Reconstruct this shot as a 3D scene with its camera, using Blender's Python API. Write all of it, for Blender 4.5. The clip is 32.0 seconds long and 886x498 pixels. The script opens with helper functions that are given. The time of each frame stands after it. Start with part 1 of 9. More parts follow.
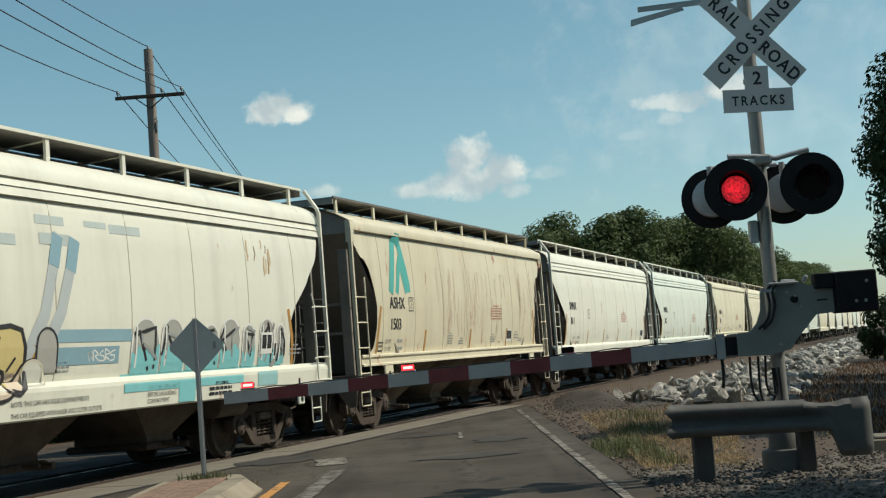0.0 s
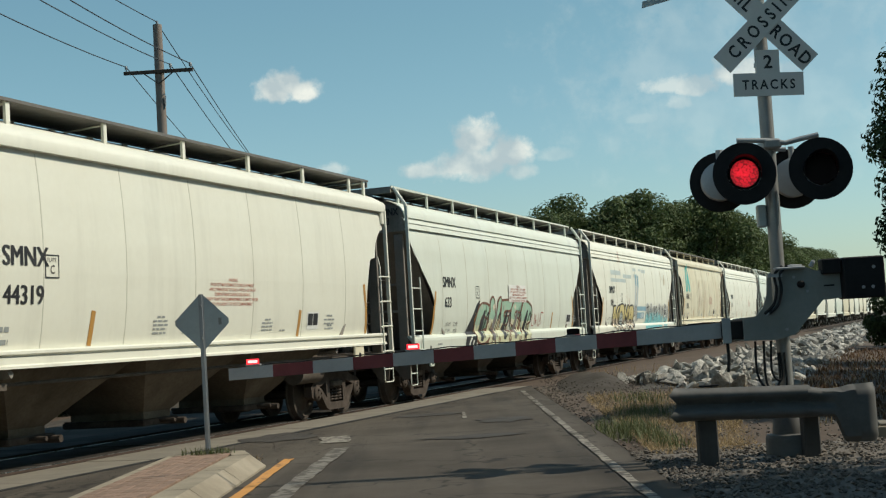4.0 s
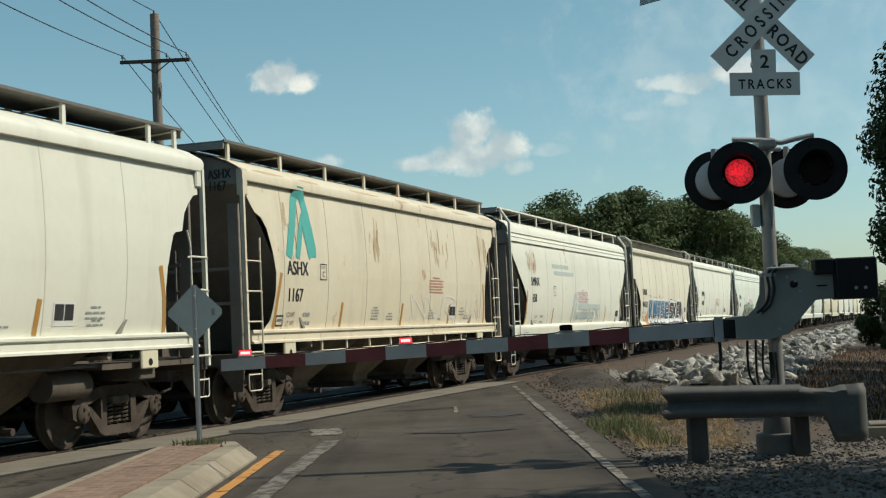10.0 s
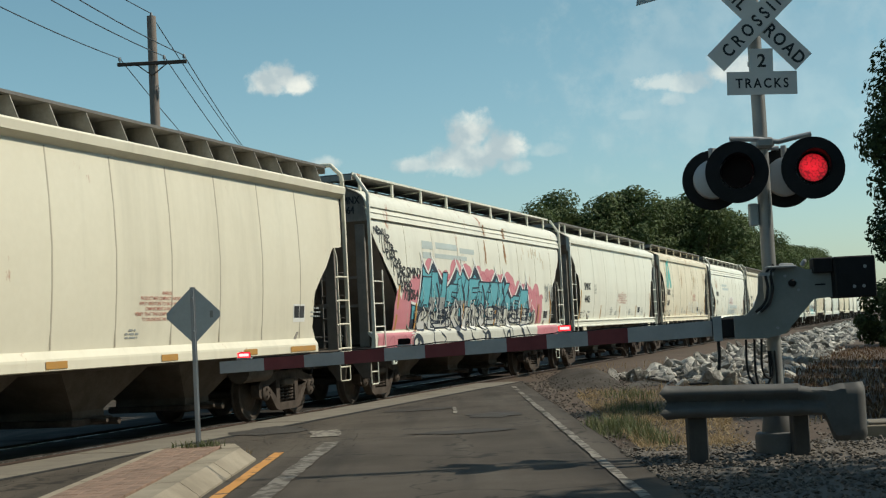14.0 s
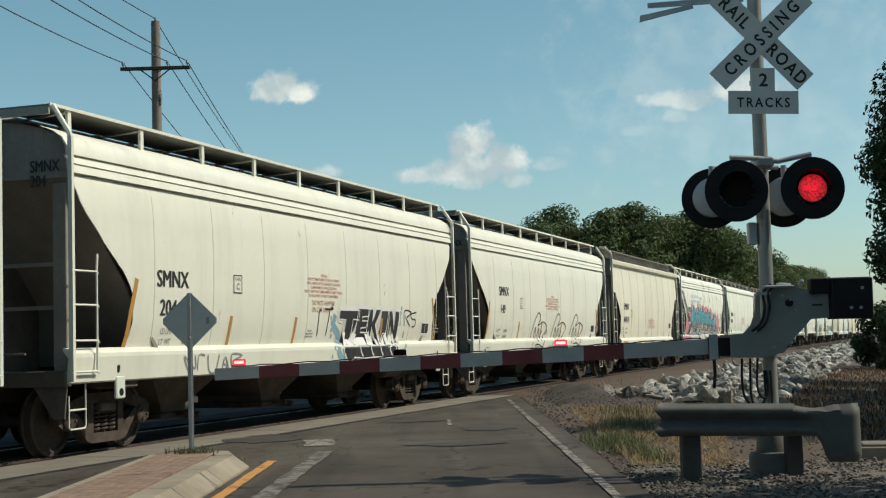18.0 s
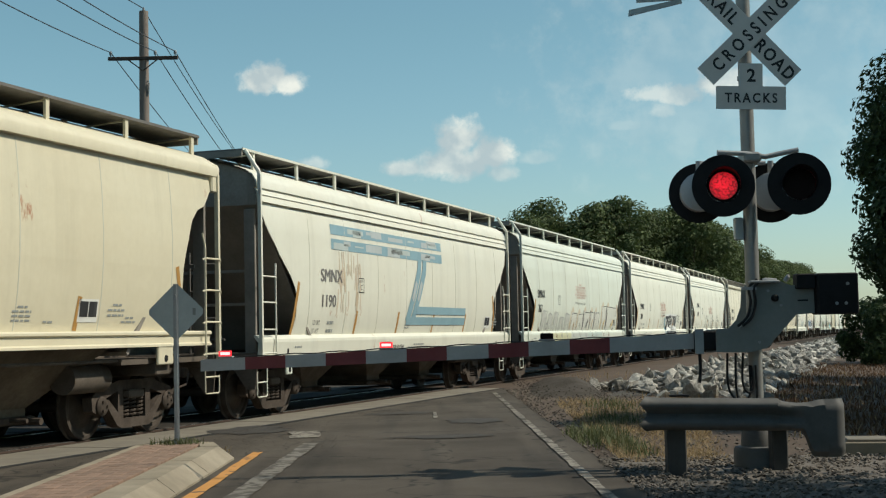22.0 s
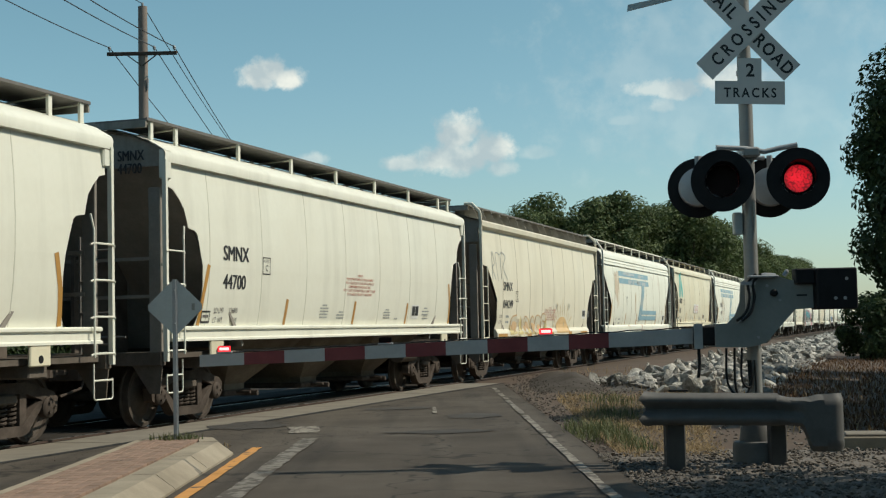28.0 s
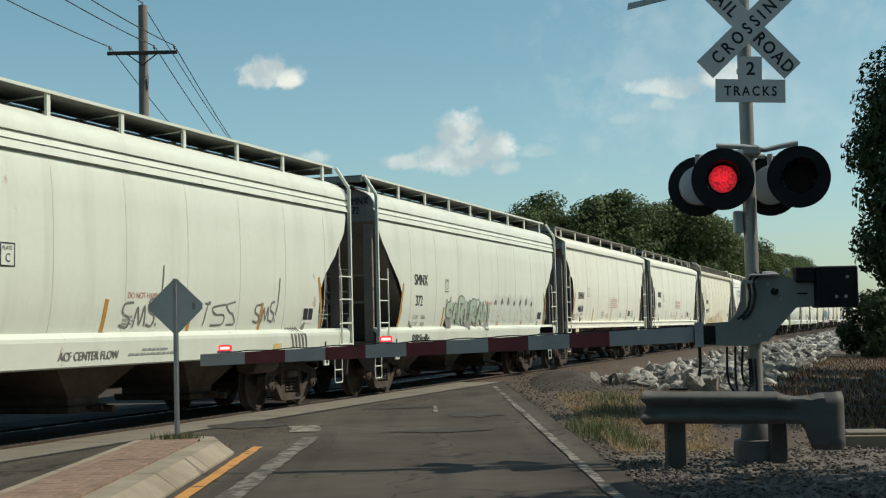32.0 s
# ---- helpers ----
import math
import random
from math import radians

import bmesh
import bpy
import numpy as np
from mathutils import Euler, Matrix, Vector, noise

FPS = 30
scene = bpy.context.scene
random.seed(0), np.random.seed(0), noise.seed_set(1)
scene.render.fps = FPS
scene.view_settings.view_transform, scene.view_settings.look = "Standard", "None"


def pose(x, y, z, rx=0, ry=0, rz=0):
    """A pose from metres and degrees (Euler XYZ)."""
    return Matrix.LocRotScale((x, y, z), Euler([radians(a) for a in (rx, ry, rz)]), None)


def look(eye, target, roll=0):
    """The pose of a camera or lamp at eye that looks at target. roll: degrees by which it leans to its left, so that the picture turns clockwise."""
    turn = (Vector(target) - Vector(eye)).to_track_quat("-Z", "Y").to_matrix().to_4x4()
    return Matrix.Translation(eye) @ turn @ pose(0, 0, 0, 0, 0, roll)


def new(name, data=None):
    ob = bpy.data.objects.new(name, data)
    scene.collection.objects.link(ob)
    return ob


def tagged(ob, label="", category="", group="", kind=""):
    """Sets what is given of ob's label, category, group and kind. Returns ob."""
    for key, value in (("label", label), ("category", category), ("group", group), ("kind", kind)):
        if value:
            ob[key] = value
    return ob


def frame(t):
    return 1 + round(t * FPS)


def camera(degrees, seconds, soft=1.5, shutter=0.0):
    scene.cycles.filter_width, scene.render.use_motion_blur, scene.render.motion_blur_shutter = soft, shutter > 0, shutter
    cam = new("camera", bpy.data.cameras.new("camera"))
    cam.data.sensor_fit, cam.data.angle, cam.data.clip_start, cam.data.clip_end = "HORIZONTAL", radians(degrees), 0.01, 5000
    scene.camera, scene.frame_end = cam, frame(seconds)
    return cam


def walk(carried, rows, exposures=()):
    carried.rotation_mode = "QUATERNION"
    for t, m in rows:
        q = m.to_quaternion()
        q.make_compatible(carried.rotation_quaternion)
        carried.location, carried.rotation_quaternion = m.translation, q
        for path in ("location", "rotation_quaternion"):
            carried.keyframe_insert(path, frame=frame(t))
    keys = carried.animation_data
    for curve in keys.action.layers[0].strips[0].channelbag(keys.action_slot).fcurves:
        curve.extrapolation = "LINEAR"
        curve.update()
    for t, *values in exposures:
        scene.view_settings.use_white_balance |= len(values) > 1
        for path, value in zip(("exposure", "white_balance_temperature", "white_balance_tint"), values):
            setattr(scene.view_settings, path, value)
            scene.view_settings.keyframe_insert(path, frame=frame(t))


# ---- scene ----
cam = camera(35.50, 32.0, soft=1.22)


def held(x, y, z, yaw, tilt, roll):
    """Camera pose from its place, heading to the left of the road, upward tilt and lean."""
    return pose(x, y, z, 90 + tilt, 0, yaw) @ pose(0, 0, 0, 0, 0, roll)


walk(cam, [
    (0, held(-0.000, -0.011, 1.327, 0.003, 4.449, -4.425)),
    (0.5, held(-0.007, -0.001, 1.327, 0.085, 4.334, -4.271)),
    (1, held(-0.005, 0.002, 1.329, 0.118, 4.170, -4.384)),
    (1.5, held(-0.002, -0.005, 1.336, 0.166, 3.983, -4.403)),
    (2, held(-0.003, 0.000, 1.326, 0.238, 3.897, -4.020)),
    (2.5, held(-0.004, -0.015, 1.324, 0.281, 3.821, -4.239)),
    (3, held(-0.004, -0.008, 1.324, 0.296, 3.774, -4.016)),
    (3.5, held(-0.007, 0.002, 1.323, 0.337, 3.705, -3.741)),
    (5.5, held(-0.006, 0.006, 1.320, 0.233, 3.608, -3.085)),
    (6, held(-0.009, -0.002, 1.325, 0.331, 3.638, -3.006)),
    (6.5, held(-0.012, -0.009, 1.326, 0.366, 3.676, -2.879)),
    (7, held(-0.005, -0.001, 1.332, 0.363, 3.629, -2.756)),
    (7.5, held(-0.005, -0.007, 1.328, 0.301, 3.579, -2.815)),
    (8, held(-0.005, -0.005, 1.326, 0.191, 3.524, -2.740)),
    (8.5, held(-0.003, 0.001, 1.319, 0.179, 3.458, -2.604)),
    (9, held(-0.005, 0.008, 1.327, 0.101, 3.430, -2.865)),
    (9.5, held(-0.013, -0.001, 1.317, 0.050, 3.425, -2.739)),
    (10, held(-0.009, -0.006, 1.324, 0.076, 3.395, -2.634)),
    (10.5, held(-0.002, 0.005, 1.322, 0.062, 3.405, -2.691)),
    (11, held(-0.014, 0.002, 1.329, -0.011, 3.383, -2.728)),
    (11.5, held(-0.003, 0.004, 1.323, 0.012, 3.440, -2.632)),
    (12, held(-0.005, -0.005, 1.328, 0.035, 3.409, -2.788)),
    (12.5, held(-0.008, -0.001, 1.326, -0.016, 3.370, -2.854)),
    (13, held(-0.003, -0.002, 1.325, -0.012, 3.393, -2.682)),
    (13.5, held(0.000, 0.003, 1.326, -0.001, 3.408, -2.744)),
    (14, held(-0.006, -0.002, 1.330, 0.008, 3.406, -2.968)),
    (14.5, held(-0.009, -0.001, 1.323, 0.031, 3.372, -2.750)),
    (16.5, held(0.008, 0.004, 1.338, 0.306, 3.446, -1.704)),
    (17, held(0.002, 0.003, 1.340, 0.206, 3.696, -1.925)),
    (17.5, held(0.003, -0.006, 1.339, 0.124, 3.822, -1.901)),
    (18, held(0.003, 0.002, 1.331, -0.056, 3.886, -1.638)),
    (18.5, held(-0.003, -0.011, 1.328, -0.167, 3.881, -1.624)),
    (19, held(-0.008, -0.008, 1.325, -0.251, 3.845, -1.777)),
    (19.5, held(-0.000, 0.002, 1.336, -0.274, 3.764, -1.711)),
    (20, held(-0.001, 0.006, 1.328, -0.311, 3.754, -1.429)),
    (20.5, held(-0.005, -0.009, 1.331, -0.382, 3.693, -1.443)),
    (21, held(-0.000, -0.006, 1.335, -0.467, 3.623, -1.529)),
    (21.5, held(0.007, -0.000, 1.331, -0.551, 3.598, -1.376)),
    (22, held(0.004, -0.002, 1.332, -0.580, 3.569, -1.243)),
    (22.5, held(0.003, 0.001, 1.327, -0.593, 3.535, -1.316)),
    (23, held(0.001, -0.002, 1.333, -0.632, 3.479, -1.524)),
    (23.5, held(0.002, 0.001, 1.337, -0.610, 3.469, -1.429)),
    (24, held(0.003, 0.006, 1.331, -0.587, 3.441, -1.320)),
    (24.5, held(0.005, 0.007, 1.336, -0.564, 3.414, -1.402)),
    (25, held(0.004, -0.005, 1.331, -0.588, 3.439, -1.323)),
    (25.5, held(0.006, 0.006, 1.335, -0.620, 3.417, -1.171)),
    (27.5, held(0.008, 0.006, 1.332, -0.611, 3.410, -1.117)),
    (28, held(0.010, 0.001, 1.332, -0.595, 3.368, -1.289)),
    (28.5, held(0.011, 0.002, 1.345, -0.590, 3.398, -1.500)),
    (29, held(0.007, 0.001, 1.342, -0.624, 3.492, -1.260)),
    (29.5, held(0.002, -0.000, 1.333, -0.634, 3.532, -1.119)),
    (30, held(0.006, -0.003, 1.340, -0.589, 3.483, -1.343)),
    (30.5, held(0.005, 0.003, 1.344, -0.600, 3.396, -1.340)),
    (31, held(0.005, 0.004, 1.330, -0.564, 3.366, -1.192)),
    (31.5, held(0.009, 0.000, 1.333, -0.526, 3.320, -1.254)),
    (32, held(0.012, 0.005, 1.334, -0.564, 3.315, -1.380)),
])

# ---- world, sun ----
SUN_EL, SUN_AZ = 46.0, 2.0   # the sun stands to the right of the road, hardly ahead
SUN_WAY = Vector((math.cos(radians(SUN_EL)) * math.cos(radians(SUN_AZ)),
                  math.cos(radians(SUN_EL)) * math.sin(radians(SUN_AZ)), math.sin(radians(SUN_EL))))
sun = new("sun", bpy.data.lights.new("sun", "SUN"))
sun.data.energy, sun.data.angle, sun.data.color = 4.42, radians(0.5), (1.0, 0.93, 0.78)
sun.matrix_world = look(SUN_WAY * 60, (0, 0, 0))
scene.view_settings.exposure = 0.0

world = bpy.data.worlds.new("sky")
scene.world = world
world.use_nodes = True


def build_sky():
    nt = world.node_tree
    n, l = nt.nodes, nt.links
    n.clear()
    out = n.new("ShaderNodeOutputWorld")
    bg = n.new("ShaderNodeBackground")
    sky = n.new("ShaderNodeTexSky")
    sky.sky_type, sky.sun_disc = "NISHITA", False
    sky.sun_elevation, sky.sun_rotation = radians(SUN_EL), radians(90 - SUN_AZ)
    sky.altitude, sky.air_density, sky.dust_density, sky.ozone_density = 100, 1.15, 0.7, 1.6
    bg.inputs[1].default_value = 0.11
    tc = n.new("ShaderNodeTexCoord")
    noise_a = n.new("ShaderNodeTexNoise")
    noise_a.inputs["Scale"].default_value = 46
    noise_a.inputs["Detail"].default_value = 9
    noise_a.inputs["Roughness"].default_value = 0.62
    l.new(tc.outputs["Generated"], noise_a.inputs["Vector"])

    def mth(op, a, b=None, c=None, clamp=False):
        m = n.new("ShaderNodeMath")
        m.operation, m.use_clamp = op, clamp
        for i, v in enumerate((a, b, c)):
            if v is None:
                continue
            if isinstance(v, (int, float)):
                m.inputs[i].default_value = v
            else:
                l.new(v, m.inputs[i])
        return m.outputs[0]

    def dot(v):
        m = n.new("ShaderNodeVectorMath")
        m.operation = "DOT_PRODUCT"
        l.new(tc.outputs["Generated"], m.inputs[0])
        m.inputs[1].default_value = v
        return m.outputs["Value"]

    total = None
    # heading to the right and height over the horizon in degrees, half width, half height, density
    for az, el, w, h, dens in CLOUDS:
        a, e = radians(az), radians(el)
        right = Vector((math.cos(a), -math.sin(a), 0))
        ahead = Vector((math.sin(a) * math.cos(e), math.cos(a) * math.cos(e), math.sin(e)))
        up = right.cross(ahead)
        x = mth("DIVIDE", dot(right), math.tan(radians(w)))
        y0 = mth("DIVIDE", dot(up), math.tan(radians(h)))
        flat = mth("MULTIPLY", mth("MINIMUM", y0, 0.0), 0.6)
        y = mth("ADD", y0, flat)
        r = mth("SQRT", mth("ADD", mth("MULTIPLY", x, x), mth("MULTIPLY", y, y)))
        front = mth("GREATER_THAN", dot(ahead), 0.5)
        r2 = mth("ADD", r, mth("MULTIPLY", mth("SUBTRACT", noise_a.outputs["Fac"], 0.5), 2.3))
        m = n.new("ShaderNodeMapRange")
        m.interpolation_type = "SMOOTHSTEP"
        l.new(r2, m.inputs["Value"])
        m.inputs["From Min"].default_value, m.inputs["From Max"].default_value = 1.2, 0.42
        m.inputs["To Min"].default_value, m.inputs["To Max"].default_value = 0.0, dens
        one = mth("MULTIPLY", m.outputs[0], front)
        total = one if total is None else mth("MAXIMUM", total, one)
    tint = n.new("ShaderNodeMix")
    tint.data_type, tint.blend_type = "RGBA", "MULTIPLY"
    tint.inputs["Factor"].default_value = 1.0
    l.new(sky.outputs[0], tint.inputs["A"])
    haze = n.new("ShaderNodeMapRange")
    l.new(dot(Vector((0, 0, 1))), haze.inputs[0])
    for i, v in enumerate((0.02, 0.22, 0.0, 1.0)):
        haze.inputs[i + 1].default_value = v
    tone = n.new("ShaderNodeMix")
    tone.data_type = "RGBA"
    l.new(haze.outputs[0], tone.inputs["Factor"])
    tone.inputs["A"].default_value, tone.inputs["B"].default_value = HORIZON_TINT, SKY_TINT
    l.new(tone.outputs["Result"], tint.inputs["B"])
    mix = n.new("ShaderNodeMix")
    mix.data_type = "RGBA"
    l.new(total, mix.inputs["Factor"])
    l.new(tint.outputs["Result"], mix.inputs["A"])
    ramp = n.new("ShaderNodeValToRGB")
    ramp.color_ramp.elements[0].position, ramp.color_ramp.elements[0].color = 0.40, (4.3, 5.2, 5.4, 1)
    ramp.color_ramp.elements[1].position, ramp.color_ramp.elements[1].color = 0.60, (7.8, 8.1, 7.4, 1)
    noise_b = n.new("ShaderNodeTexNoise")
    noise_b.inputs["Scale"].default_value, noise_b.inputs["Detail"].default_value = 30, 6
    l.new(tc.outputs["Generated"], noise_b.inputs["Vector"])
    l.new(noise_b.outputs["Fac"], ramp.inputs["Fac"])
    l.new(ramp.outputs["Color"], mix.inputs["B"])
    l.new(mix.outputs["Result"], bg.inputs["Color"])
    l.new(bg.outputs[0], out.inputs[0])


CLOUDS = [(-6.95, 10.4, 0.8, 0.72, 1.0), (-6.35, 10.75, 0.75, 0.75, 1.0), (-5.75, 10.4, 0.7, 0.62, 1.0)]
# a tall heap with a ragged foot, then thin rags to its right and a bank behind the sign
CLOUDS += [(1.3, 8.0, 0.95, 1.0, 0.92), (2.7, 7.4, 1.1, 0.85, 0.9), (1.0, 7.0, 1.8, 0.95, 0.85), (-0.9, 6.9, 0.9, 0.45, 0.75), (3.1, 6.6, 0.7, 0.4, 0.55)]
CLOUDS += [(9.2, 9.6, 1.2, 0.5, 0.6), (10.6, 9.5, 1.3, 0.65, 0.68), (12.2, 9.9, 1.4, 0.9, 0.85), (9.8, 8.9, 0.7, 0.5, 0.4), (14.0, 9.7, 1.0, 0.6, 0.5)]
CLOUDS += [(8.2, 8.4, 0.9, 0.35, 0.22), (4.5, 7.2, 0.8, 0.35, 0.25), (-4.9, 7.15, 0.9, 0.35, 0.5), (13.5, 9.5, 8.0, 6.0, 0.17)]
HORIZON_TINT, SKY_TINT = (0.80, 0.98, 1.05, 1), (0.77, 1.0, 0.90, 1)
build_sky()

# ---- geometry helpers ----
TURN = 18.633                       # the track's heading to the right of the road
AHEAD = Vector((math.sin(radians(TURN)), math.cos(radians(TURN)), 0))
RIGHT = Vector((AHEAD.y, -AHEAD.x, 0))
TRACK = -11.5                       # the track's centre line, from the camera's place


def along(s, l, z=0.0):
    return AHEAD * s + RIGHT * l + Vector((0, 0, z))


def track_pose(s, l, z=0.0):
    p = along(s, l, z)
    return pose(p.x, p.y, p.z, 0, 0, 90 - TURN)


class Geo:
    """A growing mesh: corners and faces."""

    def __init__(self):
        self.v, self.f, self.smooth = [], [], False

    def add(self, vs, fs):
        o = len(self.v)
        self.v += [tuple(p) for p in vs]
        self.f += [tuple(i + o for i in q) for q in fs]
        return self

    def box(self, x0, y0, z0, x1, y1, z1, m=None, bev=0.0):
        if bev:
            b = bev
            vs, fs = [], []
            for z, i in ((z0, b), (z0 + b, 0), (z1 - b, 0), (z1, b)):
                vs += [(x0 + i + b, y0 + i, z), (x1 - i - b, y0 + i, z), (x1 - i, y0 + i + b, z), (x1 - i, y1 - i - b, z),
                       (x1 - i - b, y1 - i, z), (x0 + i + b, y1 - i, z), (x0 + i, y1 - i - b, z), (x0 + i, y0 + i + b, z)]
            for k in range(3):
                fs += [(k * 8 + i, k * 8 + (i + 1) % 8, k * 8 + 8 + (i + 1) % 8, k * 8 + 8 + i) for i in range(8)]
            fs += [tuple(range(7, -1, -1)), tuple(range(24, 32))]
        else:
            vs = [(x, y, z) for z in (z0, z1) for x, y in ((x0, y0), (x1, y0), (x1, y1), (x0, y1))]
            fs = [(3, 2, 1, 0), (4, 5, 6, 7), (0, 1, 5, 4), (1, 2, 6, 5), (2, 3, 7, 6), (3, 0, 4, 7)]
        if m is not None:
            vs = [m @ Vector(p) for p in vs]
        return self.add(vs, fs)

    def tube(self, pts, r, n=8, cap=True, r2=None):
        pts = [Vector(p) for p in pts]
        k, vs, fs = len(pts), [], []
        side = None
        for i, p in enumerate(pts):
            d = (pts[min(i + 1, k - 1)] - pts[max(i - 1, 0)]).normalized()
            if side is None:
                side = d.orthogonal().normalized()
            side = (side - d * side.dot(d)).normalized()
            other = d.cross(side)
            rr = r if r2 is None else r + (r2 - r) * i / max(1, k - 1)
            vs += [p + (side * math.cos(2 * math.pi * j / n) + other * math.sin(2 * math.pi * j / n)) * rr for j in range(n)]
        for i in range(k - 1):
            fs += [(i * n + j, i * n + (j + 1) % n, i * n + n + (j + 1) % n, i * n + n + j) for j in range(n)]
        if cap:
            fs += [tuple(range(n - 1, -1, -1)), tuple((k - 1) * n + j for j in range(n))]
        return self.add(vs, fs)

    def lathe(self, prof, n=24, m=None):
        """Profile of (radius, height) pairs turned about z."""
        vs = [(r * math.cos(2 * math.pi * j / n), r * math.sin(2 * math.pi * j / n), z) for r, z in prof for j in range(n)]
        fs = [(i * n + j, i * n + (j + 1) % n, i * n + n + (j + 1) % n, i * n + n + j) for i in range(len(prof) - 1) for j in range(n)]
        fs += [tuple(range(n - 1, -1, -1)), tuple((len(prof) - 1) * n + j for j in range(n))]
        if m is not None:
            vs = [m @ Vector(p) for p in vs]
        return self.add(vs, fs)

    def slab(self, pts, a, b, axis="y", m=None):
        """A flat outline (u, w) drawn out along an axis from a to b."""
        n = len(pts)
        put = {"y": lambda u, w, t: (u, t, w), "x": lambda u, w, t: (t, u, w), "z": lambda u, w, t: (u, w, t)}[axis]
        vs = [put(u, w, t) for t in (a, b) for u, w in pts]
        fs = [tuple(range(n - 1, -1, -1)), tuple(range(n, 2 * n))] + [(i, (i + 1) % n, n + (i + 1) % n, n + i) for i in range(n)]
        if m is not None:
            vs = [m @ Vector(p) for p in vs]
        return self.add(vs, fs)

    def grid(self, rows):
        n, m = len(rows), len(rows[0])
        return self.add([p for r in rows for p in r], [(i * m + j, i * m + j + 1, i * m + m + j + 1, i * m + m + j)
                                                        for i in range(n - 1) for j in range(m - 1)])

    def mesh(self, name, mats, smooth=None):
        me = bpy.data.meshes.new(name)
        me.from_pydata(self.v, [], self.f)
        bm = bmesh.new()
        bm.from_mesh(me)
        bmesh.ops.recalc_face_normals(bm, faces=bm.faces) if len(self.f) < 30000 and not self.smooth == "open" else None
        bm.to_mesh(me)
        bm.free()
        for mt in mats if isinstance(mats, (list, tuple)) else [mats]:
            me.materials.append(mt)
        if smooth:
            me.shade_smooth()
            me.set_sharp_from_angle(angle=radians(smooth))
        return me


def part(name, geo, material, parent, label="", smooth=None, m=None):
    """Links a mesh as one object under a thing or a part."""
    ob = new(name, geo.mesh(name, material, smooth) if isinstance(geo, Geo) else geo)
    ob.parent = parent
    if m is not None:
        ob.matrix_local = m
    return tagged(ob, label)


def thing(name, label, category, m=None, group="", kind=""):
    ob = new(name)
    ob.empty_display_size = 0.1
    if m is not None:
        ob.matrix_world = m
    return tagged(ob, label, category, group, kind)


def solid(name, geo, material, label, category, group="", kind="", smooth=None, m=None):
    ob = new(name, geo.mesh(name, material, smooth) if isinstance(geo, Geo) else geo)
    if m is not None:
        ob.matrix_world = m
    return tagged(ob, label, category, group, kind)


# ---- materials ----
def rgb(c):
    return (*c, 1) if len(c) == 3 else c


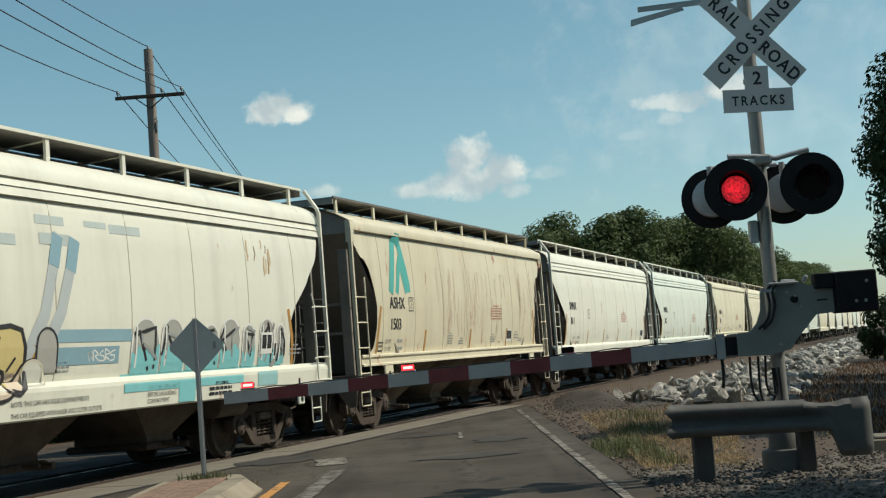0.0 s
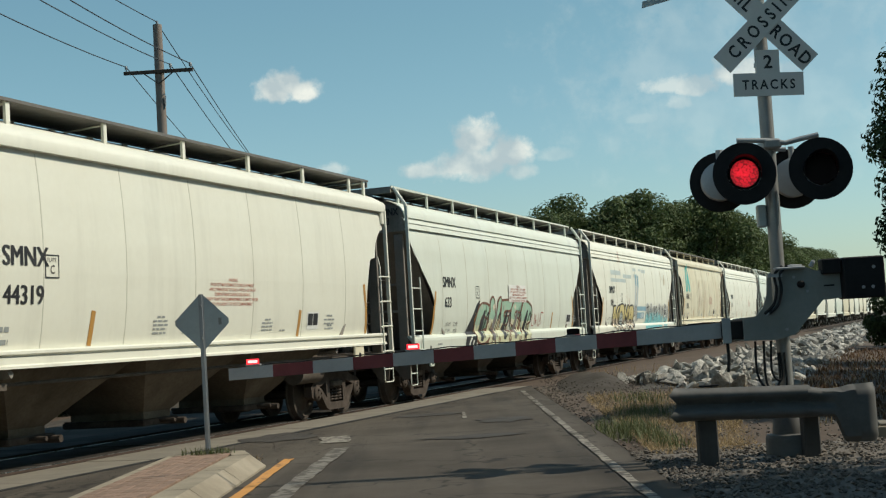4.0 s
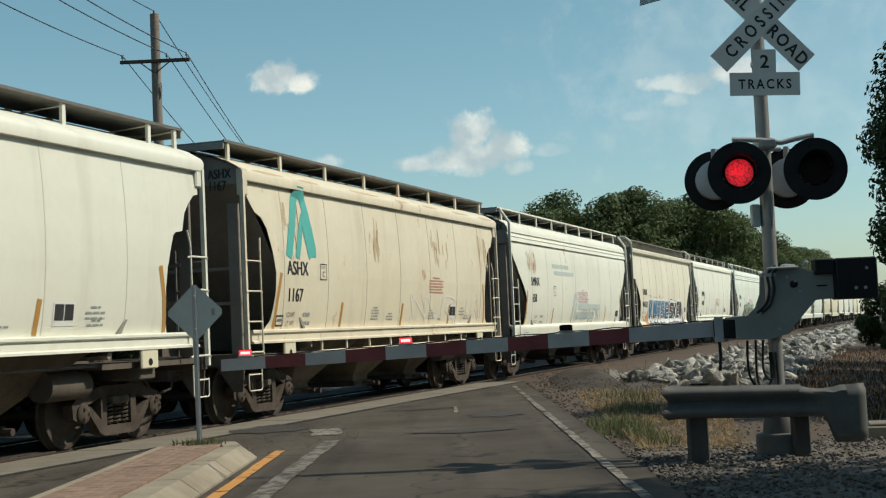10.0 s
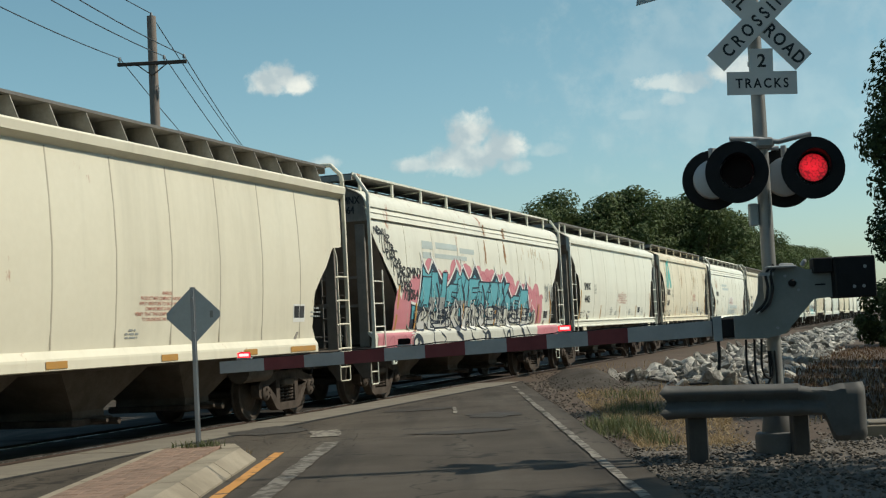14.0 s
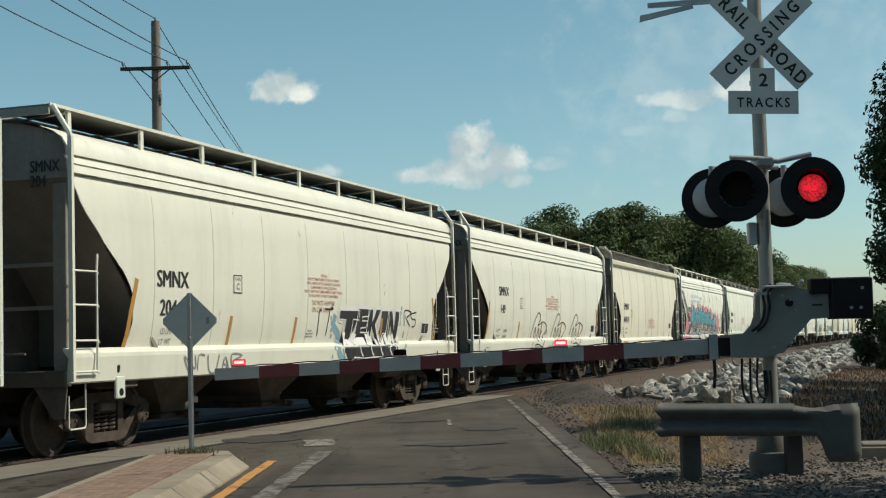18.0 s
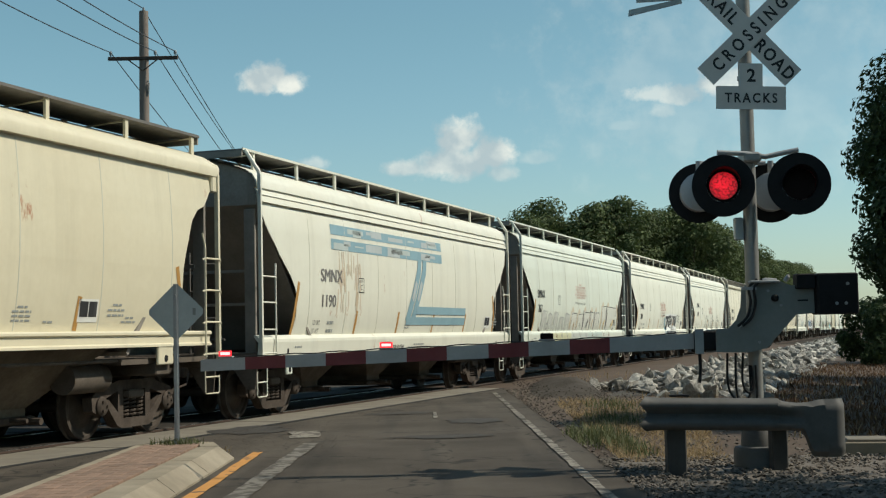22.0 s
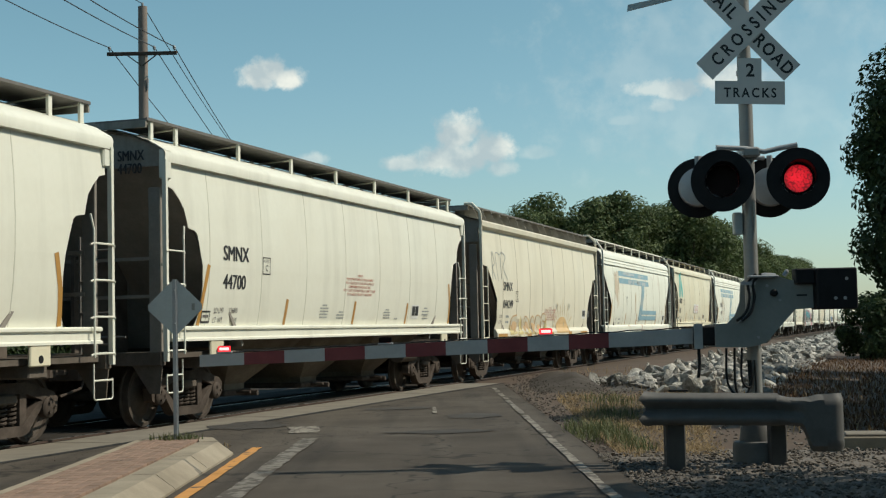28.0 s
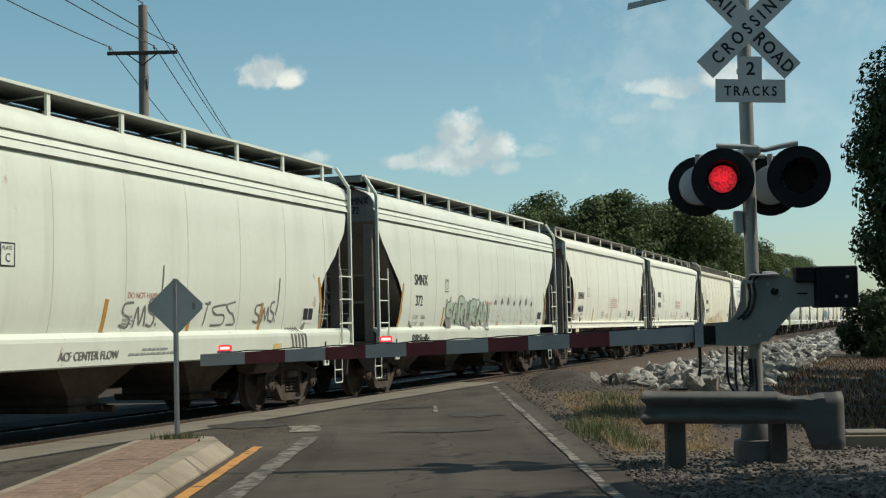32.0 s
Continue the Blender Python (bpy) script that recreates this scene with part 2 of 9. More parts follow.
def surface(name, base, dark=None, rough=0.6, metal=0.0, scale=6.0, fine=60.0, amount=0.5, bump=0.15, streak=None, rust=0.0,
            rust_col=(0.19, 0.07, 0.03), spot=None, per_piece=0.0, world_pos=False, bump_dist=0.01):
    """A weathered surface: broad stains, fine grain, streaks running down, rust patches, relief."""
    m = bpy.data.materials.new(name)
    m.use_nodes = True
    n, l = m.node_tree.nodes, m.node_tree.links
    b = n["Principled BSDF"]
    b.inputs["Roughness"].default_value, b.inputs["Metallic"].default_value = rough, metal
    dark = dark or tuple(c * 0.55 for c in base)
    tc = n.new("ShaderNodeTexCoord")
    info = n.new("ShaderNodeObjectInfo")
    pos = tc.outputs["Object"]
    if world_pos:
        g = n.new("ShaderNodeNewGeometry")
        pos = g.outputs["Position"]
    else:
        shift = n.new("ShaderNodeVectorMath")
        shift.operation = "MULTIPLY_ADD"
        l.new(info.outputs["Random"], shift.inputs[0])
        shift.inputs[1].default_value = (37.0, 19.0, 11.0)
        l.new(pos, shift.inputs[2])
        pos = shift.outputs[0]

    def tex(sc, det=4, ro=0.6, vec=None):
        t = n.new("ShaderNodeTexNoise")
        t.inputs["Scale"].default_value, t.inputs["Detail"].default_value, t.inputs["Roughness"].default_value = sc, det, ro
        l.new(vec or pos, t.inputs["Vector"])
        return t.outputs["Fac"]

    def ranged(v, a, c, lo=0.0, hi=1.0):
        r = n.new("ShaderNodeMapRange")
        l.new(v, r.inputs[0])
        for i, x in enumerate((a, c, lo, hi)):
            r.inputs[i + 1].default_value = x
        return r.outputs[0]

    def mixed(f, a, c, mode="MIX"):
        x = n.new("ShaderNodeMix")
        x.data_type, x.blend_type = "RGBA", mode
        for sock, v in (("Factor", f), ("A", a), ("B", c)):
            if isinstance(v, (int, float)):
                x.inputs[sock].default_value = v
            elif isinstance(v, tuple):
                x.inputs[sock].default_value = rgb(v)
            else:
                l.new(v, x.inputs[sock])
        return x.outputs["Result"]

    broad, grain = tex(scale, 5), tex(fine, 3)
    col = mixed(ranged(broad, 0.35, 0.75, 0, amount), base, dark)
    col = mixed(ranged(grain, 0.3, 0.7, 0, amount * 0.45), col, dark)
    if spot:
        col = mixed(ranged(tex(spot[1], 2), spot[2], spot[2] + 0.06), col, spot[0])
    if streak:
        st = n.new("ShaderNodeMapping")
        st.inputs["Scale"].default_value = (streak[1], streak[1], streak[2])
        l.new(pos, st.inputs["Vector"])
        col = mixed(ranged(tex(1.0, 4, 0.65, st.outputs[0]), 0.5, 0.78, 0, streak[3] if len(streak) > 3 else 0.6), col, streak[0])
    if rust:
        st = n.new("ShaderNodeMapping")
        st.inputs["Scale"].default_value = (1.1, 1.1, 0.45)
        l.new(pos, st.inputs["Vector"])
        f = ranged(tex(1.6, 8, 0.72, st.outputs[0]), 0.66 - rust * 0.16, 0.72 - rust * 0.12)
        col = mixed(f, col, mixed(tex(14), rust_col, tuple(c * 2.4 for c in rust_col)))
    if per_piece:
        g2 = n.new("ShaderNodeNewGeometry")
        add = n.new("ShaderNodeMath")
        add.operation = "ADD"
        l.new(g2.outputs["Random Per Island"], add.inputs[0])
        l.new(info.outputs["Random"], add.inputs[1])
        fr = n.new("ShaderNodeMath")
        fr.operation = "FRACT"
        l.new(add.outputs[0], fr.inputs[0])
        col = mixed(1.0, col, mixed(fr.outputs[0], (1 - per_piece,) * 3, (1 + per_piece,) * 3), "MULTIPLY")
    l.new(col, b.inputs["Base Color"])
    rr = ranged(broad, 0.3, 0.7, max(0.03, rough - 0.12), min(1.0, rough + 0.1))
    l.new(rr, b.inputs["Roughness"])
    if bump:
        bp = n.new("ShaderNodeBump")
        bp.inputs["Strength"].default_value, bp.inputs["Distance"].default_value = bump, bump_dist
        l.new(mixed(0.5, grain, broad), bp.inputs["Height"])
        l.new(bp.outputs[0], b.inputs["Normal"])
    return m


def glowing(name, color, strength, dots=0.0):
    m = bpy.data.materials.new(name)
    m.use_nodes = True
    n, l = m.node_tree.nodes, m.node_tree.links
    b = n["Principled BSDF"]
    b.inputs["Base Color"].default_value, b.inputs["Roughness"].default_value = rgb(tuple(c * 0.5 for c in color)), 0.3
    b.inputs["Emission Color"].default_value, b.inputs["Emission Strength"].default_value = rgb(color), strength
    if dots:
        tc, vo, mr = n.new("ShaderNodeTexCoord"), n.new("ShaderNodeTexVoronoi"), n.new("ShaderNodeMapRange")
        vo.inputs["Scale"].default_value = dots
        l.new(tc.outputs["Object"], vo.inputs["Vector"])
        l.new(vo.outputs["Distance"], mr.inputs[0])
        for i, x in enumerate((0.2, 0.7, strength * 1.7, strength * 0.25)):
            mr.inputs[i + 1].default_value = x
        far, rim, mul = n.new("ShaderNodeVectorMath"), n.new("ShaderNodeMapRange"), n.new("ShaderNodeMath")
        far.operation, mul.operation = "LENGTH", "MULTIPLY"
        l.new(tc.outputs["Object"], far.inputs[0])
        l.new(far.outputs["Value"], rim.inputs[0])
        for i, x in enumerate((0.06, 0.15, 1.0, 0.12)):
            rim.inputs[i + 1].default_value = x
        l.new(mr.outputs[0], mul.inputs[0])
        l.new(rim.outputs[0], mul.inputs[1])
        l.new(mul.outputs[0], b.inputs["Emission Strength"])
    return m


def leafy(name, base, light, thin=0.25):
    m = bpy.data.materials.new(name)
    m.use_nodes = True
    n, l = m.node_tree.nodes, m.node_tree.links
    b = n["Principled BSDF"]
    g, mx = n.new("ShaderNodeNewGeometry"), n.new("ShaderNodeMix")
    mx.data_type = "RGBA"
    l.new(g.outputs["Random Per Island"], mx.inputs["Factor"])
    mx.inputs["A"].default_value, mx.inputs["B"].default_value = rgb(base), rgb(light)
    t = n.new("ShaderNodeTexNoise")
    t.inputs["Scale"].default_value = 0.6
    l.new(g.outputs["Position"], t.inputs["Vector"])
    m2 = n.new("ShaderNodeMix")
    m2.data_type, m2.blend_type = "RGBA", "MULTIPLY"
    m2.inputs["Factor"].default_value = 0.7
    l.new(mx.outputs["Result"], m2.inputs["A"])
    l.new(t.outputs["Color"], m2.inputs["B"])
    l.new(mx.outputs["Result"], b.inputs["Base Color"])
    b.inputs["Roughness"].default_value = 0.65
    b.inputs["Specular IOR Level"].default_value = 0.25
    tr = n.new("ShaderNodeBsdfTranslucent")
    l.new(mx.outputs["Result"], tr.inputs["Color"])
    ms = n.new("ShaderNodeMixShader")
    ms.inputs[0].default_value = thin
    l.new(b.outputs[0], ms.inputs[1])
    l.new(tr.outputs[0], ms.inputs[2])
    l.new(ms.outputs[0], n["Material Output"].inputs["Surface"])
    return m


def asphalt_surface():
    """Aged asphalt: wheel tracks drawn along the road, stains, speckled stone, cracks."""
    m = surface("asphalt", (0.083, 0.068, 0.052), (0.038, 0.0315, 0.025), 0.9, scale=0.45, fine=70, amount=0.95, spot=((0.075, 0.064, 0.051), 26, 0.66), bump=0.35, world_pos=True)
    n, l = m.node_tree.nodes, m.node_tree.links
    b = n["Principled BSDF"]
    col = b.inputs["Base Color"].links[0].from_socket
    g = n.new("ShaderNodeNewGeometry")

    def stretched(sx, sy, scale, detail):
        mp, t = n.new("ShaderNodeMapping"), n.new("ShaderNodeTexNoise")
        mp.inputs["Scale"].default_value = (sx, sy, 1)
        l.new(g.outputs["Position"], mp.inputs["Vector"])
        l.new(mp.outputs[0], t.inputs["Vector"])
        t.inputs["Scale"].default_value, t.inputs["Detail"].default_value = scale, detail
        return t

    def blend(fac, a, c, lo, hi, most):
        r, x = n.new("ShaderNodeMapRange"), n.new("ShaderNodeMix")
        x.data_type = "RGBA"
        l.new(fac, r.inputs[0])
        for i, v in enumerate((lo, hi, 0.0, most)):
            r.inputs[i + 1].default_value = v
        l.new(r.outputs[0], x.inputs["Factor"])
        l.new(a, x.inputs["A"])
        x.inputs["B"].default_value = rgb(c)
        return x.outputs["Result"]

    col = blend(stretched(1.0, 0.06, 1.5, 4).outputs["Fac"], col, (0.096, 0.081, 0.063), 0.5, 0.72, 0.7)
    col = blend(stretched(1.6, 0.10, 1.1, 5).outputs["Fac"], col, (0.025, 0.021, 0.017), 0.52, 0.7, 0.75)
    warp = stretched(1, 1, 1.3, 3)
    add, vo = n.new("ShaderNodeVectorMath"), n.new("ShaderNodeTexVoronoi")
    add.operation = "MULTIPLY_ADD"
    l.new(warp.outputs["Color"], add.inputs[0])
    add.inputs[1].default_value = (1.6, 1.6, 0)
    l.new(g.outputs["Position"], add.inputs[2])
    vo.feature = "DISTANCE_TO_EDGE"
    vo.inputs["Scale"].default_value = 0.42
    l.new(add.outputs[0], vo.inputs["Vector"])
    col = blend(vo.outputs["Distance"], col, (0.013, 0.011, 0.009), 0.012, 0.004, 0.8)
    l.new(col, b.inputs["Base Color"])
    b.inputs["Specular IOR Level"].default_value = 0.25
    return m


def road_paint(name, paint, wear):
    """Old road paint, flaked down to the asphalt."""
    return surface(name, paint, tuple(c * 0.75 for c in paint), 0.85, scale=3, fine=50, amount=0.5, spot=((0.06, 0.05, 0.039), 5.5, wear), bump=0.2, world_pos=True)


M = dict(
    soil=surface("soil", (0.080, 0.051, 0.031), (0.034, 0.022, 0.014), 0.95, scale=0.6, fine=14, bump=0.4, world_pos=True, bump_dist=0.03),
    asphalt=asphalt_surface(),
    concrete=surface("concrete", (0.20, 0.175, 0.135), (0.11, 0.096, 0.075), 0.85, scale=1.6, fine=45, amount=0.6, bump=0.3, world_pos=True),
    curb=surface("curb_concrete", (0.30, 0.255, 0.185), (0.15, 0.125, 0.09), 0.85, scale=1.6, fine=50, amount=0.8, bump=0.25, world_pos=True),
    paver=surface("clay_paver", (0.215, 0.138, 0.098), (0.135, 0.092, 0.066), 0.9, scale=3, fine=60, bump=0.3, per_piece=0.18),
    white_line=road_paint("road_paint_white", (0.225, 0.203, 0.165), 0.48),
    orange_line=road_paint("road_paint_orange", (0.50, 0.235, 0.055), 0.60),
    ballast=surface("ballast_stone", (0.085, 0.074, 0.061), (0.034, 0.029, 0.024), 0.95, scale=2, fine=30, bump=0.5, per_piece=0.35, world_pos=True, bump_dist=0.03),
    oily=surface("oily_ballast", (0.055, 0.047, 0.039), (0.026, 0.022, 0.018), 0.9, scale=2, fine=30, bump=0.5, per_piece=0.3, world_pos=True, bump_dist=0.03),
    # concrete with the shade under the train put into its dark base colour
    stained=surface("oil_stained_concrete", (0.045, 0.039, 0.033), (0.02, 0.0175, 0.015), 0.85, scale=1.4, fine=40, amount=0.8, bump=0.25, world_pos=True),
    gravel=surface("gravel_stone", (0.126, 0.108, 0.088), (0.054, 0.045, 0.037), 0.95, scale=2, fine=30, bump=0.5, per_piece=0.4, world_pos=True, bump_dist=0.03),
    rock=surface("limestone", (0.50, 0.475, 0.42), (0.13, 0.12, 0.10), 0.9, scale=2.2, fine=12, amount=1.0, bump=1.0, per_piece=0.5, bump_dist=0.05),
    rail=surface("rusty_rail", (0.075, 0.048, 0.035), (0.04, 0.027, 0.02), 0.8, 0.2, scale=4, fine=40),
    rail_top=surface("worn_rail_head", (0.42, 0.41, 0.40), (0.2, 0.19, 0.18), 0.3, 0.9, scale=4, fine=40, bump=0.05),
    timber=surface("creosoted_timber", (0.085, 0.06, 0.045), (0.04, 0.03, 0.022), 0.9, scale=3, fine=40, bump=0.4),
    pole=surface("weathered_pole", (0.23, 0.19, 0.16), (0.12, 0.095, 0.08), 0.9, scale=2, fine=30, streak=((0.11, 0.085, 0.07), 22, 1.2), bump=0.3),
    galv=surface("galvanised_steel", (0.36, 0.37, 0.37), (0.22, 0.225, 0.23), 0.5, 0.35, scale=5, fine=50, bump=0.06),
    # darker than the bare galvanising: tree shade is put into the rail's colour
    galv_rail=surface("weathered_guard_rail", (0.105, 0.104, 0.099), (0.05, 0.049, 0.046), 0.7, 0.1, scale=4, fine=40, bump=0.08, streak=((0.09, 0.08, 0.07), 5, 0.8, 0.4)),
    mast=surface("mast_aluminium", (0.30, 0.295, 0.28), (0.17, 0.166, 0.158), 0.45, 0.4, scale=3, fine=40, bump=0.05),
    gate_grey=surface("gate_grey_paint", (0.235, 0.245, 0.225), (0.14, 0.143, 0.130), 0.6, scale=3, fine=30, bump=0.08),
    black=surface("black_paint", (0.020, 0.020, 0.021), (0.011, 0.011, 0.011), 0.62, scale=5, fine=40, bump=0.05),
    rubber=surface("black_rubber", (0.03, 0.03, 0.03), (0.02, 0.02, 0.02), 0.7, bump=0.05),
    housing=surface("lamp_housing", (0.46, 0.47, 0.47), (0.33, 0.335, 0.34), 0.5, 0.1, bump=0.05),
    sign_white=surface("sign_white", (0.68, 0.655, 0.61), (0.52, 0.50, 0.465), 0.55, scale=3, fine=30, amount=0.35, bump=0.02),
    sign_black=surface("sign_black", (0.02, 0.02, 0.02), (0.012, 0.012, 0.012), 0.6, bump=0.0),
    sign_back=surface("sign_back_aluminium", (0.39, 0.42, 0.415), (0.28, 0.30, 0.30), 0.5, 0.35, scale=3, fine=30, bump=0.03),
    arm_white=surface("gate_arm_white", (0.43, 0.425, 0.41), (0.28, 0.275, 0.265), 0.55, scale=4, fine=30, bump=0.03),
    arm_red=surface("gate_arm_red", (0.20, 0.028, 0.03), (0.11, 0.02, 0.022), 0.55, scale=4, fine=30, bump=0.03),
    lens=surface("dark_red_lens", (0.008, 0.003, 0.003), (0.005, 0.002, 0.002), 0.6, bump=0.05),
    lit=glowing("lit_led", (1.0, 0.010, 0.026), 0.85, 55),
    lit_arm=glowing("lit_arm_lamp", (1.0, 0.03, 0.04), 1.6),
    lit_core=glowing("lit_arm_lamp_core", (1.0, 0.42, 0.40), 2.2),
    hopper=surface("hopper_grime", (0.20, 0.168, 0.128), (0.065, 0.054, 0.042), 0.85, scale=0.9, fine=20, bump=0.15, amount=0.9),
    under=surface("dirty_underframe", (0.14, 0.118, 0.098), (0.065, 0.055, 0.045), 0.85, scale=2.5, fine=30, bump=0.2, amount=0.8),
    truck=surface("rusty_truck_casting", (0.095, 0.076, 0.063), (0.030, 0.025, 0.021), 0.85, scale=4, fine=30, bump=0.2, amount=0.8),
    wheel=surface("wheel_steel", (0.10, 0.084, 0.071), (0.045, 0.038, 0.032), 0.7, 0.3, scale=5, fine=40, bump=0.1),
    tread=surface("polished_tread", (0.45, 0.44, 0.43), (0.25, 0.24, 0.23), 0.28, 0.9, scale=4, fine=40, bump=0.03),
    walkway=surface("walkway_steel", (0.17, 0.16, 0.145), (0.09, 0.085, 0.078), 0.7, 0.3, scale=4, fine=40, bump=0.1),
    # body paint darkened: end-wall shade in its base colour, grime in its streaks
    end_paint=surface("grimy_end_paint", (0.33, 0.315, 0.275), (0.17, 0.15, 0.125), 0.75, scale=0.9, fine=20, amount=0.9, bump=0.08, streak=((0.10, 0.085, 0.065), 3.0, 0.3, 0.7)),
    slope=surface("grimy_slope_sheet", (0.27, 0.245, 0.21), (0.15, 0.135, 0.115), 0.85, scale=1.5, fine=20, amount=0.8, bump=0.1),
    bark=surface("bark", (0.10, 0.075, 0.055), (0.05, 0.038, 0.03), 0.95, scale=4, fine=25, bump=0.5),
    leaf=leafy("leaves_green", (0.030, 0.060, 0.014), (0.085, 0.125, 0.032)),
    leaf_far=leafy("leaves_far", (0.050, 0.072, 0.026), (0.110, 0.145, 0.052), 0.3),
    leaf_dark=leafy("leaves_dark", (0.020, 0.038, 0.013), (0.050, 0.075, 0.025)),
    dry=leafy("dry_grass", (0.22, 0.155, 0.08), (0.36, 0.265, 0.14), 0.3),
    green_grass=leafy("green_grass", (0.06, 0.082, 0.032), (0.145, 0.15, 0.068), 0.3),
    wire=surface("wire", (0.05, 0.05, 0.055), (0.03, 0.03, 0.03), 0.6, 0.3, bump=0.0),
    glass_insulator=surface("insulator", (0.25, 0.27, 0.28), (0.15, 0.16, 0.17), 0.2, bump=0.0),
)

for nm in ("black", "rubber", "lens", "under", "oily", "stained", "truck", "wheel", "hopper"):
    M[nm].node_tree.nodes["Principled BSDF"].inputs["Specular IOR Level"].default_value = 0.12

# ---- ground, road, track ----
rnd = random.Random(7)


def rough(x, y, a, sc, seed=0.0):
    return a * noise.fractal(Vector((x * sc, y * sc, seed)), 0.6, 2.0, 4)


def ground_height(x, y):
    p = Vector((x, y, 0))
    s, l = p.dot(AHEAD), p.dot(RIGHT)
    z = -0.07
    if l > -3.2 and x > 2.0 and y > 15:
        z -= min(0.35, 0.05 * (l + 3.2)) * min(1.0, (y - 15) / 6)
    if abs(l - TRACK) > 12:
        z -= min(0.5, (abs(l - TRACK) - 12) * 0.02) * (1 if l < TRACK else 0)
    return z + rough(x, y, 0.03, 0.5)


def make_ground():
    # finer near the crossing, wide cells out to the horizon
    ax = [-2600, -1300, -650, -320, -160, -90, -60] + [-44 + 2 * i for i in range(52)] + [70, 100, 160, 320, 650, 1300, 2600]
    ay = [-2600, -1300, -600, -250, -120, -60, -30] + [-16 + 2 * i for i in range(60)] + [112, 130, 160, 220, 320, 650, 1300, 2600]
    g = Geo()
    g.grid([[(x, y, ground_height(x, y) if abs(x) < 60 and -30 < y < 130 else -0.2) for x in ax] for y in ay])
    return solid("ground", g, M["soil"], "dry brown soil reaching to the horizon", "ground", kind="structure", smooth=60)


make_ground()

# where the crossing's edges cut the road
PANEL_NEAR, PANEL_FAR = -9.3, -13.7


def road_y(x, l):
    """y on the line parallel to the track at distance l."""
    return (x * RIGHT.x - l) / -RIGHT.y


def make_road():
    g = Geo()
    xs = [-9.0 + 10.75 * i / 24 for i in range(25)]
    for near in (True, False):
        rows = []
        for k in range(41):
            row = []
            for x in xs:
                a, b = (-40, road_y(x, PANEL_NEAR)) if near else (road_y(x, PANEL_FAR), 140)
                y = a + (b - a) * k / 40
                row.append((x, y, 0.0 + rough(x, y, 0.006, 0.8, 3.0)))
            rows.append(row)
        g.grid(rows)
    # edges go down into the ground
    for x, near in ((1.75, True), (1.75, False), (-9.0, True), (-9.0, False)):
        a, b = (-40, road_y(x, PANEL_NEAR)) if near else (road_y(x, PANEL_FAR), 140)
        g.add([(x, a, 0.004), (x, b, 0.004), (x, b, -0.2), (x, a, -0.2)], [(0, 1, 2, 3)])
    return solid("road", g, M["asphalt"], "patched grey asphalt road leading to the crossing", "road", kind="structure", smooth=40)


make_road()


def stripe(name, x0, x1, y0, y1, mat, label, worn=0.0, slant=0.0):
    g = Geo()
    n = max(2, int((y1 - y0) / 0.3))
    r = random.Random(name + str(y0))
    rows = []
    for i in range(n + 1):
        y = y0 + (y1 - y0) * i / n
        sh = slant * i / n
        rows.append([(x0 + sh + r.uniform(-1, 1) * worn, y, 0.011), (x1 + sh + r.uniform(-1, 1) * worn, y, 0.011)])
    g.grid(rows)
    return solid(name, g, mat, label, "road marking", kind="structure")


M["faint_line"] = road_paint("worn_road_paint", (0.17, 0.155, 0.13), 0.47)
# the white edge line is worn into dashes
y = 6.0
for length, gap in ((11.6, 0.12), (3.6, 0.35), (2.9, 0.3), (1.0, 0.35), (0.7, 0.5), (1.2, 0.8), (0.6, 0.5), (1.0, 1.0)):
    stripe("road_marking", 1.37, 1.465, y, y + length, M["white_line"], "worn white edge line painted on the asphalt", 0.011)
    y += length + gap
stripe("road_marking", -2.12, -2.0, 4.0, 16.4, M["orange_line"], "faded orange centre line beside the traffic island", 0.008)
stripe("road_marking", -1.86, -1.66, 7.0, 17.6, M["faint_line"], "very worn white line on the asphalt", 0.014, slant=0.22)
stripe("road_marking", -1.92, -1.5, 18.6, 19.9, M["white_line"], "short worn white stop mark on the asphalt", 0.05, slant=-0.12)
stripe("road_marking", 0.02, 0.08, 22.4, 24.2, M["white_line"], "small white scuff on the asphalt", 0.01)


def patches():
    """Tar seams and patches in the asphalt."""
    r = random.Random(5)
    dark = surface("tar_patch", (0.036, 0.030, 0.024), (0.024, 0.020, 0.016), 0.92, scale=2, fine=60, bump=0.2, world_pos=True)
    for x, y, w, h in ((0.6, 21.5, 0.5, 0.8), (-0.6, 24.0, 0.8, 0.5), (0.2, 18.3, 0.9, 0.35), (-2.7, 20.5, 0.6, 1.0)):
        pts = [(x + w * math.cos(a) * r.uniform(0.6, 1.1), y + h * math.sin(a) * r.uniform(0.6, 1.1)) for a in [i * math.pi / 8 for i in range(16)]]
        g = Geo().add([(px, py, 0.009) for px, py in pts], [tuple(range(16))])
        solid("tar_patch", g, dark, "dark tar patch in the asphalt", "road patch", kind="structure")


patches()


